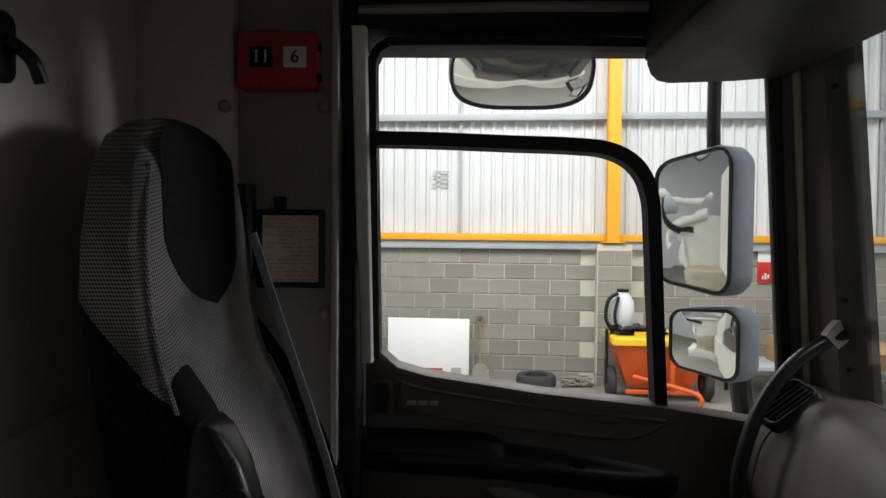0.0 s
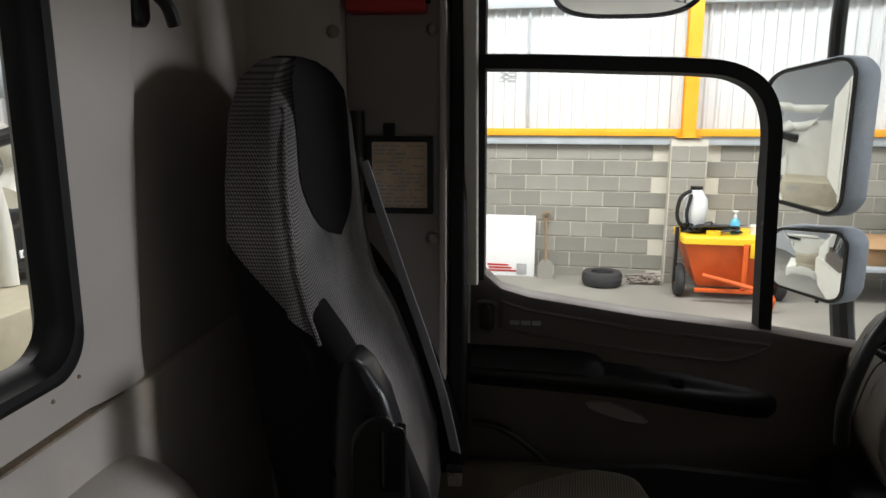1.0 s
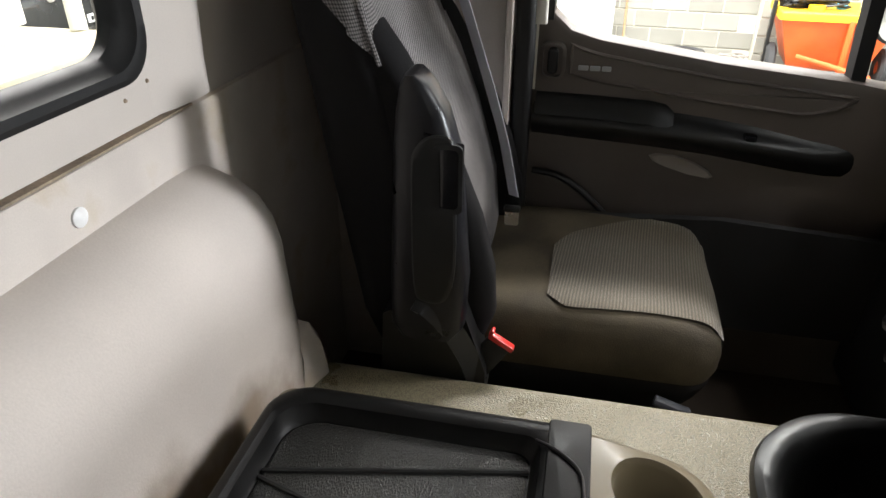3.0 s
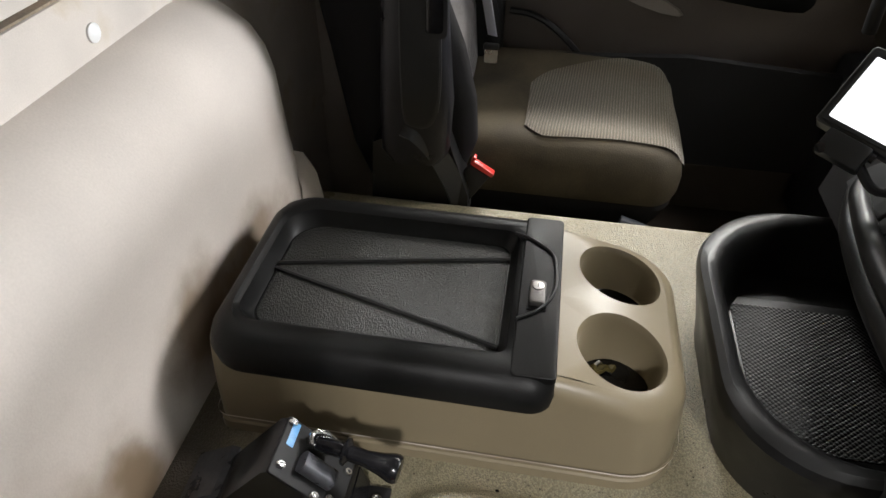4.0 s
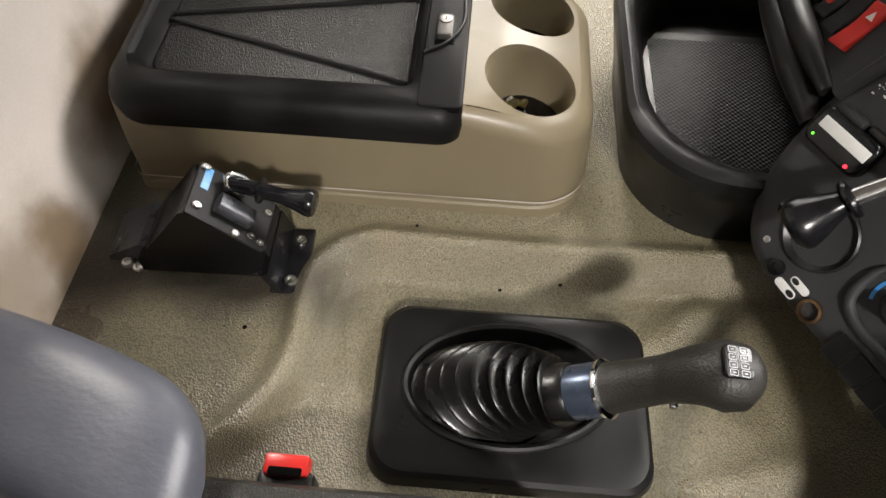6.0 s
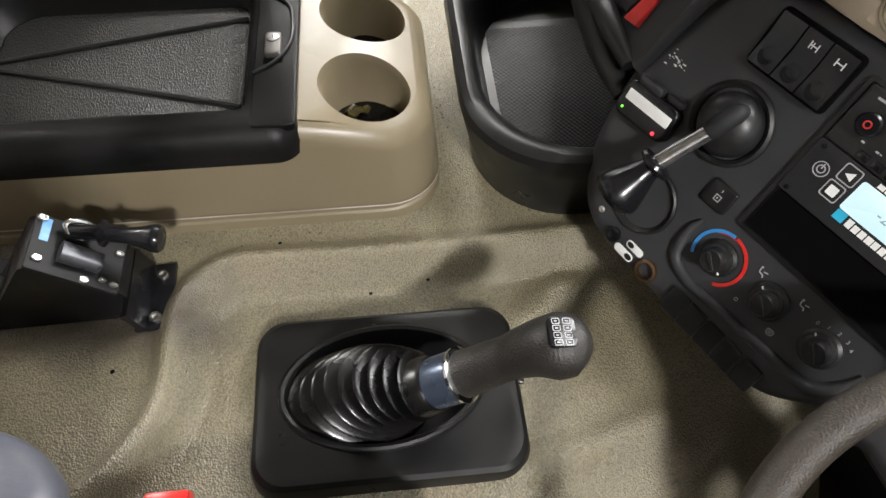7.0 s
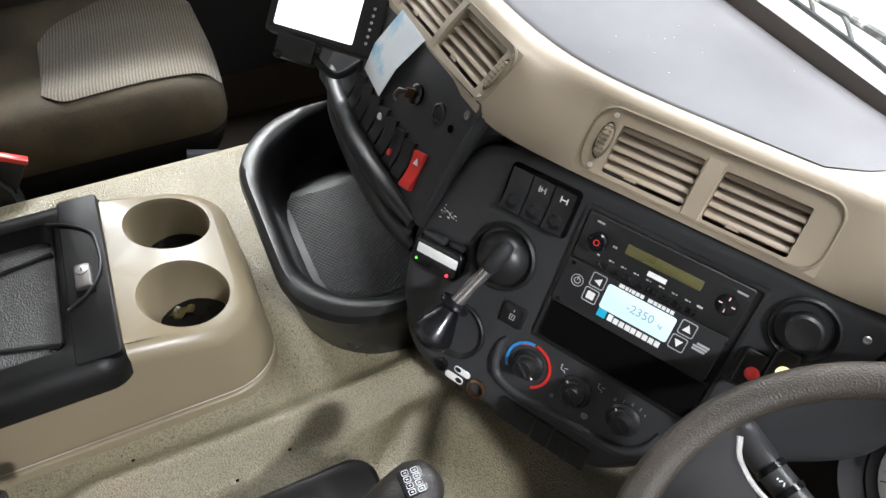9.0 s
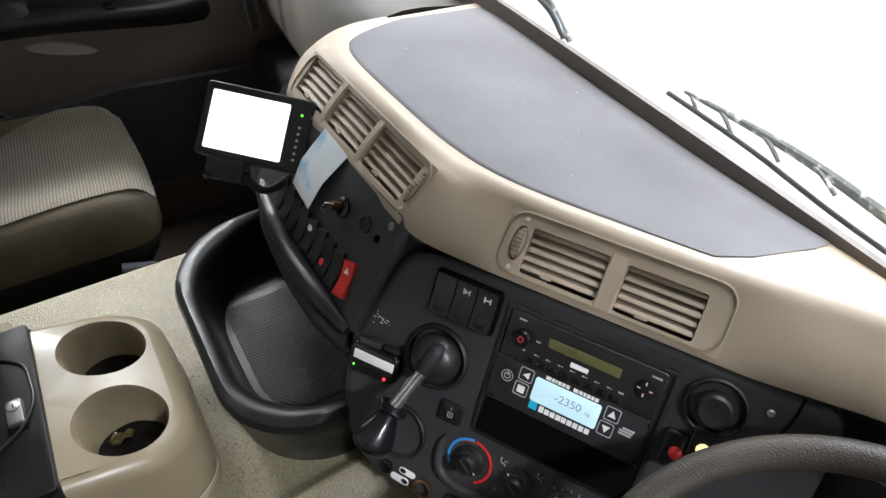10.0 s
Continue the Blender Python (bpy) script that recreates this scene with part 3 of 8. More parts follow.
def piece(name, dims, mat, parent, at, m=None, bevel=0.006):
    """One of many alike pieces that share a mesh."""
    key = (name, tuple(round(d, 4) for d in dims))
    if key not in PIECE_MESH:
        w, d, h = dims
        b = block(-w / 2, w / 2, -d / 2, d / 2, -h / 2, h / 2, bevel, seg=1)
        me = bpy.data.meshes.new(name)
        b.to_mesh(me)
        b.free()
        me.materials.append(mat)
        PIECE_MESH[key] = me
    ob = new(name, PIECE_MESH[key])
    ob.parent = parent
    ob.matrix_basis = Matrix.Translation(-BASE[parent.name]) @ (m or Matrix()) @ Matrix.Translation(at)
    return ob


# a block material that differs from block to block
ni, li = block_grey.node_tree.nodes, block_grey.node_tree.links
info = ni.new("ShaderNodeObjectInfo")
rnd = ni.new("ShaderNodeMapRange")
rnd.inputs["To Min"].default_value, rnd.inputs["To Max"].default_value = 0.86, 1.14
li.new(info.outputs["Random"], rnd.inputs["Value"])
shade = ni.new("ShaderNodeMix")
shade.data_type, shade.blend_type = "RGBA", "MULTIPLY"
shade.inputs["Factor"].default_value = 1.0
old = ni["Principled BSDF"].inputs["Base Color"].links[0].from_socket
li.new(old, shade.inputs["A"])
li.new(rnd.outputs[0], shade.inputs["B"])
li.new(shade.outputs["Result"], ni["Principled BSDF"].inputs["Base Color"])

COURSE, LONG = 0.2335, 0.463
for row in range(9):
    zc = 2.02 - COURSE * (row + 0.5)
    for col in range(-2, 11):
        xc = 0.02 + LONG * (col + (0.5 if row % 2 else 0.0))
        if 1.2 < xc < 2.05 and abs(xc - 1.64) < 0.25:
            continue
        piece("block", (LONG - 0.020, 0.02, COURSE - 0.020), block_grey, wall_north, (xc, 10.206, zc), HALL, 0.004)
for row in range(9):
    zc = 2.02 - COURSE * (row + 0.5)
    if row % 2:
        piece("block", (0.469, 0.02, COURSE - 0.020), block_grey, pier, (1.642, 9.986, zc), HALL, 0.004)
    else:
        for xc in (1.52, 1.765):
            piece("block", (0.230, 0.02, COURSE - 0.020), block_grey, pier, (xc, 9.986, zc), HALL, 0.004)
rest = bmesh.new()
for row in range(9):
    zc = 2.02 - COURSE * (row + 0.5)
    for col in list(range(-29, -2)) + list(range(11, 25)):
        xc = 0.02 + LONG * (col + (0.5 if row % 2 else 0.0))
        block(xc - 0.2215, xc + 0.2215, 10.196, 10.212, zc - 0.107, zc + 0.107, bm=rest)
far_blocks = part("far_blocks", hall_bm(rest), block_grey, wall_north, sharp=0)
tagged(far_blocks, "grey concrete blocks further along the wall", kind="stuff")

# things along the block wall
bm = block(-1.75, -0.50, 10.02, 10.05, 0.0, 0.945, 0.003)
white_panel = thing("leaning_board", HALL @ Vector((-1.1, 10.03, 0)), "white sheet board leaning on the block wall", "board")
part("sheet", hall_bm(bm), white_board, white_panel)
bm = bmesh.new()
for k, (a, b) in enumerate(((-1.25, -0.78), (-1.2, -0.85), (-1.22, -0.9))):
    block(a, b, 10.012, 10.019, 0.07 + 0.045 * k, 0.095 + 0.045 * k, bm=bm)
part("print", hall_bm(bm), red_housing, white_panel, "red and black printed marks")
bm = bmesh.new()
block(-0.77, -0.62, 10.012, 10.019, 0.03, 0.2, 0.01, bm=bm)
part("dark_print", hall_bm(bm), grey_print, white_panel)

shovel = thing("shovel", HALL @ Vector((-0.34, 10.05, 0)), "square-mouthed shovel leaning on the block wall", "shovel")
part("shaft", hall_bm(tube([(-0.33, 9.98, 0.25), (-0.345, 10.15, 0.88)], 0.018, steps=1)), wood_handle, shovel)
part("grip", hall_bm(tube([(-0.40, 10.15, 0.96), (-0.37, 10.15, 0.88), (-0.32, 10.15, 0.88), (-0.29, 10.15, 0.96), (-0.345, 10.15, 0.985), (-0.40, 10.15, 0.96)], 0.014, steps=4)), wood_handle, shovel)
part("blade", hall_bm(loft([[(-0.45, 9.93, 0.0), (-0.21, 9.93, 0.0), (-0.21, 9.94, 0.0), (-0.45, 9.94, 0.0)], [(-0.445, 9.96, 0.22), (-0.215, 9.96, 0.22), (-0.215, 9.97, 0.22), (-0.445, 9.97, 0.22)], [(-0.36, 9.98, 0.29), (-0.30, 9.98, 0.29), (-0.30, 9.99, 0.29), (-0.36, 9.99, 0.29)]])), concrete_floor, shovel, "dusty steel blade")

loose_tyre = thing("loose_tyre", HALL @ Vector((0.5, 9.75, 0)), "worn black car tyre lying flat on the floor", "tyre")
part("tread", lathe([(0.16, 0.02), (0.2, 0.0), (0.27, 0.02), (0.29, 0.07), (0.29, 0.15), (0.27, 0.2), (0.2, 0.215), (0.16, 0.2), (0.16, 0.02)], HALL @ pose(0.5, 9.7, 0), 36), tyre_black, loose_tyre)

sack = thing("crumpled_netting", HALL @ Vector((1.05, 9.9, 0)), "crumpled grey netting on the floor", "netting")
bm = bmesh.new()
random.seed(4)
for k in range(9):
    pts = [(0.85 + random.random() * 0.5, 9.75 + random.random() * 0.3, 0.02 + random.random() * 0.12) for _ in range(6)]
    tube(pts, 0.012, 6, bm=bm, steps=4)
part("strands", hall_bm(bm), grey_pillar, sack)

# the orange salt spreader
spreader = thing("salt_spreader", HALL @ Vector((2.05, 9.5, 0)), "orange towed salt spreader with a yellow lid", "spreader")
bm = loft([[(1.72, 9.15, 0.18), (2.5, 9.15, 0.18), (2.5, 9.6, 0.18), (1.72, 9.6, 0.18)], [(1.68, 9.1, 0.24), (2.56, 9.1, 0.24), (2.56, 9.68, 0.24), (1.68, 9.68, 0.24)], [(1.50, 8.98, 0.78), (2.74, 8.98, 0.78), (2.74, 9.85, 0.78), (1.50, 9.85, 0.78)]])
part("hopper", hall_bm(bm), orange_steel, spreader)
part("lid", hall_bm(slab(rrect(1.47, 2.77, 8.95, 9.88, 0.05), 0.78, 0.88, 0.03)), yellow_lid, spreader, "yellow moulded lid")
part("strut", hall_bm(block(2.22, 2.28, 8.94, 8.99, 0.2, 0.8, 0.005)), orange_steel, spreader)
part("drawbar", hall_bm(tube([(1.75, 9.0, 0.36), (2.2, 8.85, 0.28), (2.5, 8.6, 0.22), (2.5, 8.6, 0.05)], 0.03, steps=3)), orange_steel, spreader)
part("crossbar", hall_bm(block(1.65, 2.6, 8.95, 9.0, 0.14, 0.19, 0.005)), orange_steel, spreader)
part("bracket", hall_bm(block(2.30, 2.42, 8.93, 8.975, 0.62, 0.8, 0.004)), yellow_lid, spreader)
for wx in (1.50, 2.78):
    wheel = part("wheel", lathe([(0.08, -0.06), (0.19, -0.06), (0.225, -0.03), (0.225, 0.03), (0.19, 0.06), (0.08, 0.06), (0.08, -0.06)], HALL @ axis((wx, 9.3, 0.225), (1, 0, 0)), 28), tyre_black, spreader, "black pneumatic wheel")
    part("rim", lathe([(0.001, -0.045), (0.085, -0.05), (0.085, 0.05), (0.001, 0.045)], HALL @ axis((wx, 9.3, 0.225), (1, 0, 0)), 18), orange_steel, wheel)
part("axle_post", hall_bm(block(1.42, 1.46, 9.25, 9.35, 0.2, 0.95, 0.005)), black_plastic, spreader)

knapsack = thing("knapsack_sprayer", HALL @ Vector((1.62, 9.35, 0.88)), "white knapsack sprayer tank with black straps", "sprayer")
part("tank", hall_bm(loft([[(x, y, z) for x, y in oval(1.66, 9.35, rx, ry, 20)] for rx, ry, z in ((0.1, 0.09, 0.95), (0.15, 0.12, 1.0), (0.16, 0.13, 1.2), (0.15, 0.12, 1.33), (0.09, 0.08, 1.42), (0.07, 0.07, 1.47))])), jug_white, knapsack)
part("cap", hall_bm(lathe([(0.08, 0), (0.08, 0.04), (0.001, 0.045)], pose(1.66, 9.35, 1.46), 18)), black_plastic, knapsack)
part("strap", hall_bm(tube([(1.52, 9.27, 0.9), (1.42, 9.25, 1.1), (1.45, 9.25, 1.35), (1.58, 9.27, 1.45)], 0.025)), black_matt, knapsack)
part("strap", hall_bm(tube([(1.58, 9.22, 0.9), (1.53, 9.2, 1.15), (1.58, 9.22, 1.4)], 0.022)), black_matt, knapsack)
part("base", hall_bm(slab(oval(1.66, 9.35, 0.17, 0.15, 24), 0.88, 0.96, 0.02)), black_plastic, knapsack)
lance = thing("spray_hose", HALL @ Vector((1.85, 9.25, 0.88)), "tangled black hoses on the spreader lid", "hose")
bm = bmesh.new()
random.seed(8)
for k in range(7):
    tube([(1.45 + random.random() * 0.75, 9.1 + random.random() * 0.3, 0.9 + random.random() * 0.12) for _ in range(6)], 0.014, 6, bm=bm, steps=5)
part("tubing", hall_bm(bm), black_plastic, lance)
bottle = thing("spray_bottle", HALL @ Vector((2.17, 9.3, 0.88)), "blue hand sanitiser bottle with a white pump", "bottle")
part("body", lathe([(0.055, 0), (0.062, 0.02), (0.062, 0.15), (0.03, 0.2), (0.02, 0.21)], HALL @ pose(2.17, 9.3, 0.88), 18), bottle_blue, bottle)
part("pump", lathe([(0.022, 0.21), (0.022, 0.25), (0.012, 0.26), (0.012, 0.29), (0.035, 0.295), (0.03, 0.31)], HALL @ pose(2.17, 9.3, 0.88), 14), jug_white, bottle)
tape = thing("tape_roll", HALL @ Vector((1.86, 9.05, 0.88)), "pale yellow roll of tape", "tape")
part("roll", lathe([(0.05, 0), (0.09, 0), (0.09, 0.06), (0.05, 0.06), (0.05, 0)], HALL @ pose(1.86, 9.08, 0.88), 20), yellow_lid, tape)
tub = thing("white_tub", HALL @ Vector((2.42, 9.3, 0.88)), "small white plastic tub on the lid", "tub")
part("body", lathe([(0.08, 0), (0.09, 0.1), (0.095, 0.1), (0.095, 0.12), (0.001, 0.12)], HALL @ pose(2.45, 9.3, 0.88), 18), jug_white, tub)

for bx, by, bz, w, h, g in ((4.1, 9.6, 0.5, 0.7, 0.35, 1), (4.6, 9.7, 0.85, 0.6, 0.35, 1), (4.9, 9.4, 0.5, 0.5, 0.33, 1)):
    box_thing = thing("cardboard_box", HALL @ Vector((bx, by, bz)), "open brown cardboard box on a bench", "box", group="boxes by the wall")
    part("carton", hall_bm(block(bx - w / 2, bx + w / 2, by - 0.25, by + 0.25, bz, bz + h, 0.006)), cardboard, box_thing)
    part("flap", hall_bm(loft([[(bx - w / 2, by - 0.25, bz + h), (bx + w / 2, by - 0.25, bz + h), (bx + w / 2, by - 0.244, bz + h), (bx - w / 2, by - 0.244, bz + h)], [(bx - w / 2, by - 0.4, bz + h - 0.1), (bx + w / 2, by - 0.4, bz + h - 0.1), (bx + w / 2, by - 0.394, bz + h - 0.1), (bx - w / 2, by - 0.394, bz + h - 0.1)]])), cardboard, box_thing)
bench = thing("workbench", HALL @ Vector((4.4, 9.6, 0)), "low steel workbench against the block wall", "bench")
part("top", hall_bm(block(3.2, 5.4, 9.2, 10.0, 0.44, 0.5, 0.006)), grey_steel, bench)
for lx in (3.25, 5.35):
    for ly in (9.24, 9.95):
        part("leg", hall_bm(block(lx - 0.02, lx + 0.02, ly - 0.02, ly + 0.02, 0, 0.44, 0.003)), black_plastic, bench)
fire_sign = thing("wall_sign", HALL @ Vector((3.84, 10.19, 1.56)), "small red and white sign on the block wall", "sign")
part("panel", hall_bm(block(3.74, 3.94, 10.165, 10.186, 1.56, 1.86, 0.002)), red_plastic, fire_sign)
part("upper_panel", hall_bm(block(3.74, 3.94, 10.165, 10.186, 1.862, 2.06, 0.002)), white_board, fire_sign, "white upper panel")
for k, (x0, x1, z0, z1) in enumerate(((3.80, 3.82, 1.61, 1.66), (3.835, 3.86, 1.61, 1.70), (3.875, 3.90, 1.62, 1.68))):
    part("pictogram", hall_bm(block(x0, x1, 10.158, 10.163, z0, z1)), white_paint, fire_sign)
notice = thing("wall_notice", HALL @ Vector((-1.0, 10.3, 3.2)), "faded printed notice on the cladding", "notice")
bm = bmesh.new()
for k in range(4):
    block(-1.12 + 0.02 * (k % 2), -0.86, 10.31, 10.318, 2.98 + 0.07 * k, 3.0 + 0.07 * k, bm=bm)
part("print", hall_bm(bm), grey_print, notice)

# ---- what stands behind the cab ----
tail = thing("rear_deck", (-1.9, 1.6, 1.3), "dusty cream steel deck box behind the cab", "deck")
part("box", block(-2.6, -1.45, 0.2, 2.02, 1.55, 1.80, 0.01), truck_dusty, tail)
part("chassis_rail", block(-5.5, -0.7, 0.15, 0.75, 0.75, 1.18, 0.01), black_matt, tail)
part("mount", block(-2.5, -1.5, 0.2, 0.7, 0.0, 1.47, 0.01), black_matt, tail)
part("shelf", block(-2.6, -1.43, 0.2, 1.99, 1.46, 1.55, 0.006), truck_dusty, tail)
part("outrigger", block(-2.4, -1.42, 0.2, 2.3, 1.18, 1.46, 0.02), truck_white, tail)
bm = bmesh.new()
for k in range(3):
    block(-1.4495, -1.446, 1.86, 1.97, 1.745 - 0.018 * k, 1.752 - 0.018 * k, bm=bm)
part("label_print", bm, grey_print, tail)
pump = thing("pump_body", (-2.2, 1.8, 1.8), "cream painted loading crane base with pipework", "crane")
part("column", loft([[(x, y, z) for x, y in rrect(-2.5, -1.95, 1.0, 2.10 + d, 0.08)] for d, z in ((0.0, 1.8), (0.0, 2.08), (0.06, 2.12), (0.1, 2.3), (0.0, 2.4))]), truck_white, pump)
part("neck", tube([(-1.95, 1.6, 2.42), (-1.93, 2.1, 2.34), (-1.92, 2.33, 2.26), (-1.92, 2.38, 2.15), (-1.9, 2.27, 2.06)], 0.055, 14), truck_white, pump)
part("post", tube([(-1.7, 2.0, 1.8), (-1.72, 2.02, 2.0), (-1.75, 2.03, 2.14)], 0.028, 12), truck_white, pump)
part("pipe", tube([(-2.0, 1.5, 2.58), (-1.9, 2.4, 2.605), (-1.9, 2.7, 2.61)], 0.045, 14), truck_white, pump)
motor = part("motor", lathe([(0.02, 0), (0.075, 0.0), (0.085, 0.02), (0.085, 0.25), (0.05, 0.27), (0.001, 0.27)], axis((-1.85, 2.46, 2.50), (-0.25, -1, 0.02)), 18), grey_steel, pump, "grimy hydraulic motor")
part("hose", tube([(-1.9, 1.9, 2.22), (-1.88, 2.25, 2.27), (-1.86, 2.42, 2.33), (-1.85, 2.5, 2.42), (-1.9, 2.52, 2.6)], 0.022, 10), black_plastic, pump, "black hydraulic hose")
part("hose", tube([(-1.86, 1.9, 2.26), (-1.84, 2.2, 2.29), (-1.83, 2.4, 2.36), (-1.84, 2.52, 2.5)], 0.018, 10), rubber, pump)

parked = thing("parked_vehicle", HALL @ Vector((-6.6, 9.0, 0)), "dark vehicle parked by the block wall", "vehicle")
part("body", loft([[(x, y, z) for x, y in rrect(-9.5, -7.0 + d, 7.0 - d, 9.4, 0.2)] for d, z in ((0.0, 0.25), (0.12, 0.4), (0.12, 0.8), (0.0, 1.0), (-0.3, 1.15))]), car_black, parked)
part("cabin", loft([[(x, y, z) for x, y in rrect(-9.5, -7.5 - d, 7.2 + d, 9.3, 0.2)] for d, z in ((0.0, 1.12), (0.25, 1.5), (0.4, 1.6))]), car_black, parked)
for hy in (7.75, 9.05):
    part("headlight", lathe([(0.001, 0.03), (0.07, 0.02), (0.085, 0), (0.085, -0.08)], axis((-6.86, hy, 0.9), (1, -0.1, 0)), 18), chrome, parked, "clear round headlight")
    part("wheel", lathe([(0.1, -0.1), (0.3, -0.1), (0.33, -0.06), (0.33, 0.06), (0.3, 0.1), (0.1, 0.1)], axis((-7.3, 7.05 if hy < 8 else 9.4, 0.33), (0, 1, 0)), 26), tyre_black, parked)
plate_part = part("number_plate", block(-6.88, -6.86, 8.35, 8.85, 0.46, 0.57, 0.003), white_paint, parked, "white number plate")
bm = bmesh.new()
for k in range(6):
    block(-6.858, -6.855, 8.39 + 0.075 * k, 8.44 + 0.075 * k, 0.485, 0.545, bm=bm)
part("plate_mark", bm, black_plastic, plate_part)
part("indicator", block(-6.95, -6.90, 9.0, 9.2, 1.35, 1.5, 0.01), orange_steel, parked)
scoreboard = thing("dark_sign", HALL @ Vector((-6, 9.9, 3.0)), "dark sign with pale amber marks", "sign")
part("panel", hall_bm(block(-8.5, -5.5, 9.9, 10.0, 3.0, 4.1, 0.02)), black_plastic, scoreboard)
bm = bmesh.new()
for k in range(5):
    block(-7.9 + 0.42 * k, -7.62 + 0.42 * k, 9.885, 9.898, 3.35, 3.75, bm=bm)
part("mark", hall_bm(bm), brass, scoreboard)


# ---- the cab shell ----
X_REAR, Y_LEFT, Y_RIGHT, Z_FLOOR, Z_ROOF, X_SCREEN = -0.58, 1.50, -0.63, 1.12, 2.80, 0.875
single("floor", block(-0.62, 1.0, Y_RIGHT - 0.04, Y_LEFT + 0.04, Z_FLOOR - 0.06, Z_FLOOR, 0.0), carpet_dark, (0.2, 0.4, Z_FLOOR), "dark rubber-covered cab floor", "floor", kind="structure")
single("ceiling_cab", block(-0.66, 0.95, Y_RIGHT - 0.05, Y_LEFT + 0.05, Z_ROOF, Z_ROOF + 0.06), roof_lining, (0.2, 0.4, Z_ROOF), "beige cloth cab roof lining", "ceiling", kind="structure")

# rear wall with its window opening
WY0, WY1, WZ0, WZ1 = 0.05, 0.764, 2.040, 2.62


def rear_sheet(x0, x1, hole, outer=(Y_RIGHT, 1.40, Z_FLOOR, Z_ROOF)):
    """The rear wall, y to local x and z to local y, as a thick sheet with a hole."""
    bm = bmesh.new()
    out = [(outer[0], outer[2]), (outer[1], outer[2]), (outer[1], outer[3]), (outer[0], outer[3])]
    for x in (x0, x1):
        p = holed(out, hole, 0.0)
        placed(p, Matrix(((0, 0, 1, x), (1, 0, 0, 0), (0, 1, 0, 0), (0, 0, 0, 1))))
        joined(bm, p)
    for lp in (out, hole):
        for i in range(len(lp)):
            (a, b), (c, d) = lp[i], lp[(i + 1) % len(lp)]
            vs = [bm.verts.new(q) for q in ((x0, a, b), (x0, c, d), (x1, c, d), (x1, a, b))]
            bm.faces.new(vs)
    bmesh.ops.remove_doubles(bm, verts=bm.verts, dist=1e-5)
    return bm


HOLE = rrect(WY0, WY1, WZ0, WZ1, 0.055, 8)
wall_rear = single("wall_rear", rear_sheet(-0.63, X_REAR, HOLE), beige_wall, (X_REAR, 0.4, Z_FLOOR), "beige moulded cab rear wall with a window", "wall", kind="structure", sharp=40)


def yz(loop, x):
    return [(x, a, b) for a, b in loop]


def grown(loop, d):
    ys, zs = [p[0] for p in loop], [p[1] for p in loop]
    cy, cz, w, h = (min(ys) + max(ys)) / 2, (min(zs) + max(zs)) / 2, max(ys) - min(ys), max(zs) - min(zs)
    return [(cy + (a - cy) * (1 + 2 * d / w), cz + (b - cz) * (1 + 2 * d / h)) for a, b in loop]


window_rear = thing("window_rear", (X_REAR, 0.42, WZ0), "rear cab window with a black rubber seal", "window", kind="structure")
seal = part("window_frame", loft([yz(grown(HOLE, 0.014), X_REAR - 0.001), yz(grown(HOLE, 0.012), X_REAR + 0.010), yz(grown(HOLE, 0.004), X_REAR + 0.014), yz(grown(HOLE, -0.006), X_REAR + 0.012), yz(grown(HOLE, -0.010), X_REAR + 0.002), yz(grown(HOLE, -0.014), X_REAR - 0.002), yz(grown(HOLE, -0.020), X_REAR - 0.012), yz(grown(HOLE, -0.020), X_REAR - 0.03), yz(grown(HOLE, -0.004), X_REAR - 0.03)], False, False), rubber, window_rear, "black rubber seal")
pane = part("pane", loft([yz(grown(HOLE, -0.012), X_REAR - 0.024), yz(grown(HOLE, -0.012), X_REAR - 0.028)]), clear_glass, window_rear)
pane.visible_shadow = False

# the raised surround beside the window, rounded down to the wall
SURROUND = [(0.764, -0.004), (0.766, -0.0006), (0.782, 0.0022), (0.798, 0.0062), (0.812, 0.0096), (0.828, 0.0116), (0.850, 0.0122), (0.880, 0.0122), (0.893, 0.0112), (0.900, 0.0075), (0.903, -0.004)]
part("window_surround", loft([[(X_REAR + d, y + 0.10 * max(0.0, z - 2.02) * (y - 0.768) / 0.135, z) for y, d in SURROUND] for z in (1.972, 2.02, 2.3, 2.74)]), beige_wall, wall_rear, "raised moulding beside the window")

# lower wall panel with its stained seam, and the strip with press studs
bm = loft([[(X_REAR + dx, y, z) for dx, z in ((0.0, 1.45), (0.012, 1.45), (0.012, 1.955), (0.008, 1.963), (0.0, 1.965))] for y in (Y_RIGHT + 0.01, 0.2, 0.6, 1.0, 1.355)])
lower_panel = single("lower_wall_panel", bm, beige_worn, (X_REAR, 0.4, 1.45), "beige lower wall panel, grimy along its seam", "wall panel", kind="structure", sharp=40)
bm = loft([[(X_REAR + 0.0005 + dx, y, 1.968 + dz + (0.002 if dx else 0)) for dx, dz in ((0.0, -0.002), (0.0135, -0.002), (0.0135, 0.001), (0.0, 0.003))] for y in (0.0, 0.3, 0.6, 0.84)])
part("stained_seam", bm, rust_stain, lower_panel, "brown grease along the panel seam")
for yy, zz in ((0.583, 1.915), (0.15, 1.915)):
    part("press_stud", lathe([(0.012, 0), (0.012, 0.003), (0.008, 0.006), (0.001, 0.007)], axis((X_REAR + 0.012, yy, zz), (1, 0, 0)), 18), white_paint, lower_panel, "pale plastic stud")
bm = bmesh.new()
for yy, zz in ((0.72, 2.008), (0.77, 2.020), (0.835, 1.99)):
    joined(bm, lathe([(0.003, 0), (0.002, 0.0025), (0.0003, 0.003)], axis((X_REAR, yy, zz), (1, 0, 0)), 10))
part("screw", bm, rust_stain, lower_panel)

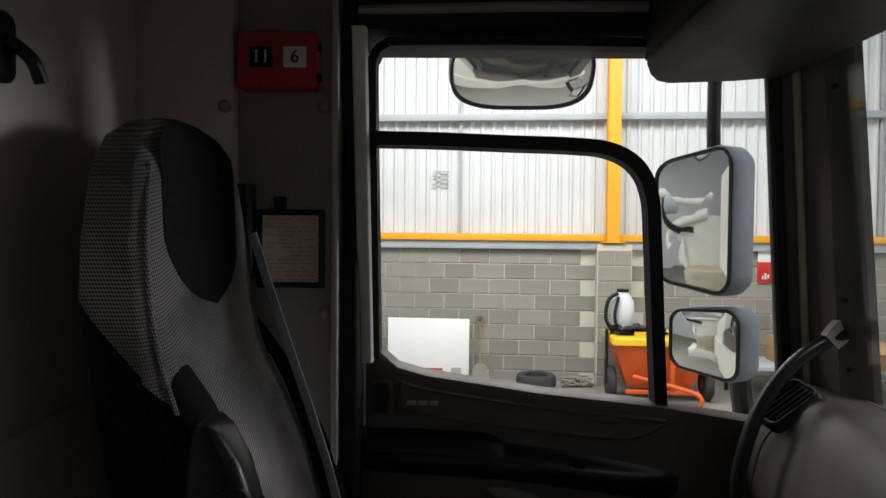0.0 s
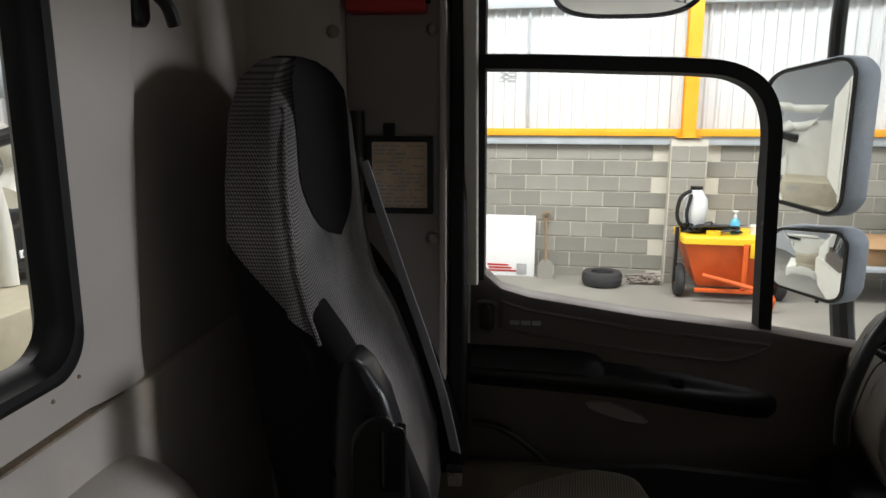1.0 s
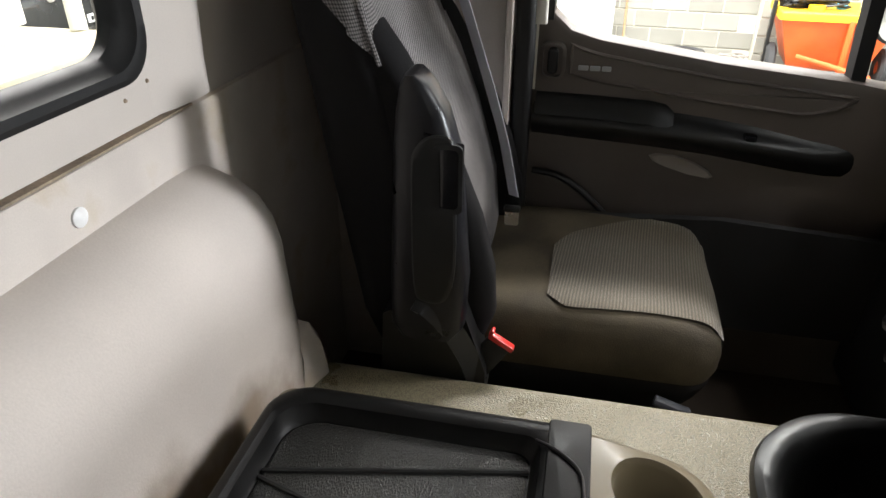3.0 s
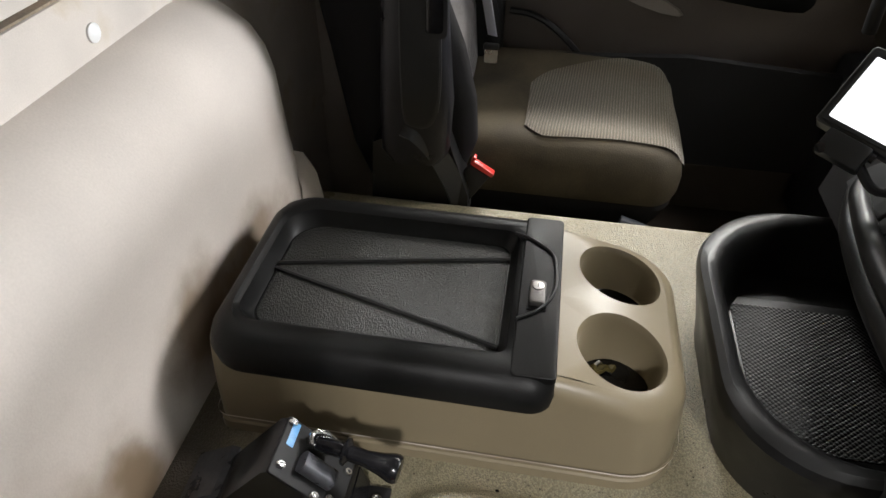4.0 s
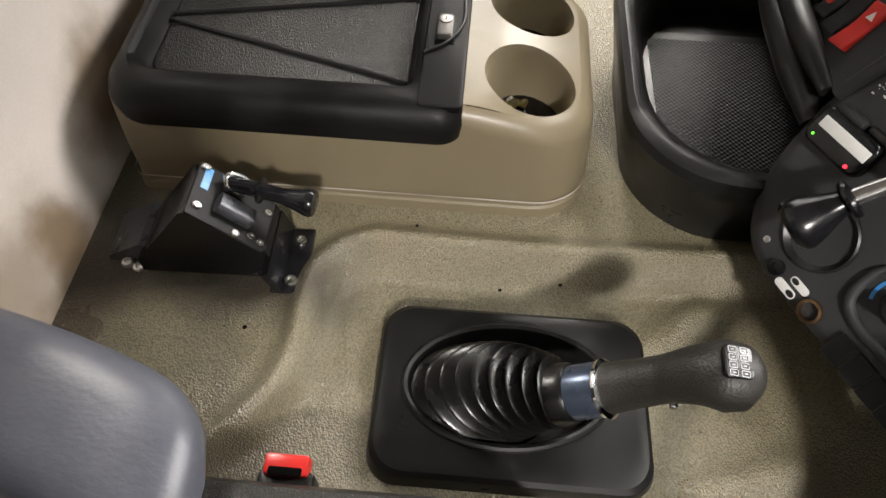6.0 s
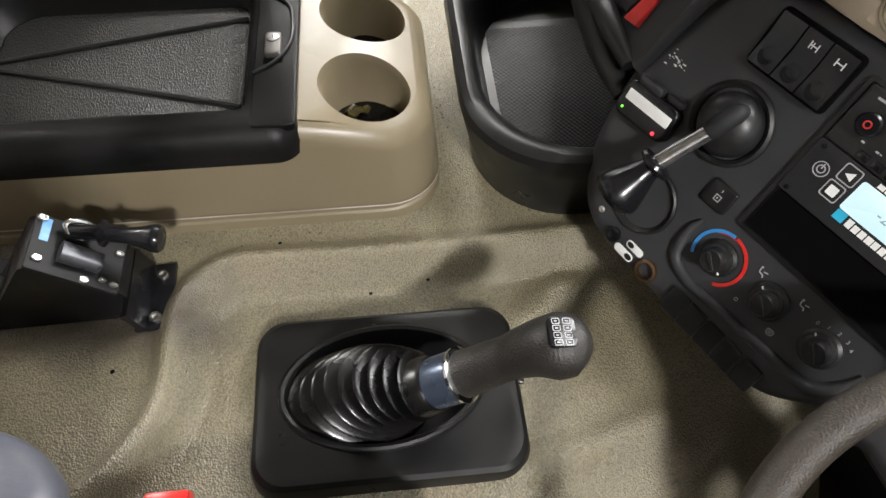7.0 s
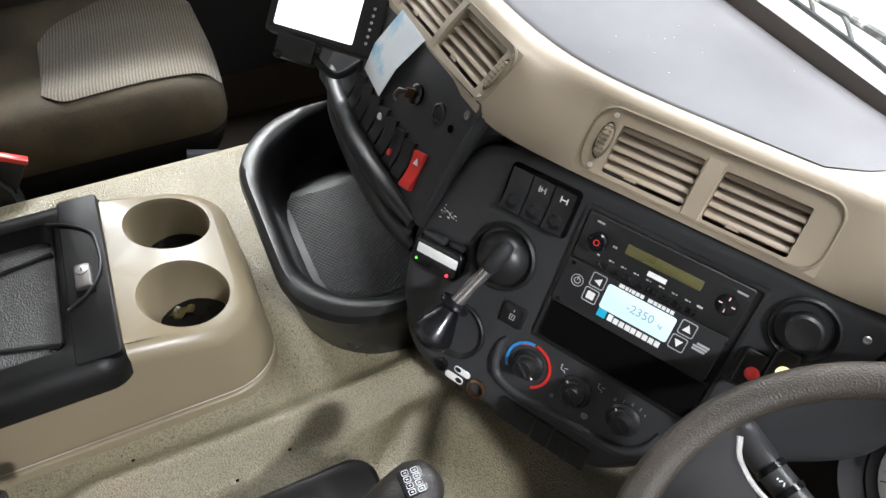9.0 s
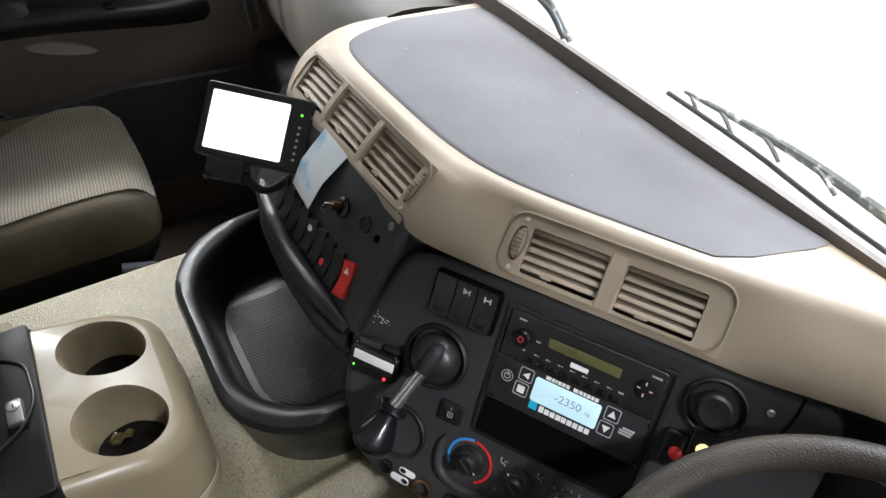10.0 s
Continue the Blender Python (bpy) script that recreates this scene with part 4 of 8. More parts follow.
# the padded hump across the back wall
PROFILE = [(-0.428, 1.44), (-0.428, 1.50), (-0.436, 1.56), (-0.443, 1.63), (-0.447, 1.70), (-0.451, 1.765), (-0.463, 1.812), (-0.487, 1.848), (-0.525, 1.874), (-0.57, 1.889)]
stations = [(-0.60, 1.0), (-0.2, 1.0), (0.1, 1.0), (0.4, 1.0), (0.62, 1.0), (0.75, 1.0), (0.80, 0.985), (0.842, 0.93), (0.872, 0.82), (0.892, 0.62), (0.900, 0.35), (0.902, 0.1)]
loops = []
for y, s in stations:
    lp = []
    for x, z in PROFILE:
        lp.append((-0.575 + (x + 0.575) * s, y, z if z < 1.5 else 1.5 + (z - 1.5) * (0.55 + 0.45 * s if s < 1 else 1)))
    lp += [(-0.578, y, lp[-1][2]), (-0.578, y, 1.44)]
    loops.append(lp)
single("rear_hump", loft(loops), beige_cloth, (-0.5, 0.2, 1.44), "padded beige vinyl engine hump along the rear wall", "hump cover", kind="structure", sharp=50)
bm = loft([[(-0.43, 0.80, 1.49), (-0.41, 0.86, 1.49), (-0.43, 0.90, 1.49), (-0.5, 0.9, 1.49)], [(-0.435, 0.82, 1.54), (-0.42, 0.865, 1.545), (-0.44, 0.895, 1.545), (-0.5, 0.895, 1.55)], [(-0.45, 0.84, 1.57), (-0.44, 0.87, 1.575), (-0.45, 0.885, 1.575), (-0.5, 0.885, 1.58)]])
single("hump_foot", bm, beige_worn, (-0.44, 0.86, 1.49), "grimy beige foot of the hump cover", "trim", kind="structure", sharp=60)
# rear left corner: light side panel, darker pillar with its fittings
single("wall_left_corner", block(-0.60, -0.383, 1.365, 1.42, Z_FLOOR, Z_ROOF, 0.008), beige_wall, (-0.48, 1.37, Z_FLOOR), "beige corner panel beside the rear wall", "wall", kind="structure")
single("wall_left_pillar", block(-0.383, -0.178, 1.395, 1.48, Z_FLOOR, Z_ROOF, 0.004), grey_pillar, (-0.28, 1.40, Z_FLOOR), "grey-brown plastic door pillar", "wall", kind="structure")
single("pillar_edge", block(-0.19, -0.176, 1.385, 1.48, Z_FLOOR, Z_ROOF, 0.004), beige_worn, (-0.18, 1.40, Z_FLOOR), "worn pale edge of the door pillar", "trim", kind="structure")
single("door_seal", loft([[(x, y, z) for x, y in rrect(-0.172, -0.135, 1.40, 1.50, 0.012)] for z in (Z_FLOOR, 1.9, 2.74)]), rubber, (-0.15, 1.44, Z_FLOOR), "black rubber door seal", "seal", kind="structure")
single("seal_strip", loft([[(x, y + 1.462 - 0.196 * (z - 1.99) - 1.45, z) for x, y in rrect(-0.140, -0.112, 1.435, 1.47, 0.005, 3)] for z in (1.985, 2.2, 2.45, 2.66)]), truck_white, (-0.12, 1.45, 1.99), "pale painted door frame edge", "trim", kind="structure")

# passenger side: outer skin with the door opening, pillar and header
single("wall_left_low", block(-0.63, 1.0, 1.53, 1.57, 0.95, 1.84), truck_white, (0.2, 1.53, 0.95), "cream painted cab side panel", "wall", kind="structure")
single("wall_left_rear", block(-0.63, -0.13, 1.48, 1.55, 1.84, Z_ROOF), truck_white, (-0.4, 1.5, 1.84), "cream painted cab rear quarter", "wall", kind="structure")
single("wall_left_head", loft([[(x, y, z) for y, z in ((1.345, 2.662), (1.385, 2.650), (1.55, 2.66), (1.55, Z_ROOF), (1.345, Z_ROOF))] for x in (-0.13, 0.3, 0.8)]), black_matt, (0.3, 1.45, 2.65), "black trim over the door window", "trim", kind="structure")
single("head_seal", tube([(-0.13, 1.350, 2.700), (0.2, 1.338, 2.704), (0.46, 1.338, 2.704)], 0.010, 10), grey_pillar, (0.2, 1.34, 2.70), "grey door seal over the window", "seal", kind="structure")
def screen_pillar(profile, side=1):
    """A pillar that leans back and in towards the roof; profile: (x, y, lean back, lean in) at the height of the sill."""
    rows = [[(x - back * (z - 1.92), (y - inward * (z - 1.92)) if side > 0 else (0.87 - y + inward * (z - 1.92)), z) for x, y, back, inward in profile] for z in (1.72, 1.92, 2.15, 2.4, 2.72)]
    return loft(rows if side > 0 else [r[::-1] for r in rows])


single("pillar_left", screen_pillar([(0.790, 1.545, 0.15, 0.196), (0.792, 1.505, 0.15, 0.196), (0.803, 1.492, 0.15, 0.196), (0.826, 1.478, 0.155, 0.19), (0.842, 1.445, 0.16, 0.185), (0.852, 1.405, 0.165, 0.175), (0.875, 1.41, 0.17, 0.175), (0.93, 1.545, 0.17, 0.196)]), grey_door, (0.8, 1.46, 1.72), "dark grey windscreen pillar", "pillar", kind="structure")
single("pillar_cover", screen_pillar([(0.853, 1.408, 0.165, 0.175), (0.851, 1.398, 0.165, 0.175), (0.872, 1.370, 0.175, 0.165), (0.893, 1.352, 0.18, 0.158), (0.908, 1.352, 0.18, 0.158), (0.915, 1.40, 0.18, 0.17)]), pillar_inner, (0.87, 1.38, 1.72), "pale grey inner cover of the windscreen pillar", "pillar", kind="structure")
single("pillar_strip", tube([(0.824 - 0.155 * d, 1.474 - 0.19 * d, 1.92 + d) for d in (-0.1, 0.3, 0.78)], 0.0075), truck_dusty, (0.82, 1.45, 1.82), "olive edge strip on the windscreen pillar", "trim", kind="structure")
for d in (0.08, 0.22, 0.62):
    stud = thing("pillar_screw", (0.862 - 0.17 * d, 1.383 - 0.17 * d, 1.92 + d), "small black screw in the pillar cover", "screw", group="pillar screws")
    part("head", bolt_head((0.862 - 0.17 * d, 1.383 - 0.17 * d, 1.92 + d), (-0.8, -0.6, 0), 0.006, 0.003), black_plastic, stud)
single("pillar_seal", tube([(0.786 - 0.15 * d, 1.497 - 0.196 * d, 1.92 + d) for d in (-0.06, 0.3, 0.74)], 0.014), rubber, (0.78, 1.475, 1.86), "black rubber seal on the windscreen pillar", "seal", kind="structure")
# driver's side, kept plain
single("wall_right_low", block(-0.63, 1.0, Y_RIGHT - 0.06, Y_RIGHT, 0.95, 1.90), grey_door, (0.2, Y_RIGHT, 0.95), "dark plastic driver's door trim", "wall", kind="structure")
single("wall_right_rear", block(-0.63, 0.03, Y_RIGHT - 0.06, Y_RIGHT, 1.90, Z_ROOF), beige_wall, (-0.4, Y_RIGHT, 1.9), "beige cab rear quarter", "wall", kind="structure")
single("wall_right_head", block(0.03, 0.9, Y_RIGHT - 0.06, Y_RIGHT, 2.63, Z_ROOF), black_matt, (0.3, Y_RIGHT, 2.63), "black trim over the driver's window", "trim", kind="structure")
single("pillar_right", screen_pillar([(0.790, 1.545, 0.15, 0.12), (0.792, 1.505, 0.15, 0.12), (0.826, 1.478, 0.155, 0.12), (0.893, 1.44, 0.18, 0.12), (0.93, 1.545, 0.18, 0.12)], -1), grey_door, (0.8, Y_RIGHT, 1.72), "dark grey driver side windscreen pillar", "pillar", kind="structure")

# windscreen with its black lower band
window_screen = thing("window_screen", (X_SCREEN, 0.43, 1.9), "large windscreen with a dark grey lower band", "window", kind="structure")
pane = part("pane", loft([[(X_SCREEN + 0.01 + a, y, z) for a, z in ((0, 1.86), (0.005, 1.86), (-0.150, 2.70), (-0.155, 2.70))] for y in (-0.6, 0.43, 1.40)]), clear_glass, window_screen)
pane.visible_shadow = False
def band_top(y):
    return float(np.interp(y, [-0.6, -0.05, 0.06, 0.134, 0.25, 0.445, 0.693, 1.0, 1.45], [1.895, 1.900, 1.906, 1.910, 1.916, 1.925, 1.937, 1.942, 1.942]))


bm = loft([[(X_SCREEN + a, y, z) for a, z in ((-0.012, 1.86), (0.004, 1.86), (0.004, band_top(y)), (-0.006, band_top(y)))] for y in [-0.6 + 2.05 * k / 40 for k in range(41)]])
part("window_band", bm, grey_door, window_screen, "dark grey lower band and rubber seal")
single("wall_front", block(0.88, 0.97, Y_RIGHT - 0.05, 1.55, 0.95, 1.80), truck_white, (0.9, 0.4, 0.95), "cream painted cab front panel", "wall", kind="structure")
single("wall_front_head", block(0.69, 0.80, Y_RIGHT - 0.05, 1.55, 2.66, Z_ROOF), black_matt, (0.85, 0.4, 2.66), "black header over the windscreen", "trim", kind="structure")

# overhead locker
locker = thing("overhead_locker", (0.66, 0.43, 2.6), "dark grey-brown overhead locker above the windscreen", "locker")
part("body", loft([[(x, y, z) for x, z in ((0.45, 2.80), (0.432, 2.74), (0.428, 2.66), (0.432, 2.595), (0.440, 2.575), (0.452, 2.564), (0.475, 2.559), (0.60, 2.564), (0.70, 2.572), (0.70, 2.80))] for y in (Y_RIGHT + 0.02, 0.43, 1.33, 1.343)]), overhead_grey, locker)
part("trim_strip", loft([[(x, y, z) for x, z in ((0.436, 2.600), (0.427, 2.602), (0.4265, 2.612), (0.435, 2.614))] for y in (Y_RIGHT + 0.03, 0.43, 1.34)]), black_matt, locker)


# ---- passenger door ----
def lean(z):
    """The side glass leans in towards the roof: its y at a height."""
    return 1.51 - 0.196 * (z - 1.89)


def sill(x):
    """Height of the window sill along the door."""
    return float(np.interp(x, [-0.12, -0.095, -0.06, 0.0, 0.25, 0.51, 0.69, 0.78], [2.04, 2.005, 1.975, 1.958, 1.922, 1.896, 1.868, 1.855]))


door_left = thing("door_left", (0.3, 1.5, 1.2), "dark brown plastic passenger door trim with a sloping sill", "door", kind="structure")
XS = [-0.135, -0.115, -0.095, -0.06, 0.0, 0.1, 0.25, 0.4, 0.51, 0.6, 0.69, 0.78]
loops = []
for x in XS:
    h = sill(x)
    loops.append([(x, 1.53, 1.06), (x, 1.50, 1.06), (x, 1.49, 1.55), (x, 1.482, 1.70), (x, 1.478, 1.74), (x, 1.486, h - 0.07), (x, 1.478, h - 0.02), (x, 1.482, h - 0.006), (x, 1.495, h), (x, 1.53, h)])
part("trim_panel", loft(loops), grey_door, door_left)
# raised inlay with the maker's plate
ring_out, ring_in = [], []
for x in np.linspace(-0.060, 0.525, 24):
    ring_out.append((x, sill(x) - 0.028 - 0.004 * math.cos((x - 0.2) * 3)))
for x in np.linspace(0.525, -0.060, 24):
    t = (0.525 - x) / 0.585
    ring_out.append((x, sill(x) - 0.028 - 0.068 * min(1.0, 6 * t + 0.05) ** 0.5 * (1.0 - 0.15 * (1 - t))))
def xz(loop, y):
    return [(a, y, b) for a, b in loop]
def shrunk(loop, d):
    cx = sum(p[0] for p in loop) / len(loop)
    out = []
    n = len(loop)
    for i in range(n):
        (ax, az), (bx, bz) = loop[i - 1], loop[(i + 1) % n]
        tx, tz = bx - ax, bz - az
        L = math.hypot(tx, tz) or 1.0
        out.append((loop[i][0] + tz / L * d, loop[i][1] - tx / L * d))
    return out
part("inlay", loft([xz(ring_out, 1.487), xz(ring_out, 1.476), xz(shrunk(ring_out, 0.004), 1.4735), xz(shrunk(ring_out, 0.008), 1.478)]), grey_door, door_left)
bm = bmesh.new()
for k, w in ((0, 0.022), (0.025, 0.022), (0.05, 0.02)):
    block(-0.04 + k, -0.04 + k + w, 1.4735, 1.4775, 1.888, 1.899, 0.002, bm=bm)
part("maker_mark", bm, grey_print, door_left, "raised grey maker's mark")
# inner handle
handle_recess = part("handle_recess", loft([xz(rrect(-0.122, -0.068, 1.865, 1.945, 0.018), y) for y in (1.49, 1.474)] + [xz(rrect(-0.116, -0.074, 1.871, 1.939, 0.014), y) for y in (1.472, 1.484)]), grey_door, door_left)
part("door_handle", loft([xz(rrect(-0.106, -0.084, 1.878, 1.932, 0.009), y) for y in (1.484, 1.472)] + [xz(rrect(-0.103, -0.087, 1.882, 1.928, 0.006), 1.469)]), black_plastic, handle_recess)
# pull bar and armrest
LEDGE = [(-0.130, 1.790, 0.80), (-0.05, 1.787, 0.95), (0.05, 1.783, 1.0), (0.15, 1.778, 1.0), (0.25, 1.770, 1.0), (0.34, 1.759, 0.95), (0.43, 1.747, 0.8), (0.51, 1.738, 0.5), (0.55, 1.735, 0.2), (0.565, 1.734, 0.05)]
part("armrest_ledge", loft([[(x, 1.488 - out * q, h + dz) for out, dz in ((0.0, 0.040), (0.010, 0.022), (0.030, 0.012), (0.044, 0.006), (0.050, -0.002), (0.050, -0.012), (0.044, -0.022), (0.028, -0.036), (0.008, -0.052), (0.0, -0.060))] for x, h, q in LEDGE]), black_plastic, door_left, "black satin armrest ledge", sharp=60)
part("pull_pocket", loft([[(x, y, z) for y, z in ((1.487, h + 0.052), (1.466, h + 0.046), (1.448, h + 0.020), (1.444, h + 0.010), (1.458, h + 0.010), (1.487, h + 0.016))] for x, h in ((-0.125, 1.786), (0.0, 1.783), (0.12, 1.778), (0.155, 1.772), (0.172, 1.758))]), black_plastic, door_left, "black pull cup on the ledge", sharp=50)
part("window_switch", slab(rrect(0.318, 0.345, 1.445, 1.466, 0.005), 1.765, 1.779, 0.004), black_gloss, door_left)
part("pocket_edge", tube([(-0.12, 1.45, 1.66), (-0.06, 1.44, 1.655), (0.0, 1.435, 1.62), (0.06, 1.435, 1.56), (0.08, 1.44, 1.5)], 0.008, 10), black_plastic, door_left)
part("map_pocket", loft([[(x, y, z) for y, z in ((1.49, 1.30), (1.40, 1.32), (1.395, 1.60 - 0.06 * abs(x - 0.3)), (1.405, 1.605 - 0.06 * abs(x - 0.3)), (1.42, 1.40), (1.49, 1.38))] for x in (0.0, 0.15, 0.3, 0.5, 0.7)]), black_matt, door_left)
part("grab_scoop", loft([xz([(0.205 + (x - 0.205) * f, 1.686 + (z - 1.686) * f) for x, z in ((0.135, 1.706), (0.150, 1.712), (0.19, 1.711), (0.235, 1.697), (0.268, 1.679), (0.279, 1.667), (0.270, 1.662), (0.225, 1.668), (0.175, 1.682), (0.145, 1.694))], y) for f, y in ((1.0, 1.49), (1.0, 1.478), (0.9, 1.4745), (0.7, 1.476))]), grey_pillar, door_left, "pale worn grip scoop")

window_left = thing("window_left", (0.3, 1.5, 1.9), "passenger door window with a black dividing frame", "window", kind="structure")
pane = part("pane", loft([[(x, lean(1.86) + 0.008, 1.84), (x, lean(1.86) + 0.012, 1.84), (x, lean(2.66) + 0.012, 2.66), (x, lean(2.66) + 0.008, 2.66)] for x in (-0.12, 0.1, 0.4, 0.78)]), clear_glass, window_left)
pane.visible_shadow = False
def bar(pts, w, th):
    """A flat black bar in the plane of the door."""
    path = smooth_path(pts, 8)
    loops = []
    for i, p in enumerate(path):
        d = (path[min(i + 1, len(path) - 1)] - path[max(i - 1, 0)]).normalized()
        s = d.cross(Vector((0, 1, 0.196))).normalized()
        loops.append([p + s * w / 2 + Vector((0, th / 2, 0)), p + s * w * 0.38 - Vector((0, th / 2, 0)), p - s * w * 0.38 - Vector((0, th / 2, 0)), p - s * w / 2 + Vector((0, th / 2, 0))])
    return loft(loops)
part("window_frame", bar([(x, lean(z) - 0.004, z) for x, z in ((-0.11, 2.456), (0.02, 2.454), (0.17, 2.449), (0.30, 2.445), (0.375, 2.436), (0.432, 2.404), (0.464, 2.345), (0.478, 2.245), (0.495, 2.089), (0.514, 1.918), (0.520, 1.865))], 0.036, 0.03), black_matt, window_left, "black dividing frame")
part("window_frame", bar([(x, lean(z) - 0.002, z) for x, z in ((-0.108, 1.99), (-0.107, 2.2), (-0.106, 2.56), (-0.100, 2.612), (-0.078, 2.634), (-0.03, 2.640), (0.3, 2.640), (0.70, 2.632))], 0.022, 0.03), rubber, window_left)

# fittings on the pillar
indicator = thing("height_indicator", (-0.29, 1.39, 2.53), "red cab height indicator box with two number windows", "indicator")
part("housing", loft([xz(rrect(-0.372, -0.215, 2.548, 2.66, 0.008), y) for y in (1.396, 1.352)] + [xz(rrect(-0.368, -0.219, 2.552, 2.656, 0.006), 1.348)]), red_housing, indicator)
for wx in (-0.345, -0.278):
    win = part("number_window", loft([xz(rrect(wx, wx + 0.045, 2.588, 2.628, 0.002), y) for y in (1.349, 1.346)]), black_plastic if wx < -0.3 else paper, indicator)
    writing("number", "11" if wx < -0.3 else "6", 0.036, Matrix.Translation((wx + 0.0225, 1.3455, 2.608)) @ pose(0, 0, 0, 90, 0, 0), paper if wx < -0.3 else black_plastic, win)
for zz in (2.572, 2.632):
    part("thumbwheel", lathe([(0.008, -0.006), (0.008, 0.006)], axis((-0.212, 1.37, zz), (1, 0, 0)), 14), black_plastic, indicator)
form = thing("framed_form", (-0.27, 1.39, 2.15), "yellowed printed form in a black wall frame", "notice")
part("frame", loft([xz(rrect(-0.343, -0.203, 2.150, 2.310, 0.004), y) for y in (1.395, 1.385)] + [xz(rrect(-0.331, -0.215, 2.162, 2.298, 0.003), y) for y in (1.384, 1.390)], True, True), black_plastic, form)
part("sheet", loft([xz(rrect(-0.331, -0.215, 2.162, 2.298, 0.003), y) for y in (1.3895, 1.3885)]), paper_old, form)
bm = bmesh.new()
random.seed(3)
for r in range(16):
    z = 2.290 - 0.0082 * r
    x = -0.326
    while x < -0.226:
        w = random.uniform(0.006, 0.026)
        if random.random() < 0.72:
            block(x, min(x + w, -0.222), 1.3872, 1.3882, z - 0.0016, z + 0.0012, bm=bm)
        x += w + 0.005
part("print", bm, grey_print, form)
part("clip", loft([xz(rrect(-0.306, -0.283, 2.310, 2.336, 0.003), y) for y in (1.395, 1.383)]), black_plastic, form)
for bx, by, bz, r in ((-0.206, 1.395, 2.097, 0.012), (-0.206, 1.395, 2.52, 0.012), (-0.40, 1.365, 2.514, 0.013)):
    stud = thing("trim_stud", (bx, by, bz), "grey plastic trim stud", "stud", group="pillar studs")
    part("cap", lathe([(r, 0), (r, 0.003), (r * 0.8, 0.007), (r * 0.4, 0.0095), (0.0005, 0.01)], axis((bx, by, bz), (0, -1, 0)), 18), grey_pillar, stud)
coat_hook = thing("coat_hook", (X_REAR, 0.97, 2.46), "black plastic coat hook on the rear wall", "hook")
part("backplate", loft([yz(rrect(0.945, 0.985, 2.47, 2.57, 0.018), X_REAR + d) for d in (0.0, 0.012)] + [yz(rrect(0.949, 0.981, 2.474, 2.566, 0.015), X_REAR + 0.016)]), black_plastic, coat_hook)
part("peg", tube([(X_REAR + 0.01, 0.965, 2.535), (X_REAR + 0.045, 0.970, 2.505), (X_REAR + 0.050, 0.985, 2.475)], 0.010), black_plastic, coat_hook)

# mirrors outside
mirror = thing("wing_mirror", (0.75, 1.85, 2.2), "tall weathered grey wing mirror with a wide-angle mirror below", "mirror")
def mirror_loop(w, z0, z1, r, grow, y, m):
    """A mirror's outline, lower on its outer side; local y is the depth behind the glass."""
    zc, out = (z0 + z1) / 2, []
    for x, z in rrect(-w / 2 - grow, w / 2 + grow, z0 - grow, z1 + grow, r + max(grow, 0.0), 7):
        k = 0.84 + 0.16 * min(1.0, max(0.0, x / w + 0.5))
        out.append(m @ Vector((x, y, zc + (z - zc) * k)))
    return out


for cx, w, z0, z1, r, deep, bulge, curve in ((0.704, 0.225, 2.112, 2.492, 0.045, 0.11, 0.006, 4.0), (0.742, 0.200, 1.885, 2.062, 0.035, 0.10, 0.012, 1.1)):
    m = Matrix.Translation((cx, 1.85, 0)) @ pose(0, 0, 0, 0, 0, -56)
    lp = lambda grow, y: mirror_loop(w, z0, z1, r, grow, y, m)
    shell = part("housing", loft([lp(0.006, 0.004), lp(0.010, -0.004), lp(0.014, 0.006), lp(0.015, deep * 0.65), lp(0.004, deep * 0.92), lp(-0.03, deep)]), mirror_shell, mirror, sharp=50)
    part("rim", loft([lp(0.009, -0.003), lp(0.008, -0.008), lp(0.001, -0.008), lp(0.0, -0.002)], False, False), black_plastic, shell)
    edge, mid = lp(0.001, 0.0), m @ Vector((0, 0, (z0 + z1) / 2))
    out_way = m.to_3x3() @ Vector((0, -1, 0))
    part("glass", loft([edge] + [[mid + (p - mid) * f + out_way * (0.004 + bulge - ((p - mid).length * f) ** 2 / curve) for p in edge] for f in (1.0, 0.93, 0.86, 0.78, 0.7, 0.6, 0.5, 0.4, 0.3, 0.2, 0.1, 0.01)]), mirror_glass, shell, "convex mirror glass")
part("arm", tube([(0.765, 1.86, 2.44), (0.758, 1.85, 2.60), (0.75, 1.80, 2.74), (0.72, 1.54, 2.80)], 0.018), black_plastic, mirror)
part("arm", tube([(0.86, 1.9, 1.95), (0.865, 1.88, 1.80), (0.86, 1.8, 1.70), (0.85, 1.56, 1.68)], 0.03), black_plastic, mirror)
kerb_mirror = thing("kerb_mirror", (0.24, 1.8, 2.6), "rounded kerb mirror hanging over the door window", "mirror")
KM = pose(0.235, 1.80, 2.685, 42, 0, 0)
def kerb_ring(s, y, lift=0.0):
    return [KM @ Vector((0.19 * s * math.copysign(abs(math.cos(a)) ** 0.6, math.cos(a)), y, 0.105 * s * math.copysign(abs(math.sin(a)) ** 0.7, math.sin(a)) + lift)) for a in (2 * math.pi * k / 40 for k in range(40))]
shell = part("housing", loft([kerb_ring(1.0, 0.0), kerb_ring(1.02, 0.02), kerb_ring(0.9, 0.07), kerb_ring(0.5, 0.10)]), mirror_shell, kerb_mirror)
part("rim", loft([kerb_ring(1.0, -0.001), kerb_ring(1.0, -0.008), kerb_ring(0.965, -0.008), kerb_ring(0.955, -0.001)], False, False), black_plastic, shell)
part("glass", loft([kerb_ring(0.965, -0.002), kerb_ring(0.7, -0.016), kerb_ring(0.35, -0.024), kerb_ring(0.02, -0.027)]), mirror_glass, shell, "convex mirror glass")
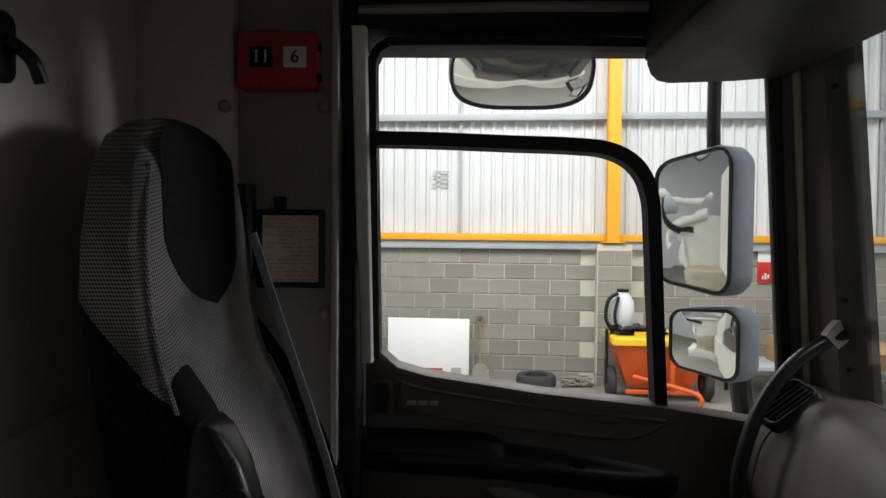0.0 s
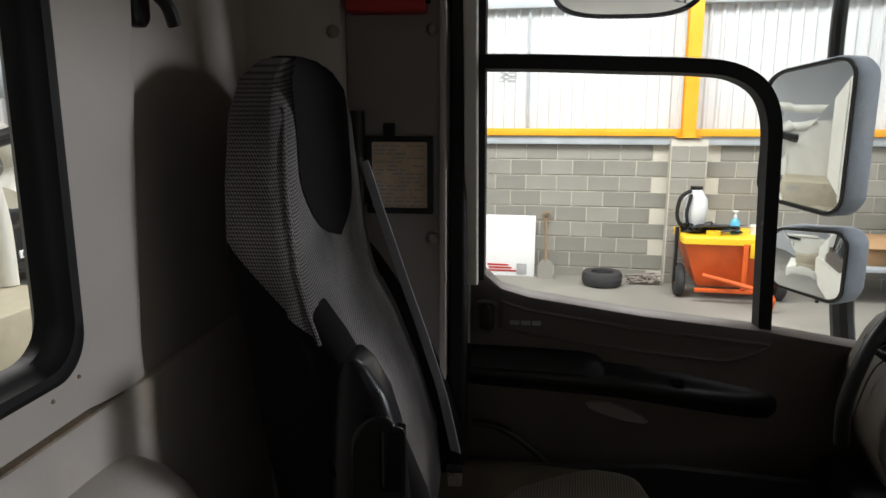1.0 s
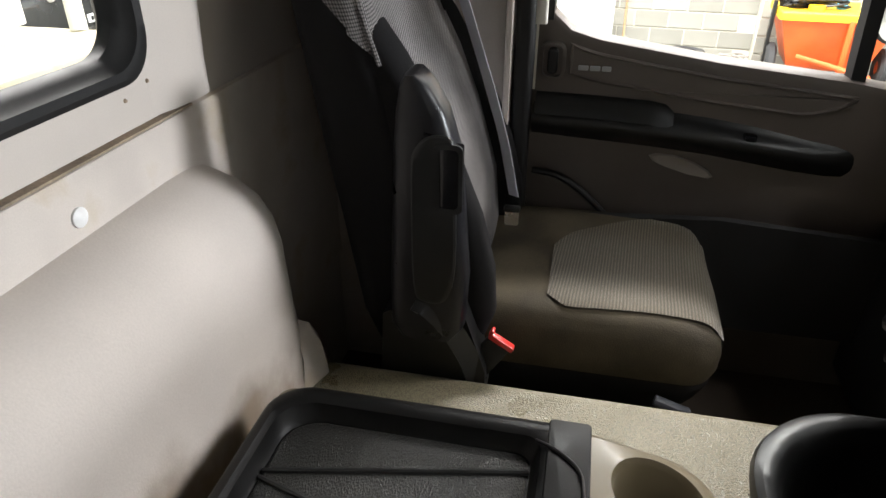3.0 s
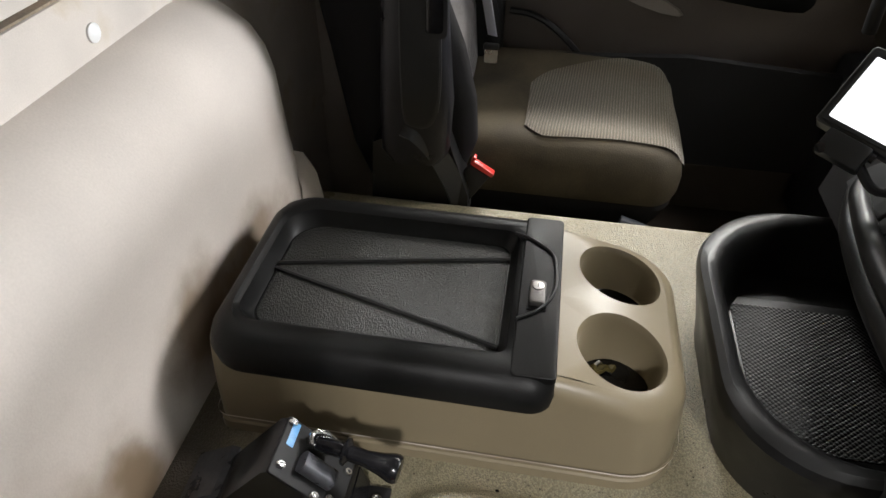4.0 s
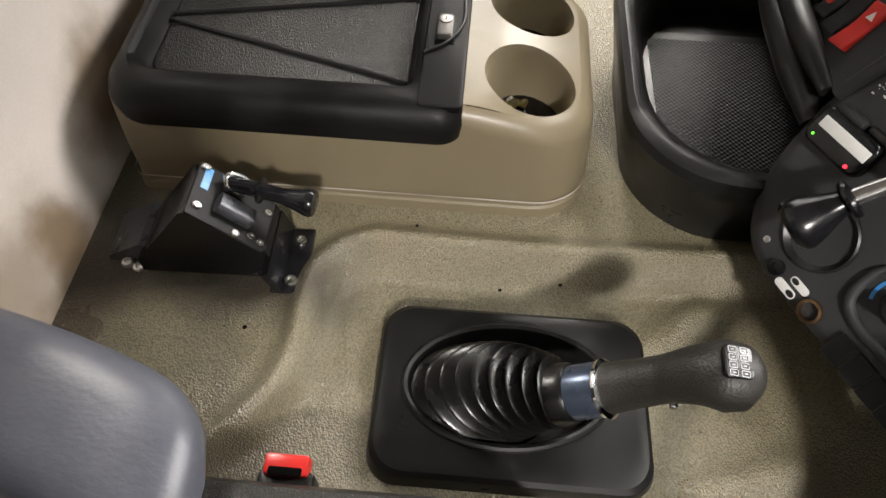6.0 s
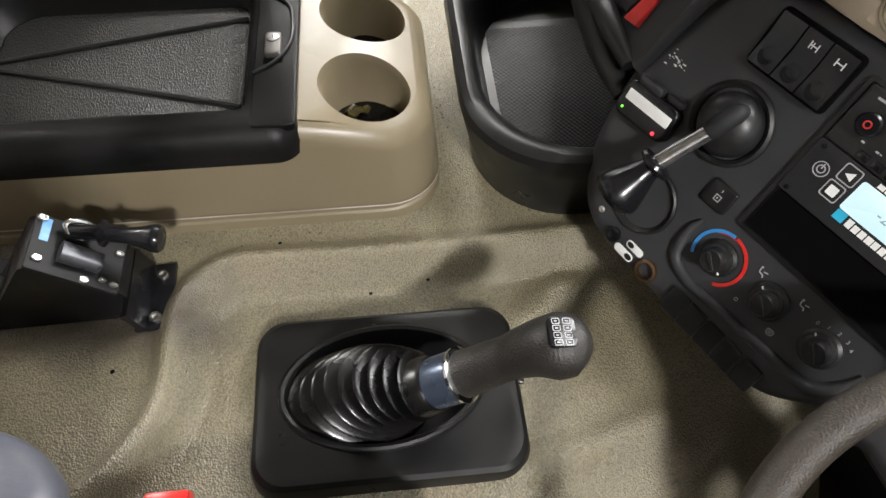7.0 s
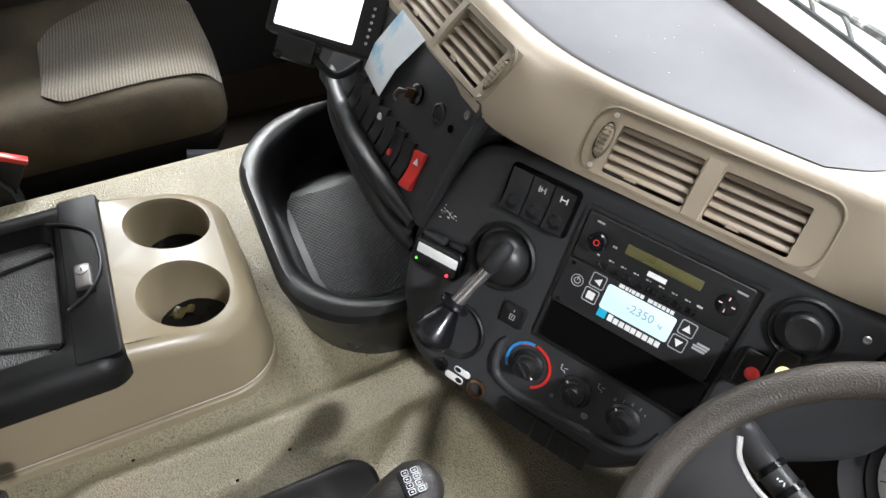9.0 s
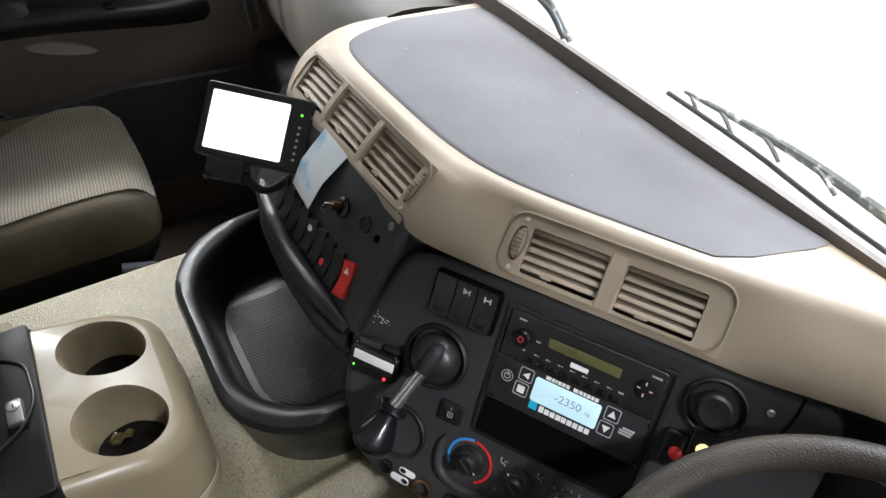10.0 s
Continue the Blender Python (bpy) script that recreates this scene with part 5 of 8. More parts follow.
part("arm", tube([(0.25, 1.86, 2.74), (0.25, 1.85, 2.86), (0.25, 1.5, 2.88)], 0.018), black_plastic, kerb_mirror)


# ---- engine tunnel ----
def tunnel_height(x, y):
    """The tunnel top: a shelf, dropping to a recess round the gear lever."""
    edge = float(np.interp(y, [-0.12, -0.02, 0.04, 0.09, 0.13], [-0.42, -0.25, -0.175, -0.14, -0.128]))
    dx, dy, r = x - edge, 0.292 - 0.015 * math.cos((x - 0.1) * 4) - y, 0.075
    d = r - math.hypot(r - dx, r - dy) if dx < r and dy < r else min(dx, dy)
    s = min(1.0, max(0.0, (d + 0.010) / 0.036))
    z = 1.49 - 0.040 * s * s * (3 - 2 * s) + 0.013 * math.exp(-((d + 0.016) / 0.014) ** 2)
    # a low swage that runs from the gear plate to the dash, and another beside the footwell
    for (ax, ay), (bx, by), w, h in (((0.262, 0.185), (0.341, 0.240), 0.021, 0.009), ((0.341, 0.240), (0.43, 0.262), 0.022, 0.007), ((0.256, 0.008), (0.434, 0.055), 0.022, 0.011)):
        L = math.hypot(bx - ax, by - ay)
        t = min(1.0, max(0.0, ((x - ax) * (bx - ax) + (y - ay) * (by - ay)) / L ** 2))
        q = math.hypot(x - ax - t * (bx - ax), y - ay - t * (by - ay))
        z += h * math.exp(-(q / w) ** 2)
    # the front right shoulder falls away to the footwell
    f = (x - 0.25) * 0.55 - (y + 0.02)
    if f > 0:
        z -= min(0.30, 1.6 * f * f + 0.25 * f)
    return z


bm = bmesh.new()
GX, GY = 170, 156
grid = []
for i in range(GX + 1):
    col = []
    for j in range(GY + 1):
        x = -0.46 + 1.12 * i / GX
        y = -0.115 + 1.02 * j / GY
        z = tunnel_height(x, y)
        if y > 0.88:
            z -= (y - 0.88) ** 2 * 25
        col.append(bm.verts.new((x, y, z)))
    grid.append(col)
for i in range(GX):
    for j in range(GY):
        mx, my = grid[i][j].co.x + 0.005, grid[i][j].co.y + 0.005
        if ((mx - 0.105) / 0.130) ** 2 + ((my - 0.112) / 0.086) ** 2 < 1:
            continue
        bm.faces.new((grid[i][j], grid[i + 1][j], grid[i + 1][j + 1], grid[i][j + 1]))
for i in range(GX):
    for j, dy in ((0, -0.03), (GY, 0.012)):
        a, b = grid[i][j], grid[i + 1][j]
        c, d = bm.verts.new((b.co.x, b.co.y + dy, Z_FLOOR)), bm.verts.new((a.co.x, a.co.y + dy, Z_FLOOR))
        bm.faces.new((a, b, c, d))
# grease round the tipper box; shade by hump, armrest and footwell painted in
stain_shade_spots(rubber_mat, [((-0.52, -0.16, 0.36), (0.14, 0.26, 0.2), 0.9), ((-0.38, -0.17, 0.36), (0.20, 0.09, 0.2), 0.55), ((-0.34, -0.42, 0.35), (0.20, 0.14, 0.2), 0.5), ((0.36, -0.38, 0.35), (0.16, 0.14, 0.2), 0.25), ((-0.26, -0.17, 0.36), (0.12, 0.085, 0.2), 0.65), ((-0.36, -0.20, 0.36), (0.16, 0.06, 0.2), 0.6)], (0.040, 0.032, 0.022))
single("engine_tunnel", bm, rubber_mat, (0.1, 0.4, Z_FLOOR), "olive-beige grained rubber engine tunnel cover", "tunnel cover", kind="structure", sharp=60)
specks = bmesh.new()
for x, y in ((0.092, 0.254), (0.168, 0.263), (-0.02, 0.315), (-0.205, 0.155), (0.27, 0.50)):
    joined(specks, lathe([(0.0028, 0.0), (0.0022, 0.0012), (0.0003, 0.0015)], pose(x, y, tunnel_height(x, y)), 8))
grit = bmesh.new()
random.seed(21)
for k in range(170):
    x, y = random.uniform(-0.40, 0.44), random.uniform(0.0, 0.86)
    if k < 80:
        # most of it gathers along the foot of the console
        x, y = random.choice(((random.uniform(-0.30, 0.2), 0.338 - abs(random.gauss(0, 0.012))), (0.205 + abs(random.gauss(0, 0.012)), random.uniform(0.36, 0.68))))
    r = random.choice((0.0007, 0.0009, 0.0013))
    joined(grit, lathe([(r, 0.0), (r * 0.6, r), (r * 0.1, r * 1.1)], pose(x, y, tunnel_height(x, y)), 5))
single("grit", grit, carpet_dark, (0.1, 0.4, 1.49), "dark grit and crumbs on the rubber cover", "dirt", kind="stuff")
single("mat_holes", specks, black_hole, (0.1, 0.3, 1.48), "small dark fastening holes in the rubber cover", "fastening", kind="structure")

# ---- storage console ----
console = thing("storage_console", (-0.12, 0.5, 1.49), "beige plastic storage console with two cup holders", "console")
CUPS = ((0.108, 0.565), (0.106, 0.4305))
def with_stop(loop, x0):
    """Adds points where a loop crosses x = x0."""
    out = []
    for (ax, ay), (bx, by) in zip(loop, loop[1:] + loop[:1]):
        out.append((ax, ay))
        if (ax - x0) * (bx - x0) < 0:
            t = (x0 - ax) / (bx - ax)
            out.append((x0, ay + (by - ay) * t))
    return out


def body_loop(d, z):
    return [(x, y, z) for x, y in with_stop(rrect(-0.392 + d, 0.197 - d, 0.345 + d * 0.9, 0.655 - d * 0.9, (0.02, 0.075, 0.06, 0.02), 8), 0.02)]
rings = [body_loop(-0.002, 1.47), body_loop(0.0, 1.505), body_loop(0.0025, 1.508), body_loop(0.004, 1.56), body_loop(0.007, 1.61)]
for k in range(7):
    a = radians(90 * k / 6)
    rings.append(body_loop(0.009 + 0.019 * (1 - math.cos(a)), 1.634 + 0.024 * math.sin(a)))
def console_fall(bm):
    """The top slopes away towards the front and both sides."""
    for v in bm.verts:
        x, y, z = v.co
        if z > 1.53:
            h = min(1.0, (z - 1.53) / 0.12)
            fall = 0.042 * (max(0.0, x - 0.04) / 0.157) ** 1.7
            side = max(0.0, 0.075 - min(y - 0.345, 0.655 - y)) / 0.075
            v.co.z -= h * (fall + 0.016 * side ** 2 * min(1.0, max(0.0, (x - 0.025) / 0.05)))
    return bm


shell = loft(rings, True, False)
TX, TY0, TY1 = 0.169, 0.345 + 0.028 * 0.9, 0.655 - 0.028 * 0.9
holed(rrect(0.02, TX, TY0, 0.4965, (0.0005, 0.075, 0.0005, 0.0005), 8), oval(*CUPS[1], 0.0555, 0.0555, 40), 1.658, bm=shell)
holed(rrect(0.02, TX, 0.4965, TY1, (0.0005, 0.0005, 0.06, 0.0005), 8), oval(*CUPS[0], 0.0555, 0.0555, 40), 1.658, bm=shell)
part("body", console_fall(shell), beige_plastic, console, sharp=28)
for cx, cy in CUPS:
    residue = [[(cx + r * math.cos(a) * (1 + 0.1 * math.sin(3 * a)), cy + r * math.sin(a), 1.658 - 0.0795 + h) for a in (2 * math.pi * k / 24 for k in range(24))] for r, h in ((0.0445, -0.001), (0.0435, 0.004), (0.030, 0.005), (0.002, 0.0035))]
    part("residue", console_fall(loft(residue, False, True)), boot_rubber, console, "dark dried residue in the cup holder")
    cup = part("cup_holder", console_fall(lathe([(0.0565, -0.0005), (0.0555, 0.0), (0.0535, -0.004), (0.052, -0.012), (0.0475, -0.074), (0.043, -0.081), (0.001, -0.081)], pose(cx, cy, 1.658), 40, caps=False)), beige_plastic, console)
part("wrapper", loft([[(0.092 + (0.016 + 0.003 * math.sin(5 * a)) * math.cos(a) * s, 0.452 + (0.007 + 0.002 * math.cos(3 * a)) * math.sin(a) * s, 1.582 + h + 0.004 * math.sin(4 * a) * s) for a in (2 * math.pi * k / 20 for k in range(20))] for s, h in ((1, 0), (0.85, 0.006), (0.5, 0.004), (0.2, 0.009))]), green_sludge, cup, "dirty yellow wrapper")
part("seam_line", loft([[(p[0] * 1.0, p[1], z) for p in body_loop(-0.0012, 0)] for z in (1.519, 1.5215)], False, False), beige_cloth, console)

# hinged lid with a tray
def lid_loop(d, z, front=0.0):
    return [(x, y, z) for x, y in rrect(-0.385 + d, 0.031 - d * 0.5, 0.338 + d, 0.645 - d, (0.055, 0.03, 0.006, 0.05), 8)]
def tray_loop(d, z):
    return [(x, y, z) for x, y in rrect(-0.352 + d, -0.033 - d, 0.388 + d, 0.603 - d, (0.03, 0.012, 0.02, 0.045), 8)]
lid_bm = loft([lid_loop(0.012, 1.618), lid_loop(0.0, 1.622), lid_loop(-0.002, 1.640), lid_loop(0.002, 1.654), lid_loop(0.012, 1.666), lid_loop(0.022, 1.669), tray_loop(-0.010, 1.668), tray_loop(-0.004, 1.665), tray_loop(0.002, 1.648), tray_loop(0.006, 1.6435)], True, True)
lid = part("lid", lid_bm, lid_black, console, "black plastic lid with a leather-grain tray")
part("tray_mat", loft([tray_loop(0.008, 1.6436), tray_loop(0.010, 1.6452)], False, True), black_leather, lid, "black leather-grain tray mat")
for a, b in (((-0.345, 0.505, 1.6462), (-0.04, 0.567, 1.6462)), ((-0.345, 0.495, 1.6462), (-0.04, 0.408, 1.6462))):
    part("tray_rib", tube([a, b], 0.0035, 8, steps=1), black_plastic, lid)
part("front_plate", slab(rrect(-0.022, 0.029, 0.352, 0.638, 0.006), 1.660, 1.6695, 0.002), lid_black, lid)
part("finger_ridge", tube([(-0.036, 0.596, 1.671), (-0.012, 0.585, 1.6715), (0.014, 0.562, 1.6715), (0.021, 0.535, 1.6715), (0.021, 0.49, 1.6715), (0.004, 0.455, 1.6715), (-0.022, 0.435, 1.671)], 0.0022, 8), black_plastic, lid)
latch = part("latch", loft([[(x, y, z) for x, y in rrect(-0.0095 + d, 0.0105 - d, 0.461 + d, 0.501 - d * 0.6, 0.004, 4)] for d, z in ((0.0, 1.668), (0.0, 1.6745), (0.0012, 1.6765), (0.003, 1.6772))]), latch_metal, lid, "worn steel latch with a key lock")
part("lock", lathe([(0.0075, 0.0), (0.0075, 0.0014), (0.0066, 0.0018), (0.0005, 0.0018)], pose(0.0005, 0.489, 1.6770), 22), worn_steel, latch, "small steel key lock")
part("keyhole", block(-0.0003, 0.0013, 0.486, 0.492, 1.6788, 1.6791), black_hole, latch)
part("latch_shadow_gap", block(-0.011, 0.012, 0.453, 0.4605, 1.6695, 1.6702), black_hole, lid)

# ---- gear lever ----
gear = thing("gear_lever", (0.1, 0.11, 1.468), "gear lever with a black gaiter and a blue-grey collar", "gear lever")
GP = (-0.047, 0.264, 0.004, 0.212)
def gp_loop(d, z):
    return [(x, y, z) for x, y in rrect(GP[0] + d, GP[1] - d, GP[2] + d, GP[3] - d, 0.035, 8)]
def hl(d, z):
    return [(x, y, z) for x, y in oval(0.103, 0.115, 0.117 - d, 0.073 - d, 40, 0.06)]
rim = loft([gp_loop(-0.003, 1.440), gp_loop(0, 1.466), gp_loop(0.002, 1.4725), gp_loop(0.007, 1.477), gp_loop(0.013, 1.478), gp_loop(0.018, 1.478)], False, False)
holed([(p[0], p[1]) for p in gp_loop(0.018, 0)], [(p[0], p[1]) for p in hl(-0.007, 0)], 1.478, bm=rim)
loft([hl(-0.007, 1.478), hl(-0.004, 1.478), hl(-0.003, 1.482), hl(0.0, 1.4845), hl(0.004, 1.483), hl(0.007, 1.476), hl(0.009, 1.44), hl(0.012, 1.425)], False, True, bm=rim)
bmesh.ops.remove_doubles(rim, verts=rim.verts, dist=1e-5)
part("base_plate", rim, tub_black, gear, "black moulded base plate", sharp=24)
A0, A1 = Vector((0.068, 0.112, 1.436)), Vector((0.150, 0.079, 1.562))
loops = []
RINGS = 190
for k in range(RINGS + 1):
    t = k / RINGS
    c = A0.lerp(A1, t) + Vector((0.0, 0, 0.022 * math.sin(math.pi * t)))
    tilt = radians(12 + 42 * t)
    wave = (0.5 + 0.5 * math.cos(2 * math.pi * t * 9.5)) ** 1.5
    rx, ry = 0.088 * (1 - t) + 0.031 * t, 0.060 * (1 - t) + 0.031 * t
    rx, ry = rx + 0.017 * wave - 0.013, ry + 0.017 * wave - 0.013
    m = Matrix.Translation(c) @ pose(0, 0, 0, 6, 0, 0) @ pose(0, 0, 0, 0, math.degrees(tilt), 0)
    loops.append([m @ Vector((rx * math.cos(a), ry * math.sin(a), 0)) for a in (2 * math.pi * q / 32 for q in range(32))])
part("gaiter", loft(loops, False, True), boot_rubber, gear, "ribbed rubber gaiter")
AX = axis((0.153, 0.0755, 1.567), (0.045, -0.004, 0.038))
part("collar_base", lathe([(0.031, -0.012), (0.030, 0.006), (0.0275, 0.010)], AX, 28), boot_rubber, gear)
part("collar", lathe([(0.0265, 0.006), (0.0265, 0.040), (0.026, 0.041)], AX, 28), blued_steel, gear, "blue-grey metal collar")
part("collar_ring", lathe([(0.027, 0.040), (0.0285, 0.042), (0.0285, 0.045), (0.025, 0.047)], AX, 28), chrome, gear)
stick = [(0.186, 0.0728, 1.595), (0.208, 0.0715, 1.615), (0.230, 0.069, 1.638), (0.249, 0.065, 1.660), (0.266, 0.061, 1.672), (0.281, 0.060, 1.672), (0.293, 0.060, 1.668)]
part("grip", tube(stick, [0.0245, 0.0225, 0.0215, 0.0255, 0.0305, 0.028, 0.012], 20), grip_leather, gear, "black leather-covered grip")
part("thumb_switch", block(0.234, 0.241, 0.046, 0.052, 1.622, 1.628, 0.002), chrome, gear)
BM = axis((0.266, 0.0600, 1.7025), (0.16, -0.10, 1.0), (0, 1, 0)) @ pose(0, 0, 0, 0, 0, 90) @ Matrix.Diagonal((0.58, 0.58, 0.7, 1))
badge = part("badge", placed(slab(rrect(-0.023, 0.023, -0.021, 0.021, 0.007), -0.006, 0.001, 0.001), BM), black_gloss, gear, "black domed shift pattern badge")
bm = bmesh.new()
for r in (0.0085, -0.0085):
    for c in range(4):
        cx = -0.0165 + 0.011 * c
        ring_o, ring_i = rrect(cx - 0.0046, cx + 0.0046, r - 0.0062, r + 0.0062, 0.002, 3), rrect(cx - 0.0036, cx + 0.0036, r - 0.0052, r + 0.0052, 0.0014, 3)
        loft([[(x, y, 0.0012) for x, y in ring_o], [(x, y, 0.0016) for x, y in ring_o], [(x, y, 0.0016) for x, y in ring_i], [(x, y, 0.0012) for x, y in ring_i]], False, False, bm=bm)
        block(cx - 0.0009, cx + 0.0009, r - 0.0022, r + 0.0022, 0.0012, 0.0015, bm=bm)
part("shift_pattern", placed(bm, BM), grey_print, badge)

# ---- tipper control box ----
tipper = thing("tipper_control", (-0.25, 0.24, 1.49), "black steel tipper control box with a short lever", "control box")
prof = [(-0.345, 1.492), (-0.345, 1.515), (-0.265, 1.615), (-0.255, 1.618), (-0.185, 1.548), (-0.182, 1.535), (-0.182, 1.492)]
TB = Matrix.Translation((-0.25, 0.24, 0)) @ pose(0, 0, 0, 0, 0, 1.5) @ Matrix.Translation((0.25, -0.24, 0))
part("case", placed(loft([[(x, y, z) for x, z in prof] for y in (0.222, 0.225, 0.287, 0.29)]), TB), black_gloss, tipper)
SL = Matrix.Translation((-0.222, 0.256, 1.583)) @ pose(0, 0, 0, 0, 45, 0) @ Matrix.Diagonal((0.92, 0.70, 0.8, 1))
part("face_plate", placed(slab(rrect(-0.055, 0.052, -0.05, 0.05, 0.004), 0.0, 0.004, 0.0015), SL), rubber, tipper)
part("blue_label", placed(slab(rrect(-0.047, -0.037, 0.004, 0.045, 0.001), 0.004, 0.0048, 0.0003), SL), blue_tag, tipper, "blue printed tag")
part("valve_body", placed(loft([[(x, y + 0.0, z) for y, z in rrect(-0.030, 0.004, 0.004, 0.026, 0.010)] for x in (-0.024, -0.020, 0.018, 0.022)]), SL), worn_grey, tipper, "worn grey valve body")
part("shackle", placed(tube([(-0.020, 0.020, 0.018), (-0.026, 0.030, 0.027), (-0.012, 0.038, 0.031), (0.006, 0.034, 0.029), (0.006, 0.022, 0.022)], 0.0052, 10), SL), steel, tipper, "bright steel pivot")
part("pivot", placed(lathe([(0.017, 0.0), (0.017, 0.014), (0.012, 0.018), (0.001, 0.018)], pose(-0.008, 0.030, 0.006), 22), SL), steel, tipper)
lever = part("lever", tube([(-0.218, 0.268, 1.612), (-0.195, 0.266, 1.610), (-0.165, 0.263, 1.606)], [0.008, 0.009, 0.007], 12), black_gloss, tipper)
part("lever_grip", lathe([(0.009, 0.0), (0.015, 0.003), (0.015, 0.006), (0.009, 0.009), (0.009, 0.028), (0.012, 0.044), (0.0155, 0.056), (0.016, 0.062), (0.014, 0.066), (0.001, 0.067)], axis((-0.19, 0.2655, 1.6095), (0.058, -0.008, -0.006)), 22), black_gloss, lever, "black turned grip")
part("foot", placed(block(-0.187, -0.145, 0.2, 0.292, 1.49, 1.4965, 0.002), TB), black_gloss, tipper)
part("foot_riser", placed(loft([[(x, y, z) for x, z in ((-0.19, 1.53), (-0.181, 1.535), (-0.172, 1.497), (-0.18, 1.494))] for y in (0.2, 0.292)]), TB), black_gloss, tipper)
part("rear_foot", placed(loft([[(x, y, z) for x, z in ((-0.392, 1.491), (-0.335, 1.491), (-0.335, 1.524), (-0.345, 1.526), (-0.392, 1.498))] for y in (0.236, 0.238, 0.300, 0.302)]), TB), worn_grey, tipper, "scuffed grey rear mounting plate")
for at, way in (((-0.162, 0.217, 1.4965), (0, 0, 1)), ((-0.161, 0.275, 1.4965), (0, 0, 1)), ((-0.368, 0.228, 1.490), (0, 0, 1)), ((-0.352, 0.222, 1.490), (0, 0, 1))):
    part("bolt", bolt_head(at, way, 0.0075, 0.006), steel, tipper)
for lx, ly in ((-0.048, 0.042), (-0.044, -0.03), (0.03, -0.035), (0.044, -0.038), (0.044, 0.022), (0.01, -0.044)):
    part("bolt", placed(bolt_head((lx, ly, 0.004), (0, 0, 1), 0.0062, 0.005), SL), steel, tipper)

# ---- open bin in front of the console ----
bin_tray = thing("dash_bin", (0.35, 0.54, 1.49), "open black plastic bin with a ribbed mat", "bin")
def bin_loop(d, z, lean=0.0):
    return [(x, y, z) for x, y in rrect(0.222 + d, 0.52, 0.305 + d, 0.785 - d, (0.125, 0.03, 0.03, 0.16), 10)]
part("tub", loft([bin_loop(0.028, 1.468), bin_loop(0.018, 1.53), bin_loop(0.006, 1.585), bin_loop(0.0, 1.612), bin_loop(0.003, 1.622), bin_loop(0.011, 1.627), bin_loop(0.022, 1.625), bin_loop(0.030, 1.617), bin_loop(0.036, 1.595), bin_loop(0.046, 1.555), bin_loop(0.055, 1.543)], True, True), tub_black, bin_tray)
part("mat_border", slab(rrect(0.272, 0.505, 0.380, 0.662, (0.08, 0.01, 0.01, 0.02)), 1.5435, 1.5460, 0.001), black_plastic, bin_tray, "smooth rim of the mat")
part("mat", slab(rrect(0.287, 0.50, 0.395, 0.645, (0.07, 0.01, 0.01, 0.01)), 1.5435, 1.5475, 0.001), mesh_mat, bin_tray, "ribbed rubber mat")
# ---- dashboard frames ----
# centre panel: local x across, y up the panel, z out of it
U = Vector((0.475, -0.88, 0.0)).normalized()
V = Vector((-0.4113, -0.2220, -0.8840)).normalized()
PAN = Matrix((U, -V, -U.cross(V))).transposed().to_4x4()
PAN.translation = (0.541, 0.204, 1.826)
# left panel
U2 = Vector((0.01, -1.0, 0.0)).normalized()
V2 = Vector((-0.484, -0.00484, -0.875)).normalized()
PAL = Matrix((U2, -V2, -U2.cross(V2))).transposed().to_4x4()
PAL.translation = (0.40, 0.45, 1.74)


def on(m, bm):
    return placed(bm, m)


def pv(loop):
    """Loop of (across, down) to local (x, y)."""
    return [(u, -v) for u, v in loop]


def round_loop(pts, steps=6):
    """A closed smooth loop through points."""
    n = len(pts)
    out = []
    for i in range(n):
        a, b, c, d = (Vector((*pts[(i + k) % n], 0)) for k in (-1, 0, 1, 2))
        for k in range(steps):
            t = k / steps
            p = 0.5 * (2 * b + (c - a) * t + (2 * a - 5 * b + 4 * c - d) * t * t + (3 * b - a - 3 * c + d) * t ** 3)
            out.append((p.x, p.y))
    return out


dashboard = thing("dashboard", (0.6, 0.4, 1.5), "charcoal and beige moulded lorry dashboard", "dashboard")

# dark carcass behind the panels
part("carcass", loft([[(x, y, z) for x, z in ((0.47, 1.60), (0.41, 1.66), (0.42, 1.735), (0.52, 1.87), (0.86, 1.87), (0.86, 1.20), (0.62, 1.25))] for y in (0.80, 0.40)]), black_matt, dashboard)
part("carcass", loft([[(x, y, z) for x, y in ((0.52, 0.36), (0.60, 0.26), (0.73, 0.0), (0.80, -0.18), (0.82, -0.6), (0.86, -0.6), (0.86, 0.38))] for z in (1.25, 1.40, 1.84)]), black_matt, dashboard)
part("under_dash", loft([[(x, y, z) for x, z in ((0.50, 1.56), (0.47, 1.50), (0.62, 1.22), (0.86, 1.22), (0.86, 1.60))] for y in (0.79, 0.33)]), black_matt, dashboard)

# centre panel body
OUT = [(-0.198, 0.165), (-0.199, 0.115), (-0.187, 0.055), (-0.168, 0.010), (-0.149, -0.010), (-0.125, -0.021), (-0.07, -0.027), (0.0, -0.029), (0.10, -0.030), (0.20, -0.030), (0.28, -0.031), (0.335, -0.026), (0.345, 0.03), (0.335, 0.10), (0.27, 0.16), (0.205, 0.205), (0.165, 0.250), (0.130, 0.281), (0.100, 0.291), (0.05, 0.293), (-0.03, 0.294), (-0.10, 0.293), (-0.145, 0.281), (-0.174, 0.250), (-0.191, 0.210)]
outline = pv(round_loop(OUT, 4))
def sheet(d, z):
    cx, cy = 0.06, -0.12
    return [(cx + (x - cx) * (1 - d / 0.22), cy + (y - cy) * (1 - d / 0.17), z) for x, y in outline]
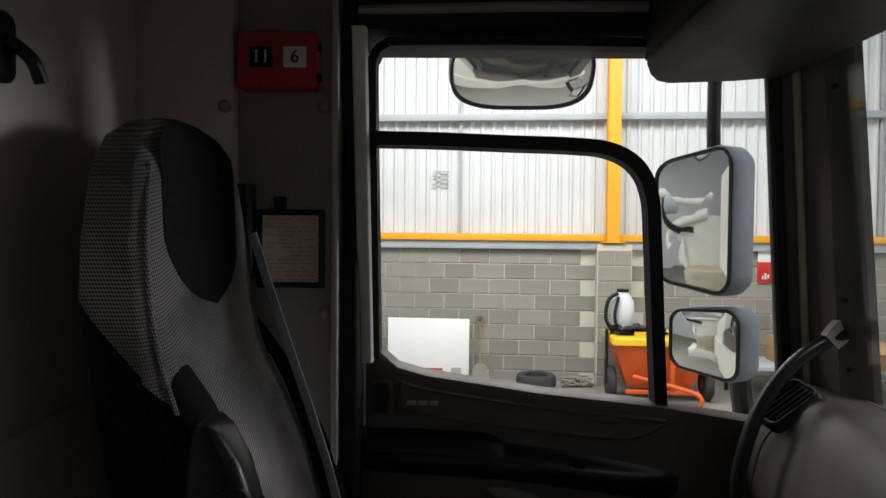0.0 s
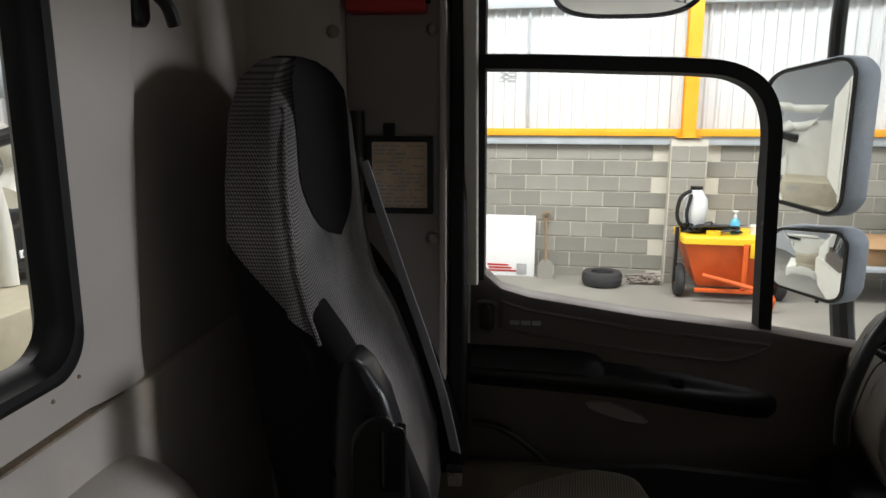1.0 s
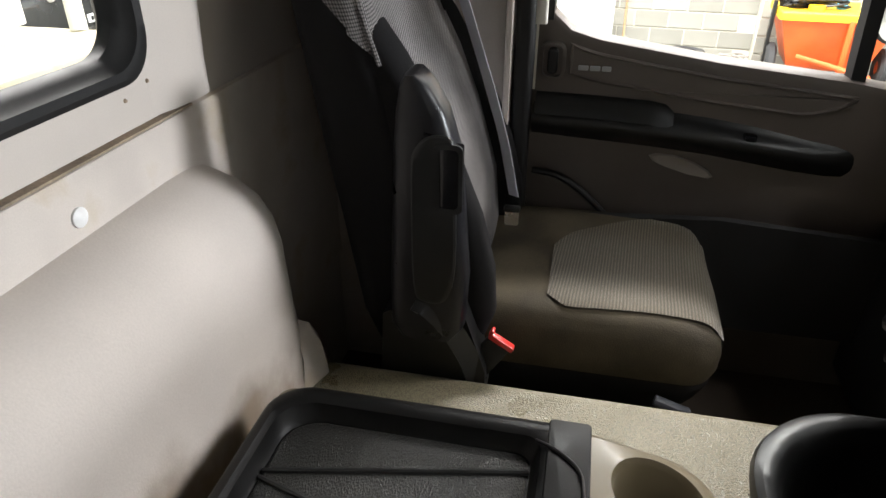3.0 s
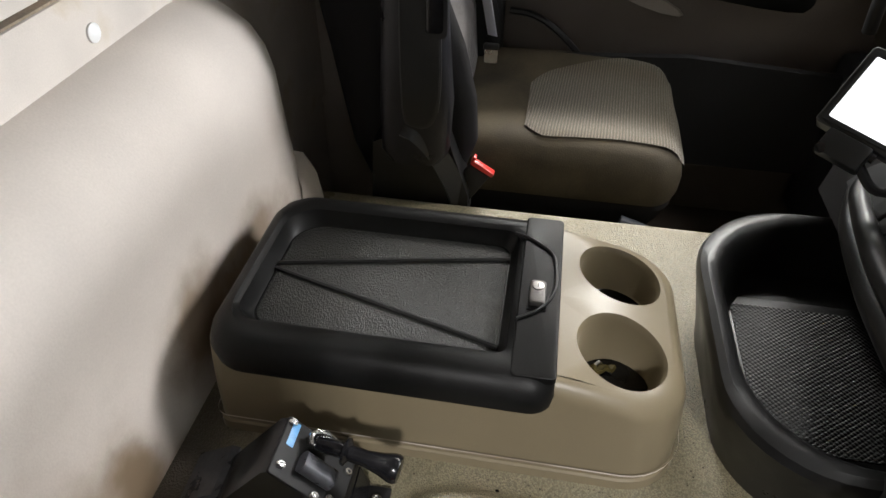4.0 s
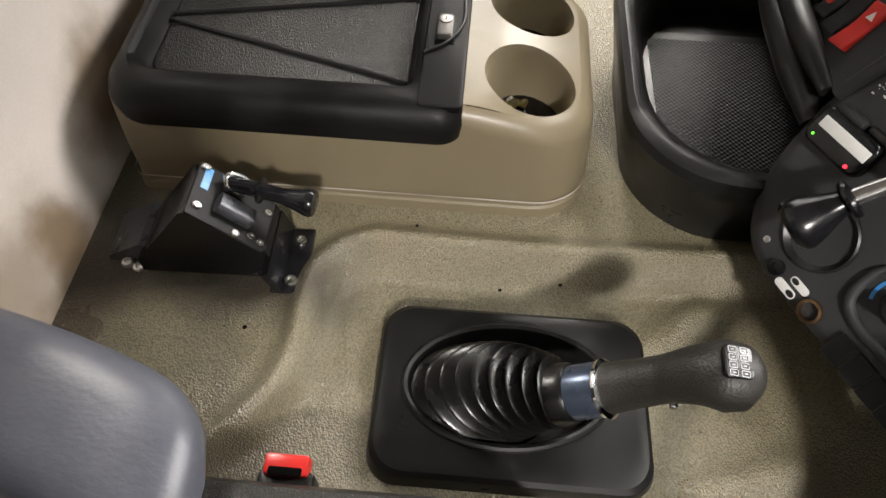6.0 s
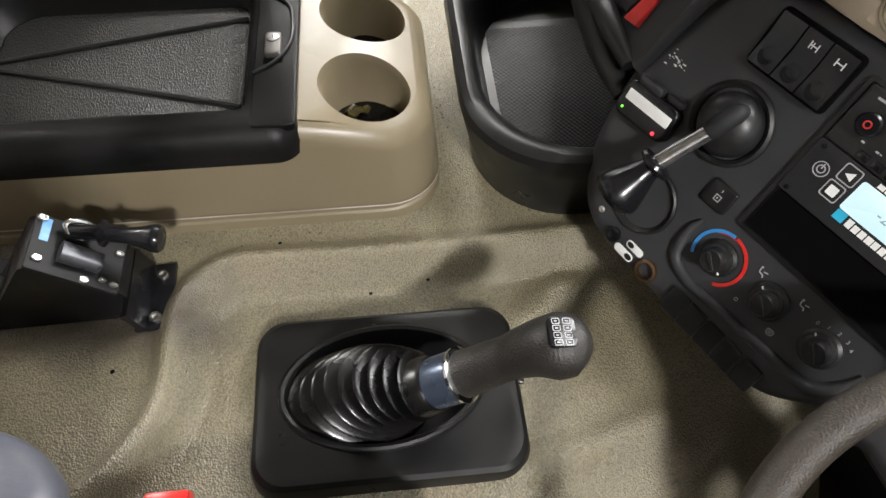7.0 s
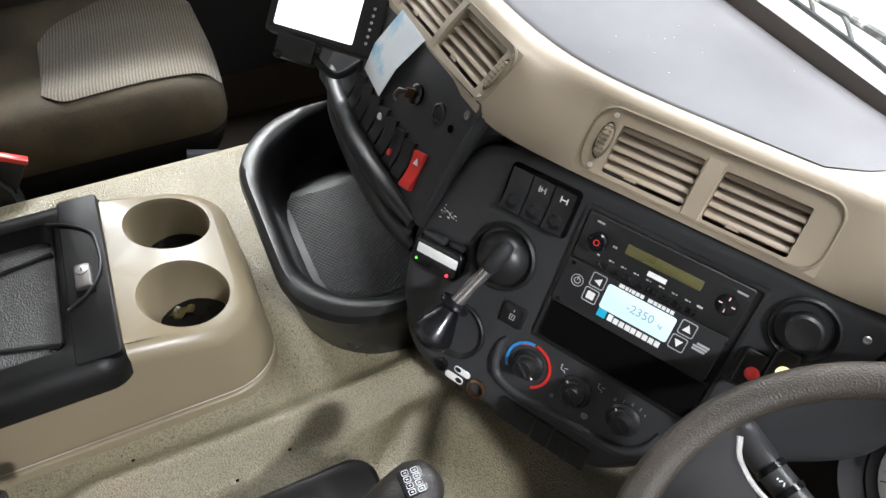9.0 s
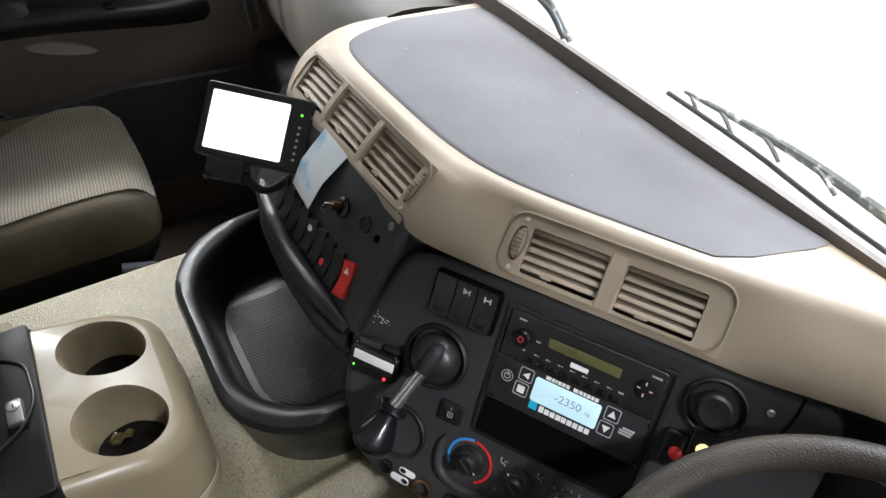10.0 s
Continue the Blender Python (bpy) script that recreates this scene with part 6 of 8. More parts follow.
centre_bm = loft([sheet(0.012, -0.09), sheet(0.002, -0.05), sheet(0.0, -0.014), sheet(0.002, -0.006), sheet(0.008, -0.001), sheet(0.014, 0.0), sheet(0.018, -0.0005)], True, True)
part("panel_surround", on(PAN, tube([(-0.196, -0.03, -0.012), (-0.183, 0.004, -0.010), (-0.160, 0.026, -0.010), (-0.128, 0.038, -0.010), (-0.07, 0.042, -0.012), (0.02, 0.042, -0.014)], [0.005, 0.007, 0.008, 0.008, 0.007, 0.005], 12)), grey_panel, dashboard)
centre = part("centre_panel", on(PAN, centre_bm), grey_panel, dashboard, "charcoal centre switch panel")

# radio, weighing display and the open slot
radio_frame = part("radio_frame", on(PAN, loft([[(x, y, z) for x, y in rrect(-0.007, 0.19, -0.166, 0.006, 0.004)] for z in (-0.002, 0.003)] + [[(x, y, z) for x, y in rrect(-0.003, 0.186, -0.162, 0.002, 0.003)] for z in (0.004, 0.0012)])), black_plastic, dashboard)
radio = thing("truck_radio", PAN @ Vector((0.0915, -0.028, 0)), "black dash radio with an olive display", "radio")
part("fascia", on(PAN, slab(rrect(-0.001, 0.179, -0.0545, 0.001, 0.003), 0.0012, 0.0075, 0.0015)), black_plastic, radio)
part("display", on(PAN, slab(rrect(0.0498, 0.1330, -0.0250, -0.0138, 0.001), 0.0075, 0.0082, 0.0002)), lcd_olive, radio, "unlit olive display")
kn = part("volume_knob", on(PAN, lathe([(0.0105, 0.0), (0.0105, 0.008), (0.009, 0.010), (0.001, 0.010)], pose(0.0205, -0.0255, 0.0075), 22)), black_gloss, radio)
part("power_mark", on(PAN, lathe([(0.0036, 0.0), (0.0036, 0.0006), (0.0024, 0.0006), (0.0024, 0.0)], pose(0.0205, -0.0255, 0.0175), 16, caps=False)), red_housing, kn)
part("maker_mark", on(PAN, block(0.0800, 0.1005, -0.0355, -0.0300, 0.0075, 0.0080, 0.0)), white_paint, radio)
for k in range(8):
    part("print", on(PAN, block(0.0242 + 0.0143 * k, 0.0272 + 0.0143 * k, -0.0406, -0.0390, 0.0075, 0.0079)), grey_print, radio)
    if k:
        part("print", on(PAN, block(0.0282 + 0.0143 * k, 0.0300 + 0.0143 * k, -0.0403, -0.0393, 0.0075, 0.0079)), grey_print, radio)
for u, v, w in ((0.010, 0.0062, 0.009), (0.163, 0.0074, 0.011), (0.137, 0.0398, 0.006), (0.0362, 0.0238, 0.0018), (0.0386, 0.0238, 0.0022)):
    part("print", on(PAN, block(u, u + w, -v - 0.001, -v + 0.001, 0.0075, 0.0079)), grey_print, radio)
for k in range(8):
    part("preset_key", on(PAN, block(0.0290 + 0.0143 * k, 0.0395 + 0.0143 * k, -0.0520, -0.0450, 0.0075, 0.0083, 0.0006)), black_gloss, radio)
bm = bmesh.new()
for du, dv in ((0.0066, 0), (-0.0066, 0), (0, 0.0066), (0, -0.0066)):
    block(0.161 + du - (0.0018 if du else 0.0006), 0.161 + du + (0.0018 if du else 0.0006), -0.025 + dv - (0.0018 if dv else 0.0006), -0.025 + dv + (0.0018 if dv else 0.0006), 0.0075, 0.0081, bm=bm)
part("menu_mark", on(PAN, bm), pink_print, radio)
part("menu_pad", on(PAN, lathe([(0.0115, 0), (0.0115, 0.0003), (0.0105, 0.0004), (0.0005, 0.0002)], pose(0.161, -0.025, 0.0074), 24)), black_gloss, radio)

scale_unit = thing("weighing_display", PAN @ Vector((0.09, -0.085, 0)), "black on-board weighing display with a lit screen", "weighing display")
part("fascia", on(PAN, slab(rrect(-0.003, 0.178, -0.113, -0.0558, 0.003), 0.0012, 0.0065, 0.0012)), black_matt, scale_unit)
part("screen", on(PAN, slab(rrect(0.0490, 0.1272, -0.0932, -0.0632, 0.003), 0.0065, 0.0072, 0.0003)), display_cyan, scale_unit, "lit pale blue screen")
writing("reading", "-2350", 0.0135, PAN @ Matrix.Translation((0.0915, -0.0775, 0.0074)), lcd_digits, scale_unit, 0.00008)
writing("unit_mark", "kg", 0.0058, PAN @ Matrix.Translation((0.1150, -0.0795, 0.0074)), lcd_digits, scale_unit, 0.00008)
bm = bmesh.new()
x = 0.0595
for w in (0.006, 0.0035, 0.002, 0.004, 0.004, 0.004, -0.003, 0.0055, 0.004, 0.0035, 0.004, 0.0035, 0.004):
    if w > 0:
        block(x, x + w, -0.0616, -0.0574, 0.0065, 0.0069, bm=bm)
    x += abs(w) + 0.0009
part("title_bars", on(PAN, bm), white_paint, scale_unit)
bm = bmesh.new()
for k in range(9):
    block(0.0628 + 0.00685 * k, 0.0628 + 0.00685 * k + (0.0056 if k != 3 else 0.0061), -0.1025, -0.0960 if k else -0.0948, 0.0065, 0.0069, bm=bm)
part("name_bars", on(PAN, bm), white_paint, scale_unit)
part("name_badge", on(PAN, block(0.0503, 0.0602, -0.1030, -0.0938, 0.0065, 0.0070)), cyan_print, scale_unit)
def key_outline(u, v, s=0.0085):
    o, i = rrect(u - s, u + s, -v - s, -v + s, 0.0025, 4), rrect(u - s + 0.001, u + s - 0.001, -v - s + 0.001, -v + s - 0.001, 0.002, 4)
    return loft([[(x, y, 0.0066) for x, y in o], [(x, y, 0.0071) for x, y in o], [(x, y, 0.0071) for x, y in i], [(x, y, 0.0066) for x, y in i]], False, False)
for u, v, shape in ((0.0374, 0.0672, "left"), (0.0361, 0.0863, "stop"), (0.1399, 0.0675, "up"), (0.1380, 0.0866, "down")):
    key = part("key", on(PAN, key_outline(u, v)), grey_print, scale_unit)
    s = 0.0045
    tri = {"left": [(-s * 0.9, -s * 0.2), (s * 0.8, -s), (s * 0.8, s * 0.9)], "up": [(-s, -s * 0.8), (s, -s * 0.8), (0, s)], "down": [(-s, s * 0.8), (0, -s), (s, s * 0.8)], "stop": rrect(-s, s, -s, s, 0.001, 2)}[shape]
    part("symbol", on(PAN, loft([[(u + a, -v + b, z) for a, b in tri] for z in (0.0066, 0.0070)])), white_paint, key)
bm = loft([[(0.0162 + r * math.cos(a), -0.0777 + r * math.sin(a), z) for a in (2 * math.pi * k / 24 for k in range(24))] for r, z in ((0.0072, 0.0066), (0.0072, 0.007), (0.0063, 0.007), (0.0063, 0.0066))], False, False)
loft([[(0.0162 + r * math.cos(a), -0.0777 + r * math.sin(a), z) for a in (2 * math.pi * k / 24 for k in range(24))] for r, z in ((0.0040, 0.0066), (0.0040, 0.007), (0.0029, 0.007), (0.0029, 0.0066))], False, False, bm=bm)
block(0.0156, 0.0168, -0.0772, -0.0722, 0.0068, 0.0074, bm=bm)
part("power_key", on(PAN, bm), grey_print, scale_unit)
bm = bmesh.new()
for k in range(3):
    block(0.1515 + 0.003 * (k == 0), 0.1675 - 0.001 * k, -0.0775 - 0.0033 * k, -0.0752 - 0.0033 * k, 0.0065, 0.0069, bm=bm)
part("print", on(PAN, bm), grey_print, scale_unit)
for u, v in ((0.004, 0.061), (0.178, 0.061), (0.004, 0.108), (0.178, 0.108)):
    part("screw", on(PAN, bolt_head((u + 0.001, -v, 0.0065), (0, 0, 1), 0.0022, 0.001)), black_gloss, scale_unit)
slot = part("open_slot", on(PAN, loft([[(x, y, z) for x, y in rrect(0.0, 0.182, -0.160, -0.114, 0.003)] for z in (0.0035, 0.0036)] + [[(x, y, z) for x, y in rrect(0.002, 0.18, -0.158, -0.116, 0.003)] for z in (0.0036, 0.0014)])), black_hole, dashboard, "empty dark radio slot")

# three rocker switches
rocker_bank = part("rocker_bank", on(PAN, slab(rrect(-0.1045, -0.0165, -0.0455, 0.0125, 0.006), -0.001, 0.0035, 0.002)), black_hole, dashboard)
for k in range(3):
    u0 = -0.1 + 0.0272 * k
    rk = part("rocker", on(PAN, loft([[(u0, 0.0085, 0.003), (u0 + 0.0255, 0.0085, 0.003), (u0 + 0.0255, 0.0085, 0.009), (u0, 0.0085, 0.009)], [(u0, -0.014, 0.003), (u0 + 0.0255, -0.014, 0.003), (u0 + 0.0255, -0.014, 0.006), (u0, -0.014, 0.006)], [(u0, -0.0415, 0.003), (u0 + 0.0255, -0.0415, 0.003), (u0 + 0.0255, -0.0415, 0.0105), (u0, -0.0415, 0.0105)]])), black_gloss, rocker_bank)
    part("dimple", on(PAN, lathe([(0.009, 0), (0.0085, 0.0012), (0.005, 0.0004), (0.0005, 0.0)], pose(u0 + 0.0127, -0.030, 0.0082, -12), 20)), black_gloss, rk)
    if k:
        bm = bmesh.new()
        for a, b, c, d in ((0.0085, 0.0097, -0.0035, 0.0035), (0.0160, 0.0172, -0.0035, 0.0035), (0.0097, 0.0160, -0.0006, 0.0006), (0.0112, 0.0122, -0.0028, 0.0028)):
            if k == 1 or a != 0.0112:
                block(a, b, c, d, 0.0, 0.0004, bm=bm)
        part("symbol", on(PAN, placed(bm, pose(u0 + 0.001, -0.0025, 0.0080, 7.6))), white_paint, rk)

# brake lever: socket and ball, chrome stem, knob lying over a round recess
brake = thing("parking_brake", PAN @ Vector((-0.078, -0.10, 0)), "black parking brake lever with a chrome collar", "brake lever")
part("bezel", on(PAN, lathe([(0.043, -0.002), (0.042, 0.003), (0.039, 0.005), (0.036, 0.003), (0.033, -0.006)], pose(-0.076, -0.099, 0), 36)), black_plastic, brake)
part("ball", on(PAN, lathe([(0.031, -0.004), (0.032, 0.006), (0.030, 0.015), (0.0245, 0.023), (0.016, 0.028), (0.006, 0.0305), (0.0005, 0.031)], pose(-0.074, -0.098, 0), 30)), black_plastic, brake)
part("guide", tube([PAN @ Vector(q) for q in ((-0.0665, -0.076, 0.018), (-0.068, -0.080, 0.026), (-0.072, -0.092, 0.0305), (-0.076, -0.104, 0.0305), (-0.078, -0.110, 0.0305))], [0.006, 0.0095, 0.0100, 0.0100, 0.008], 14), black_matt, brake, "grey guide over the ball")
p0, p1 = PAN @ Vector((-0.077, -0.108, 0.031)), PAN @ Vector((-0.092, -0.156, 0.050))
part("stem", tube([p0, p0.lerp(p1, 0.5), p1], [0.0080, 0.0080, 0.0088], 16), dark_chrome, brake, "dark polished stem")
p2 = PAN @ Vector((-0.100, -0.192, 0.060))
way = p2 - p1
part("stem_ring", lathe([(0.011, -0.002), (0.0185, 0.000), (0.0195, 0.003), (0.0185, 0.006), (0.012, 0.009)], axis(p1, way), 24), black_gloss, brake)
part("knob", lathe([(0.0115, 0.007), (0.0125, 0.012), (0.0165, 0.022), (0.0220, 0.034), (0.0255, 0.043), (0.0268, 0.049), (0.0255, 0.055), (0.0215, 0.059), (0.010, 0.0605), (0.0005, 0.061)], axis(p1, way), 26), black_gloss, brake, "chipped glossy black knob")
part("round_recess", on(PAN, lathe([(0.039, -0.004), (0.0385, 0.003), (0.0365, 0.0045), (0.034, 0.002), (0.031, -0.0005), (0.0005, -0.001)], pose(-0.097, -0.2175, 0), 36)), black_plastic, dashboard)

# small transponder unit
tag_unit = thing("toll_tag", PAN @ Vector((-0.157, -0.145, 0)), "small dark electronic unit with a white label and lit lamps", "electronic tag")
TM = PAN @ Matrix.Translation((-0.151, -0.1405, 0)) @ pose(0, 0, 0, 0, 0, 2)
part("case", on(TM, slab(rrect(-0.037, 0.034, -0.019, 0.021, 0.010), -0.001, 0.013, 0.004)), black_gloss, tag_unit)
part("label", on(TM, slab(rrect(-0.0295, 0.0295, -0.0005, 0.0115, 0.001), 0.013, 0.0136, 0.0003)), paper, tag_unit, "white paper label")
part("lamp", on(TM, lathe([(0.0015, 0), (0.0012, 0.0012), (0.0003, 0.0015)], pose(-0.027, -0.010, 0.013), 12)), lamp_green, tag_unit, "green lamp")
part("lamp", on(TM, lathe([(0.002, 0), (0.0018, 0.0015), (0.0004, 0.002)], pose(0.020, -0.0125, 0.013), 12)), lamp_red, tag_unit, "red lamp")
part("clip", on(TM, block(-0.028, 0.004, 0.020, 0.029, 0.0, 0.012, 0.003)), grey_panel, tag_unit)
part("clip", on(TM, block(0.008, 0.03, 0.022, 0.030, 0.0, 0.010, 0.003)), black_plastic, tag_unit)
bm = bmesh.new()
random.seed(6)
for k in range(20):
    u, v, r0 = -0.170 + 0.0095 * (k % 3) + random.gauss(0, 0.003), 0.086 - 0.003 * (k % 2) + random.gauss(0, 0.0035), random.choice((0.0006, 0.0008, 0.0014))
    wide, turn = random.uniform(0.8, 1.9), random.uniform(-0.6, 0.6)
    ring = [(random.uniform(0.5, 1.3), 2 * math.pi * q / 9) for q in range(9)]
    loft([[(u + s * r0 * (wide * k2 * math.cos(a) - turn * k2 * math.sin(a)), -v + s * r0 * (0.6 * k2 * math.sin(a) + turn * k2 * math.cos(a)), z) for k2, a in ring] for s, z in ((1.0, 0.0003), (0.9, 0.0007))], bm=bm)
part("glue_residue", on(PAN, bm), paper, dashboard, "pale torn sticker residue")
sq = part("square_switch", on(PAN, slab(rrect(-0.052, -0.022, -0.172, -0.145, 0.003), -0.001, 0.004, 0.002)), black_plastic, dashboard)
for x0, x1, y0, y1 in ((-0.0405, -0.0335, -0.1580, -0.1570), (-0.0405, -0.0335, -0.1640, -0.1630), (-0.0405, -0.0395, -0.1640, -0.1570), (-0.0345, -0.0335, -0.1640, -0.1570), (-0.0380, -0.0365, -0.1615, -0.1595), (-0.0375, -0.0365, -0.1535, -0.1505)):
    part("symbol", on(PAN, block(x0, x1, y0, y1, 0.004, 0.0043)), grey_print, sq)

# heater controls
def knob(u, v, r, aim):
    k = part("heater_knob", on(PAN, lathe([(r * 1.25, -0.001), (r * 1.25, 0.002), (r * 1.05, 0.004), (r * 0.98, 0.007), (r * 0.80, 0.008), (r * 0.72, 0.017), (r * 0.66, 0.0185), (r * 0.3, 0.0182), (0.0005, 0.0182)], pose(u, -v, 0), 32)), black_plastic, dashboard)
    part("finger_bar", on(PAN, placed(block(-r * 0.62, r * 0.62, -0.0022, 0.0022, 0.017, 0.0205, 0.0012), pose(u, -v, 0, 0, 0, aim))), black_plastic, k)
    part("pointer", on(PAN, placed(block(r * 0.84, r * 1.05, -0.0008, 0.0008, 0.0068, 0.0076), pose(u, -v, 0, 0, 0, aim))), white_paint, k)
    return k
heat = knob(0.0030, 0.2075, 0.0160, -40)
knob(0.0660, 0.2048, 0.0160, 140)
knob(0.1265, 0.2035, 0.0160, 136)
def arc(u, v, r0, r1, a0, a1):
    n = 18
    pts_o = [(u + r1 * math.cos(radians(a0 + (a1 - a0) * k / n)), -v + r1 * math.sin(radians(a0 + (a1 - a0) * k / n))) for k in range(n + 1)]
    pts_i = [(u + r0 * math.cos(radians(a0 + (a1 - a0) * k / n)), -v + r0 * math.sin(radians(a0 + (a1 - a0) * k / n))) for k in range(n + 1)]
    return loft([[(*o, 0.0003), (*o, 0.0009), (*i, 0.0009), (*i, 0.0003)] for o, i in zip(pts_o, pts_i)])
part("cold_band", on(PAN, arc(0.0030, 0.2075, 0.0265, 0.0300, 92, 212)), blue_plastic, heat, "blue cold band")
part("warm_band", on(PAN, arc(0.0030, 0.2075, 0.0265, 0.0300, 88, -62)), red_plastic, heat, "red warm band")
part("warm_taper", on(PAN, arc(0.0030, 0.2075, 0.0255, 0.0263, 130, 88)), red_plastic, heat)
for cu, cv, up in ((0.0426, 0.1865, 1), (0.0893, 0.1831, 1), (0.0872, 0.2268, 0)):
    bm = bmesh.new()
    if up:
        # a seated figure and an arrow
        joined(bm, lathe([(0.0012, 0.0), (0.0012, 0.0004), (0.0003, 0.0005)], pose(cu - 0.0028, -cv + 0.0036, 0.0004), 8))
        tube([(cu - 0.0030, -cv + 0.0018, 0.0006), (cu - 0.0018, -cv - 0.0020, 0.0006), (cu + 0.0022, -cv - 0.0022, 0.0006), (cu + 0.0034, -cv - 0.0046, 0.0006)], 0.0007, 6, bm=bm, steps=2)
        tube([(cu + 0.0052, -cv + 0.0022, 0.0006), (cu + 0.0012, -cv + 0.0010, 0.0006)], 0.0006, 6, bm=bm, steps=1)
    else:
        tube([(cu - 0.0036, -cv + 0.0022, 0.0006), (cu, -cv + 0.0032, 0.0006), (cu + 0.0036, -cv + 0.0022, 0.0006), (cu + 0.0024, -cv - 0.0026, 0.0006), (cu - 0.0024, -cv - 0.0026, 0.0006), (cu - 0.0036, -cv + 0.0022, 0.0006)], 0.0004, 6, bm=bm, steps=3)
        for d in (-0.0014, 0.0, 0.0014):
            tube([(cu + d, -cv - 0.002, 0.0006), (cu + d, -cv + 0.002, 0.0006)], 0.0003, 5, bm=bm, steps=1)
    part("heater_symbol", on(PAN, bm), grey_print, heat)
part("off_mark", on(PAN, loft([[(0.0433 + r * math.cos(a), -0.2263 + r * math.sin(a), z) for a in (2 * math.pi * k / 14 for k in range(14))] for r, z in ((0.0021, 0.0003), (0.0021, 0.0008), (0.0014, 0.0008), (0.0014, 0.0003))], False, False)), grey_print, heat)
for cu, cv, digit in ((0.109, 0.1864, "0"), (0.1182, 0.1828, "1"), (0.1281, 0.1802, "2"), (0.1378, 0.1809, "3"), (0.1446, 0.1846, "4")):
    writing("fan_mark", digit, 0.0056, PAN @ Matrix.Translation((cu, -cv, 0.0006)), grey_print, heat, 0.0002)
ridge_pts = [(-0.034, 0.190), (-0.0381, 0.2035), (-0.0366, 0.2244), (-0.0277, 0.2420), (-0.0003, 0.2500), (0.0444, 0.2475), (0.0845, 0.2455), (0.1351, 0.2417), (0.1533, 0.2334), (0.1640, 0.2160), (0.168, 0.195)]
part("heater_ridge", on(PAN, tube([(u, -v, 0.0) for u, v in ridge_pts], [0.003, 0.005, 0.006, 0.006, 0.006, 0.006, 0.006, 0.007, 0.008, 0.006, 0.003], 12)), grey_panel, dashboard)
for k in range(5):
    u0 = -0.0105 + 0.0248 * k
    part("button", on(PAN, loft([[(x, y, z) for x, y in rrect(u0 + 0.0006 + d, u0 + 0.0238 - d, -0.2935 + d, -0.2630 - d, 0.002, 3)] for d, z in ((0.0, -0.001), (0.0, 0.0030), (0.0010, 0.0040), (0.0040, 0.0030))])), black_plastic, dashboard)
    part("button_rib", on(PAN, tube([(u0 + 0.0246, -0.2640, 0.0020), (u0 + 0.0244, -0.2780, 0.0032), (u0 + 0.0240, -0.2925, 0.0020)], 0.0009, 8)), grey_panel, dashboard)
part("socket", on(PAN, lathe([(0.013, -0.001), (0.013, 0.004), (0.010, 0.005), (0.009, -0.01), (0.0005, -0.012)], pose(-0.0445, -0.2766, 0), 26)), brass, dashboard, "worn brass power socket")
lab = part("socket_label", on(PAN, placed(slab(rrect(-0.0135, 0.0135, -0.0050, 0.0050, 0.0045), 0.0, 0.0007, 0.0002), Matrix.Translation((-0.0785, -0.2815, 0)))), white_paint, dashboard, "white pictogram label")
part("label_print", on(PAN, placed(slab(oval(0.0075, 0.0, 0.0050, 0.0033, 20), 0.0007, 0.0010, 0.0001), Matrix.Translation((-0.0785, -0.2815, 0)))), black_plastic, lab)
lab = part("socket_label", on(PAN, placed(slab(rrect(-0.0120, 0.0120, -0.0046, 0.0046, 0.0042), 0.0, 0.0007, 0.0002), Matrix.Translation((-0.0705, -0.2680, 0)))), white_paint, dashboard)
part("label_print", on(PAN, placed(slab(oval(-0.0062, 0.0, 0.0046, 0.0031, 20), 0.0007, 0.0010, 0.0001), Matrix.Translation((-0.0705, -0.2680, 0)))), black_plastic, lab)
part("small_socket", on(PAN, lathe([(0.009, 0), (0.009, 0.004), (0.006, 0.0045), (0.005, -0.003), (0.0005, -0.003)], pose(-0.1005, -0.2735, 0), 20)), black_gloss, dashboard)
part("screw", on(PAN, bolt_head((-0.1308, -0.2622, 0.0), (0, 0, 1), 0.004, 0.002)), worn_steel, dashboard)

# right of the radio: mirror switch and warning lamps
part("mirror_switch", on(PAN, lathe([(0.032, -0.002), (0.032, 0.003), (0.030, 0.005), (0.027, 0.002), (0.024, -0.003), (0.018, -0.003), (0.0175, 0.012), (0.015, 0.015), (0.008, 0.014), (0.0005, 0.0135)], pose(0.2300, -0.0145, 0), 34)), black_plastic, dashboard, "round black mirror switch")
for u, v, mt, nm in ((0.209, 0.0846, lamp_red, "red pull switch lamp"), (0.2323, 0.0689, lamp_amber, "pale yellow lamp")):
    ls = part("lamp_switch", on(PAN, slab(rrect(u - 0.0125, u + 0.010, -v - 0.012, -v + 0.030, 0.003), -0.001, 0.006, 0.003)), black_plastic, dashboard)
    part("lens", on(PAN, lathe([(0.0075, 0), (0.007, 0.002), (0.004, 0.004), (0.0005, 0.0045)], pose(u + 0.003, -v + 0.007, 0.006), 18)), red_plastic if mt is lamp_red else mt, ls, nm)
part("screw", on(PAN, bolt_head((0.278, 0.003, 0.0), (0, 0, 1), 0.004, 0.002)), worn_steel, dashboard)

part("panel_seam", on(PAN, tube([(0.300, 0.03, 0.0), (0.297, 0.0, 0.0), (0.285, -0.03, 0.0), (0.262, -0.06, 0.0)], 0.0016, 6)), black_hole, dashboard)

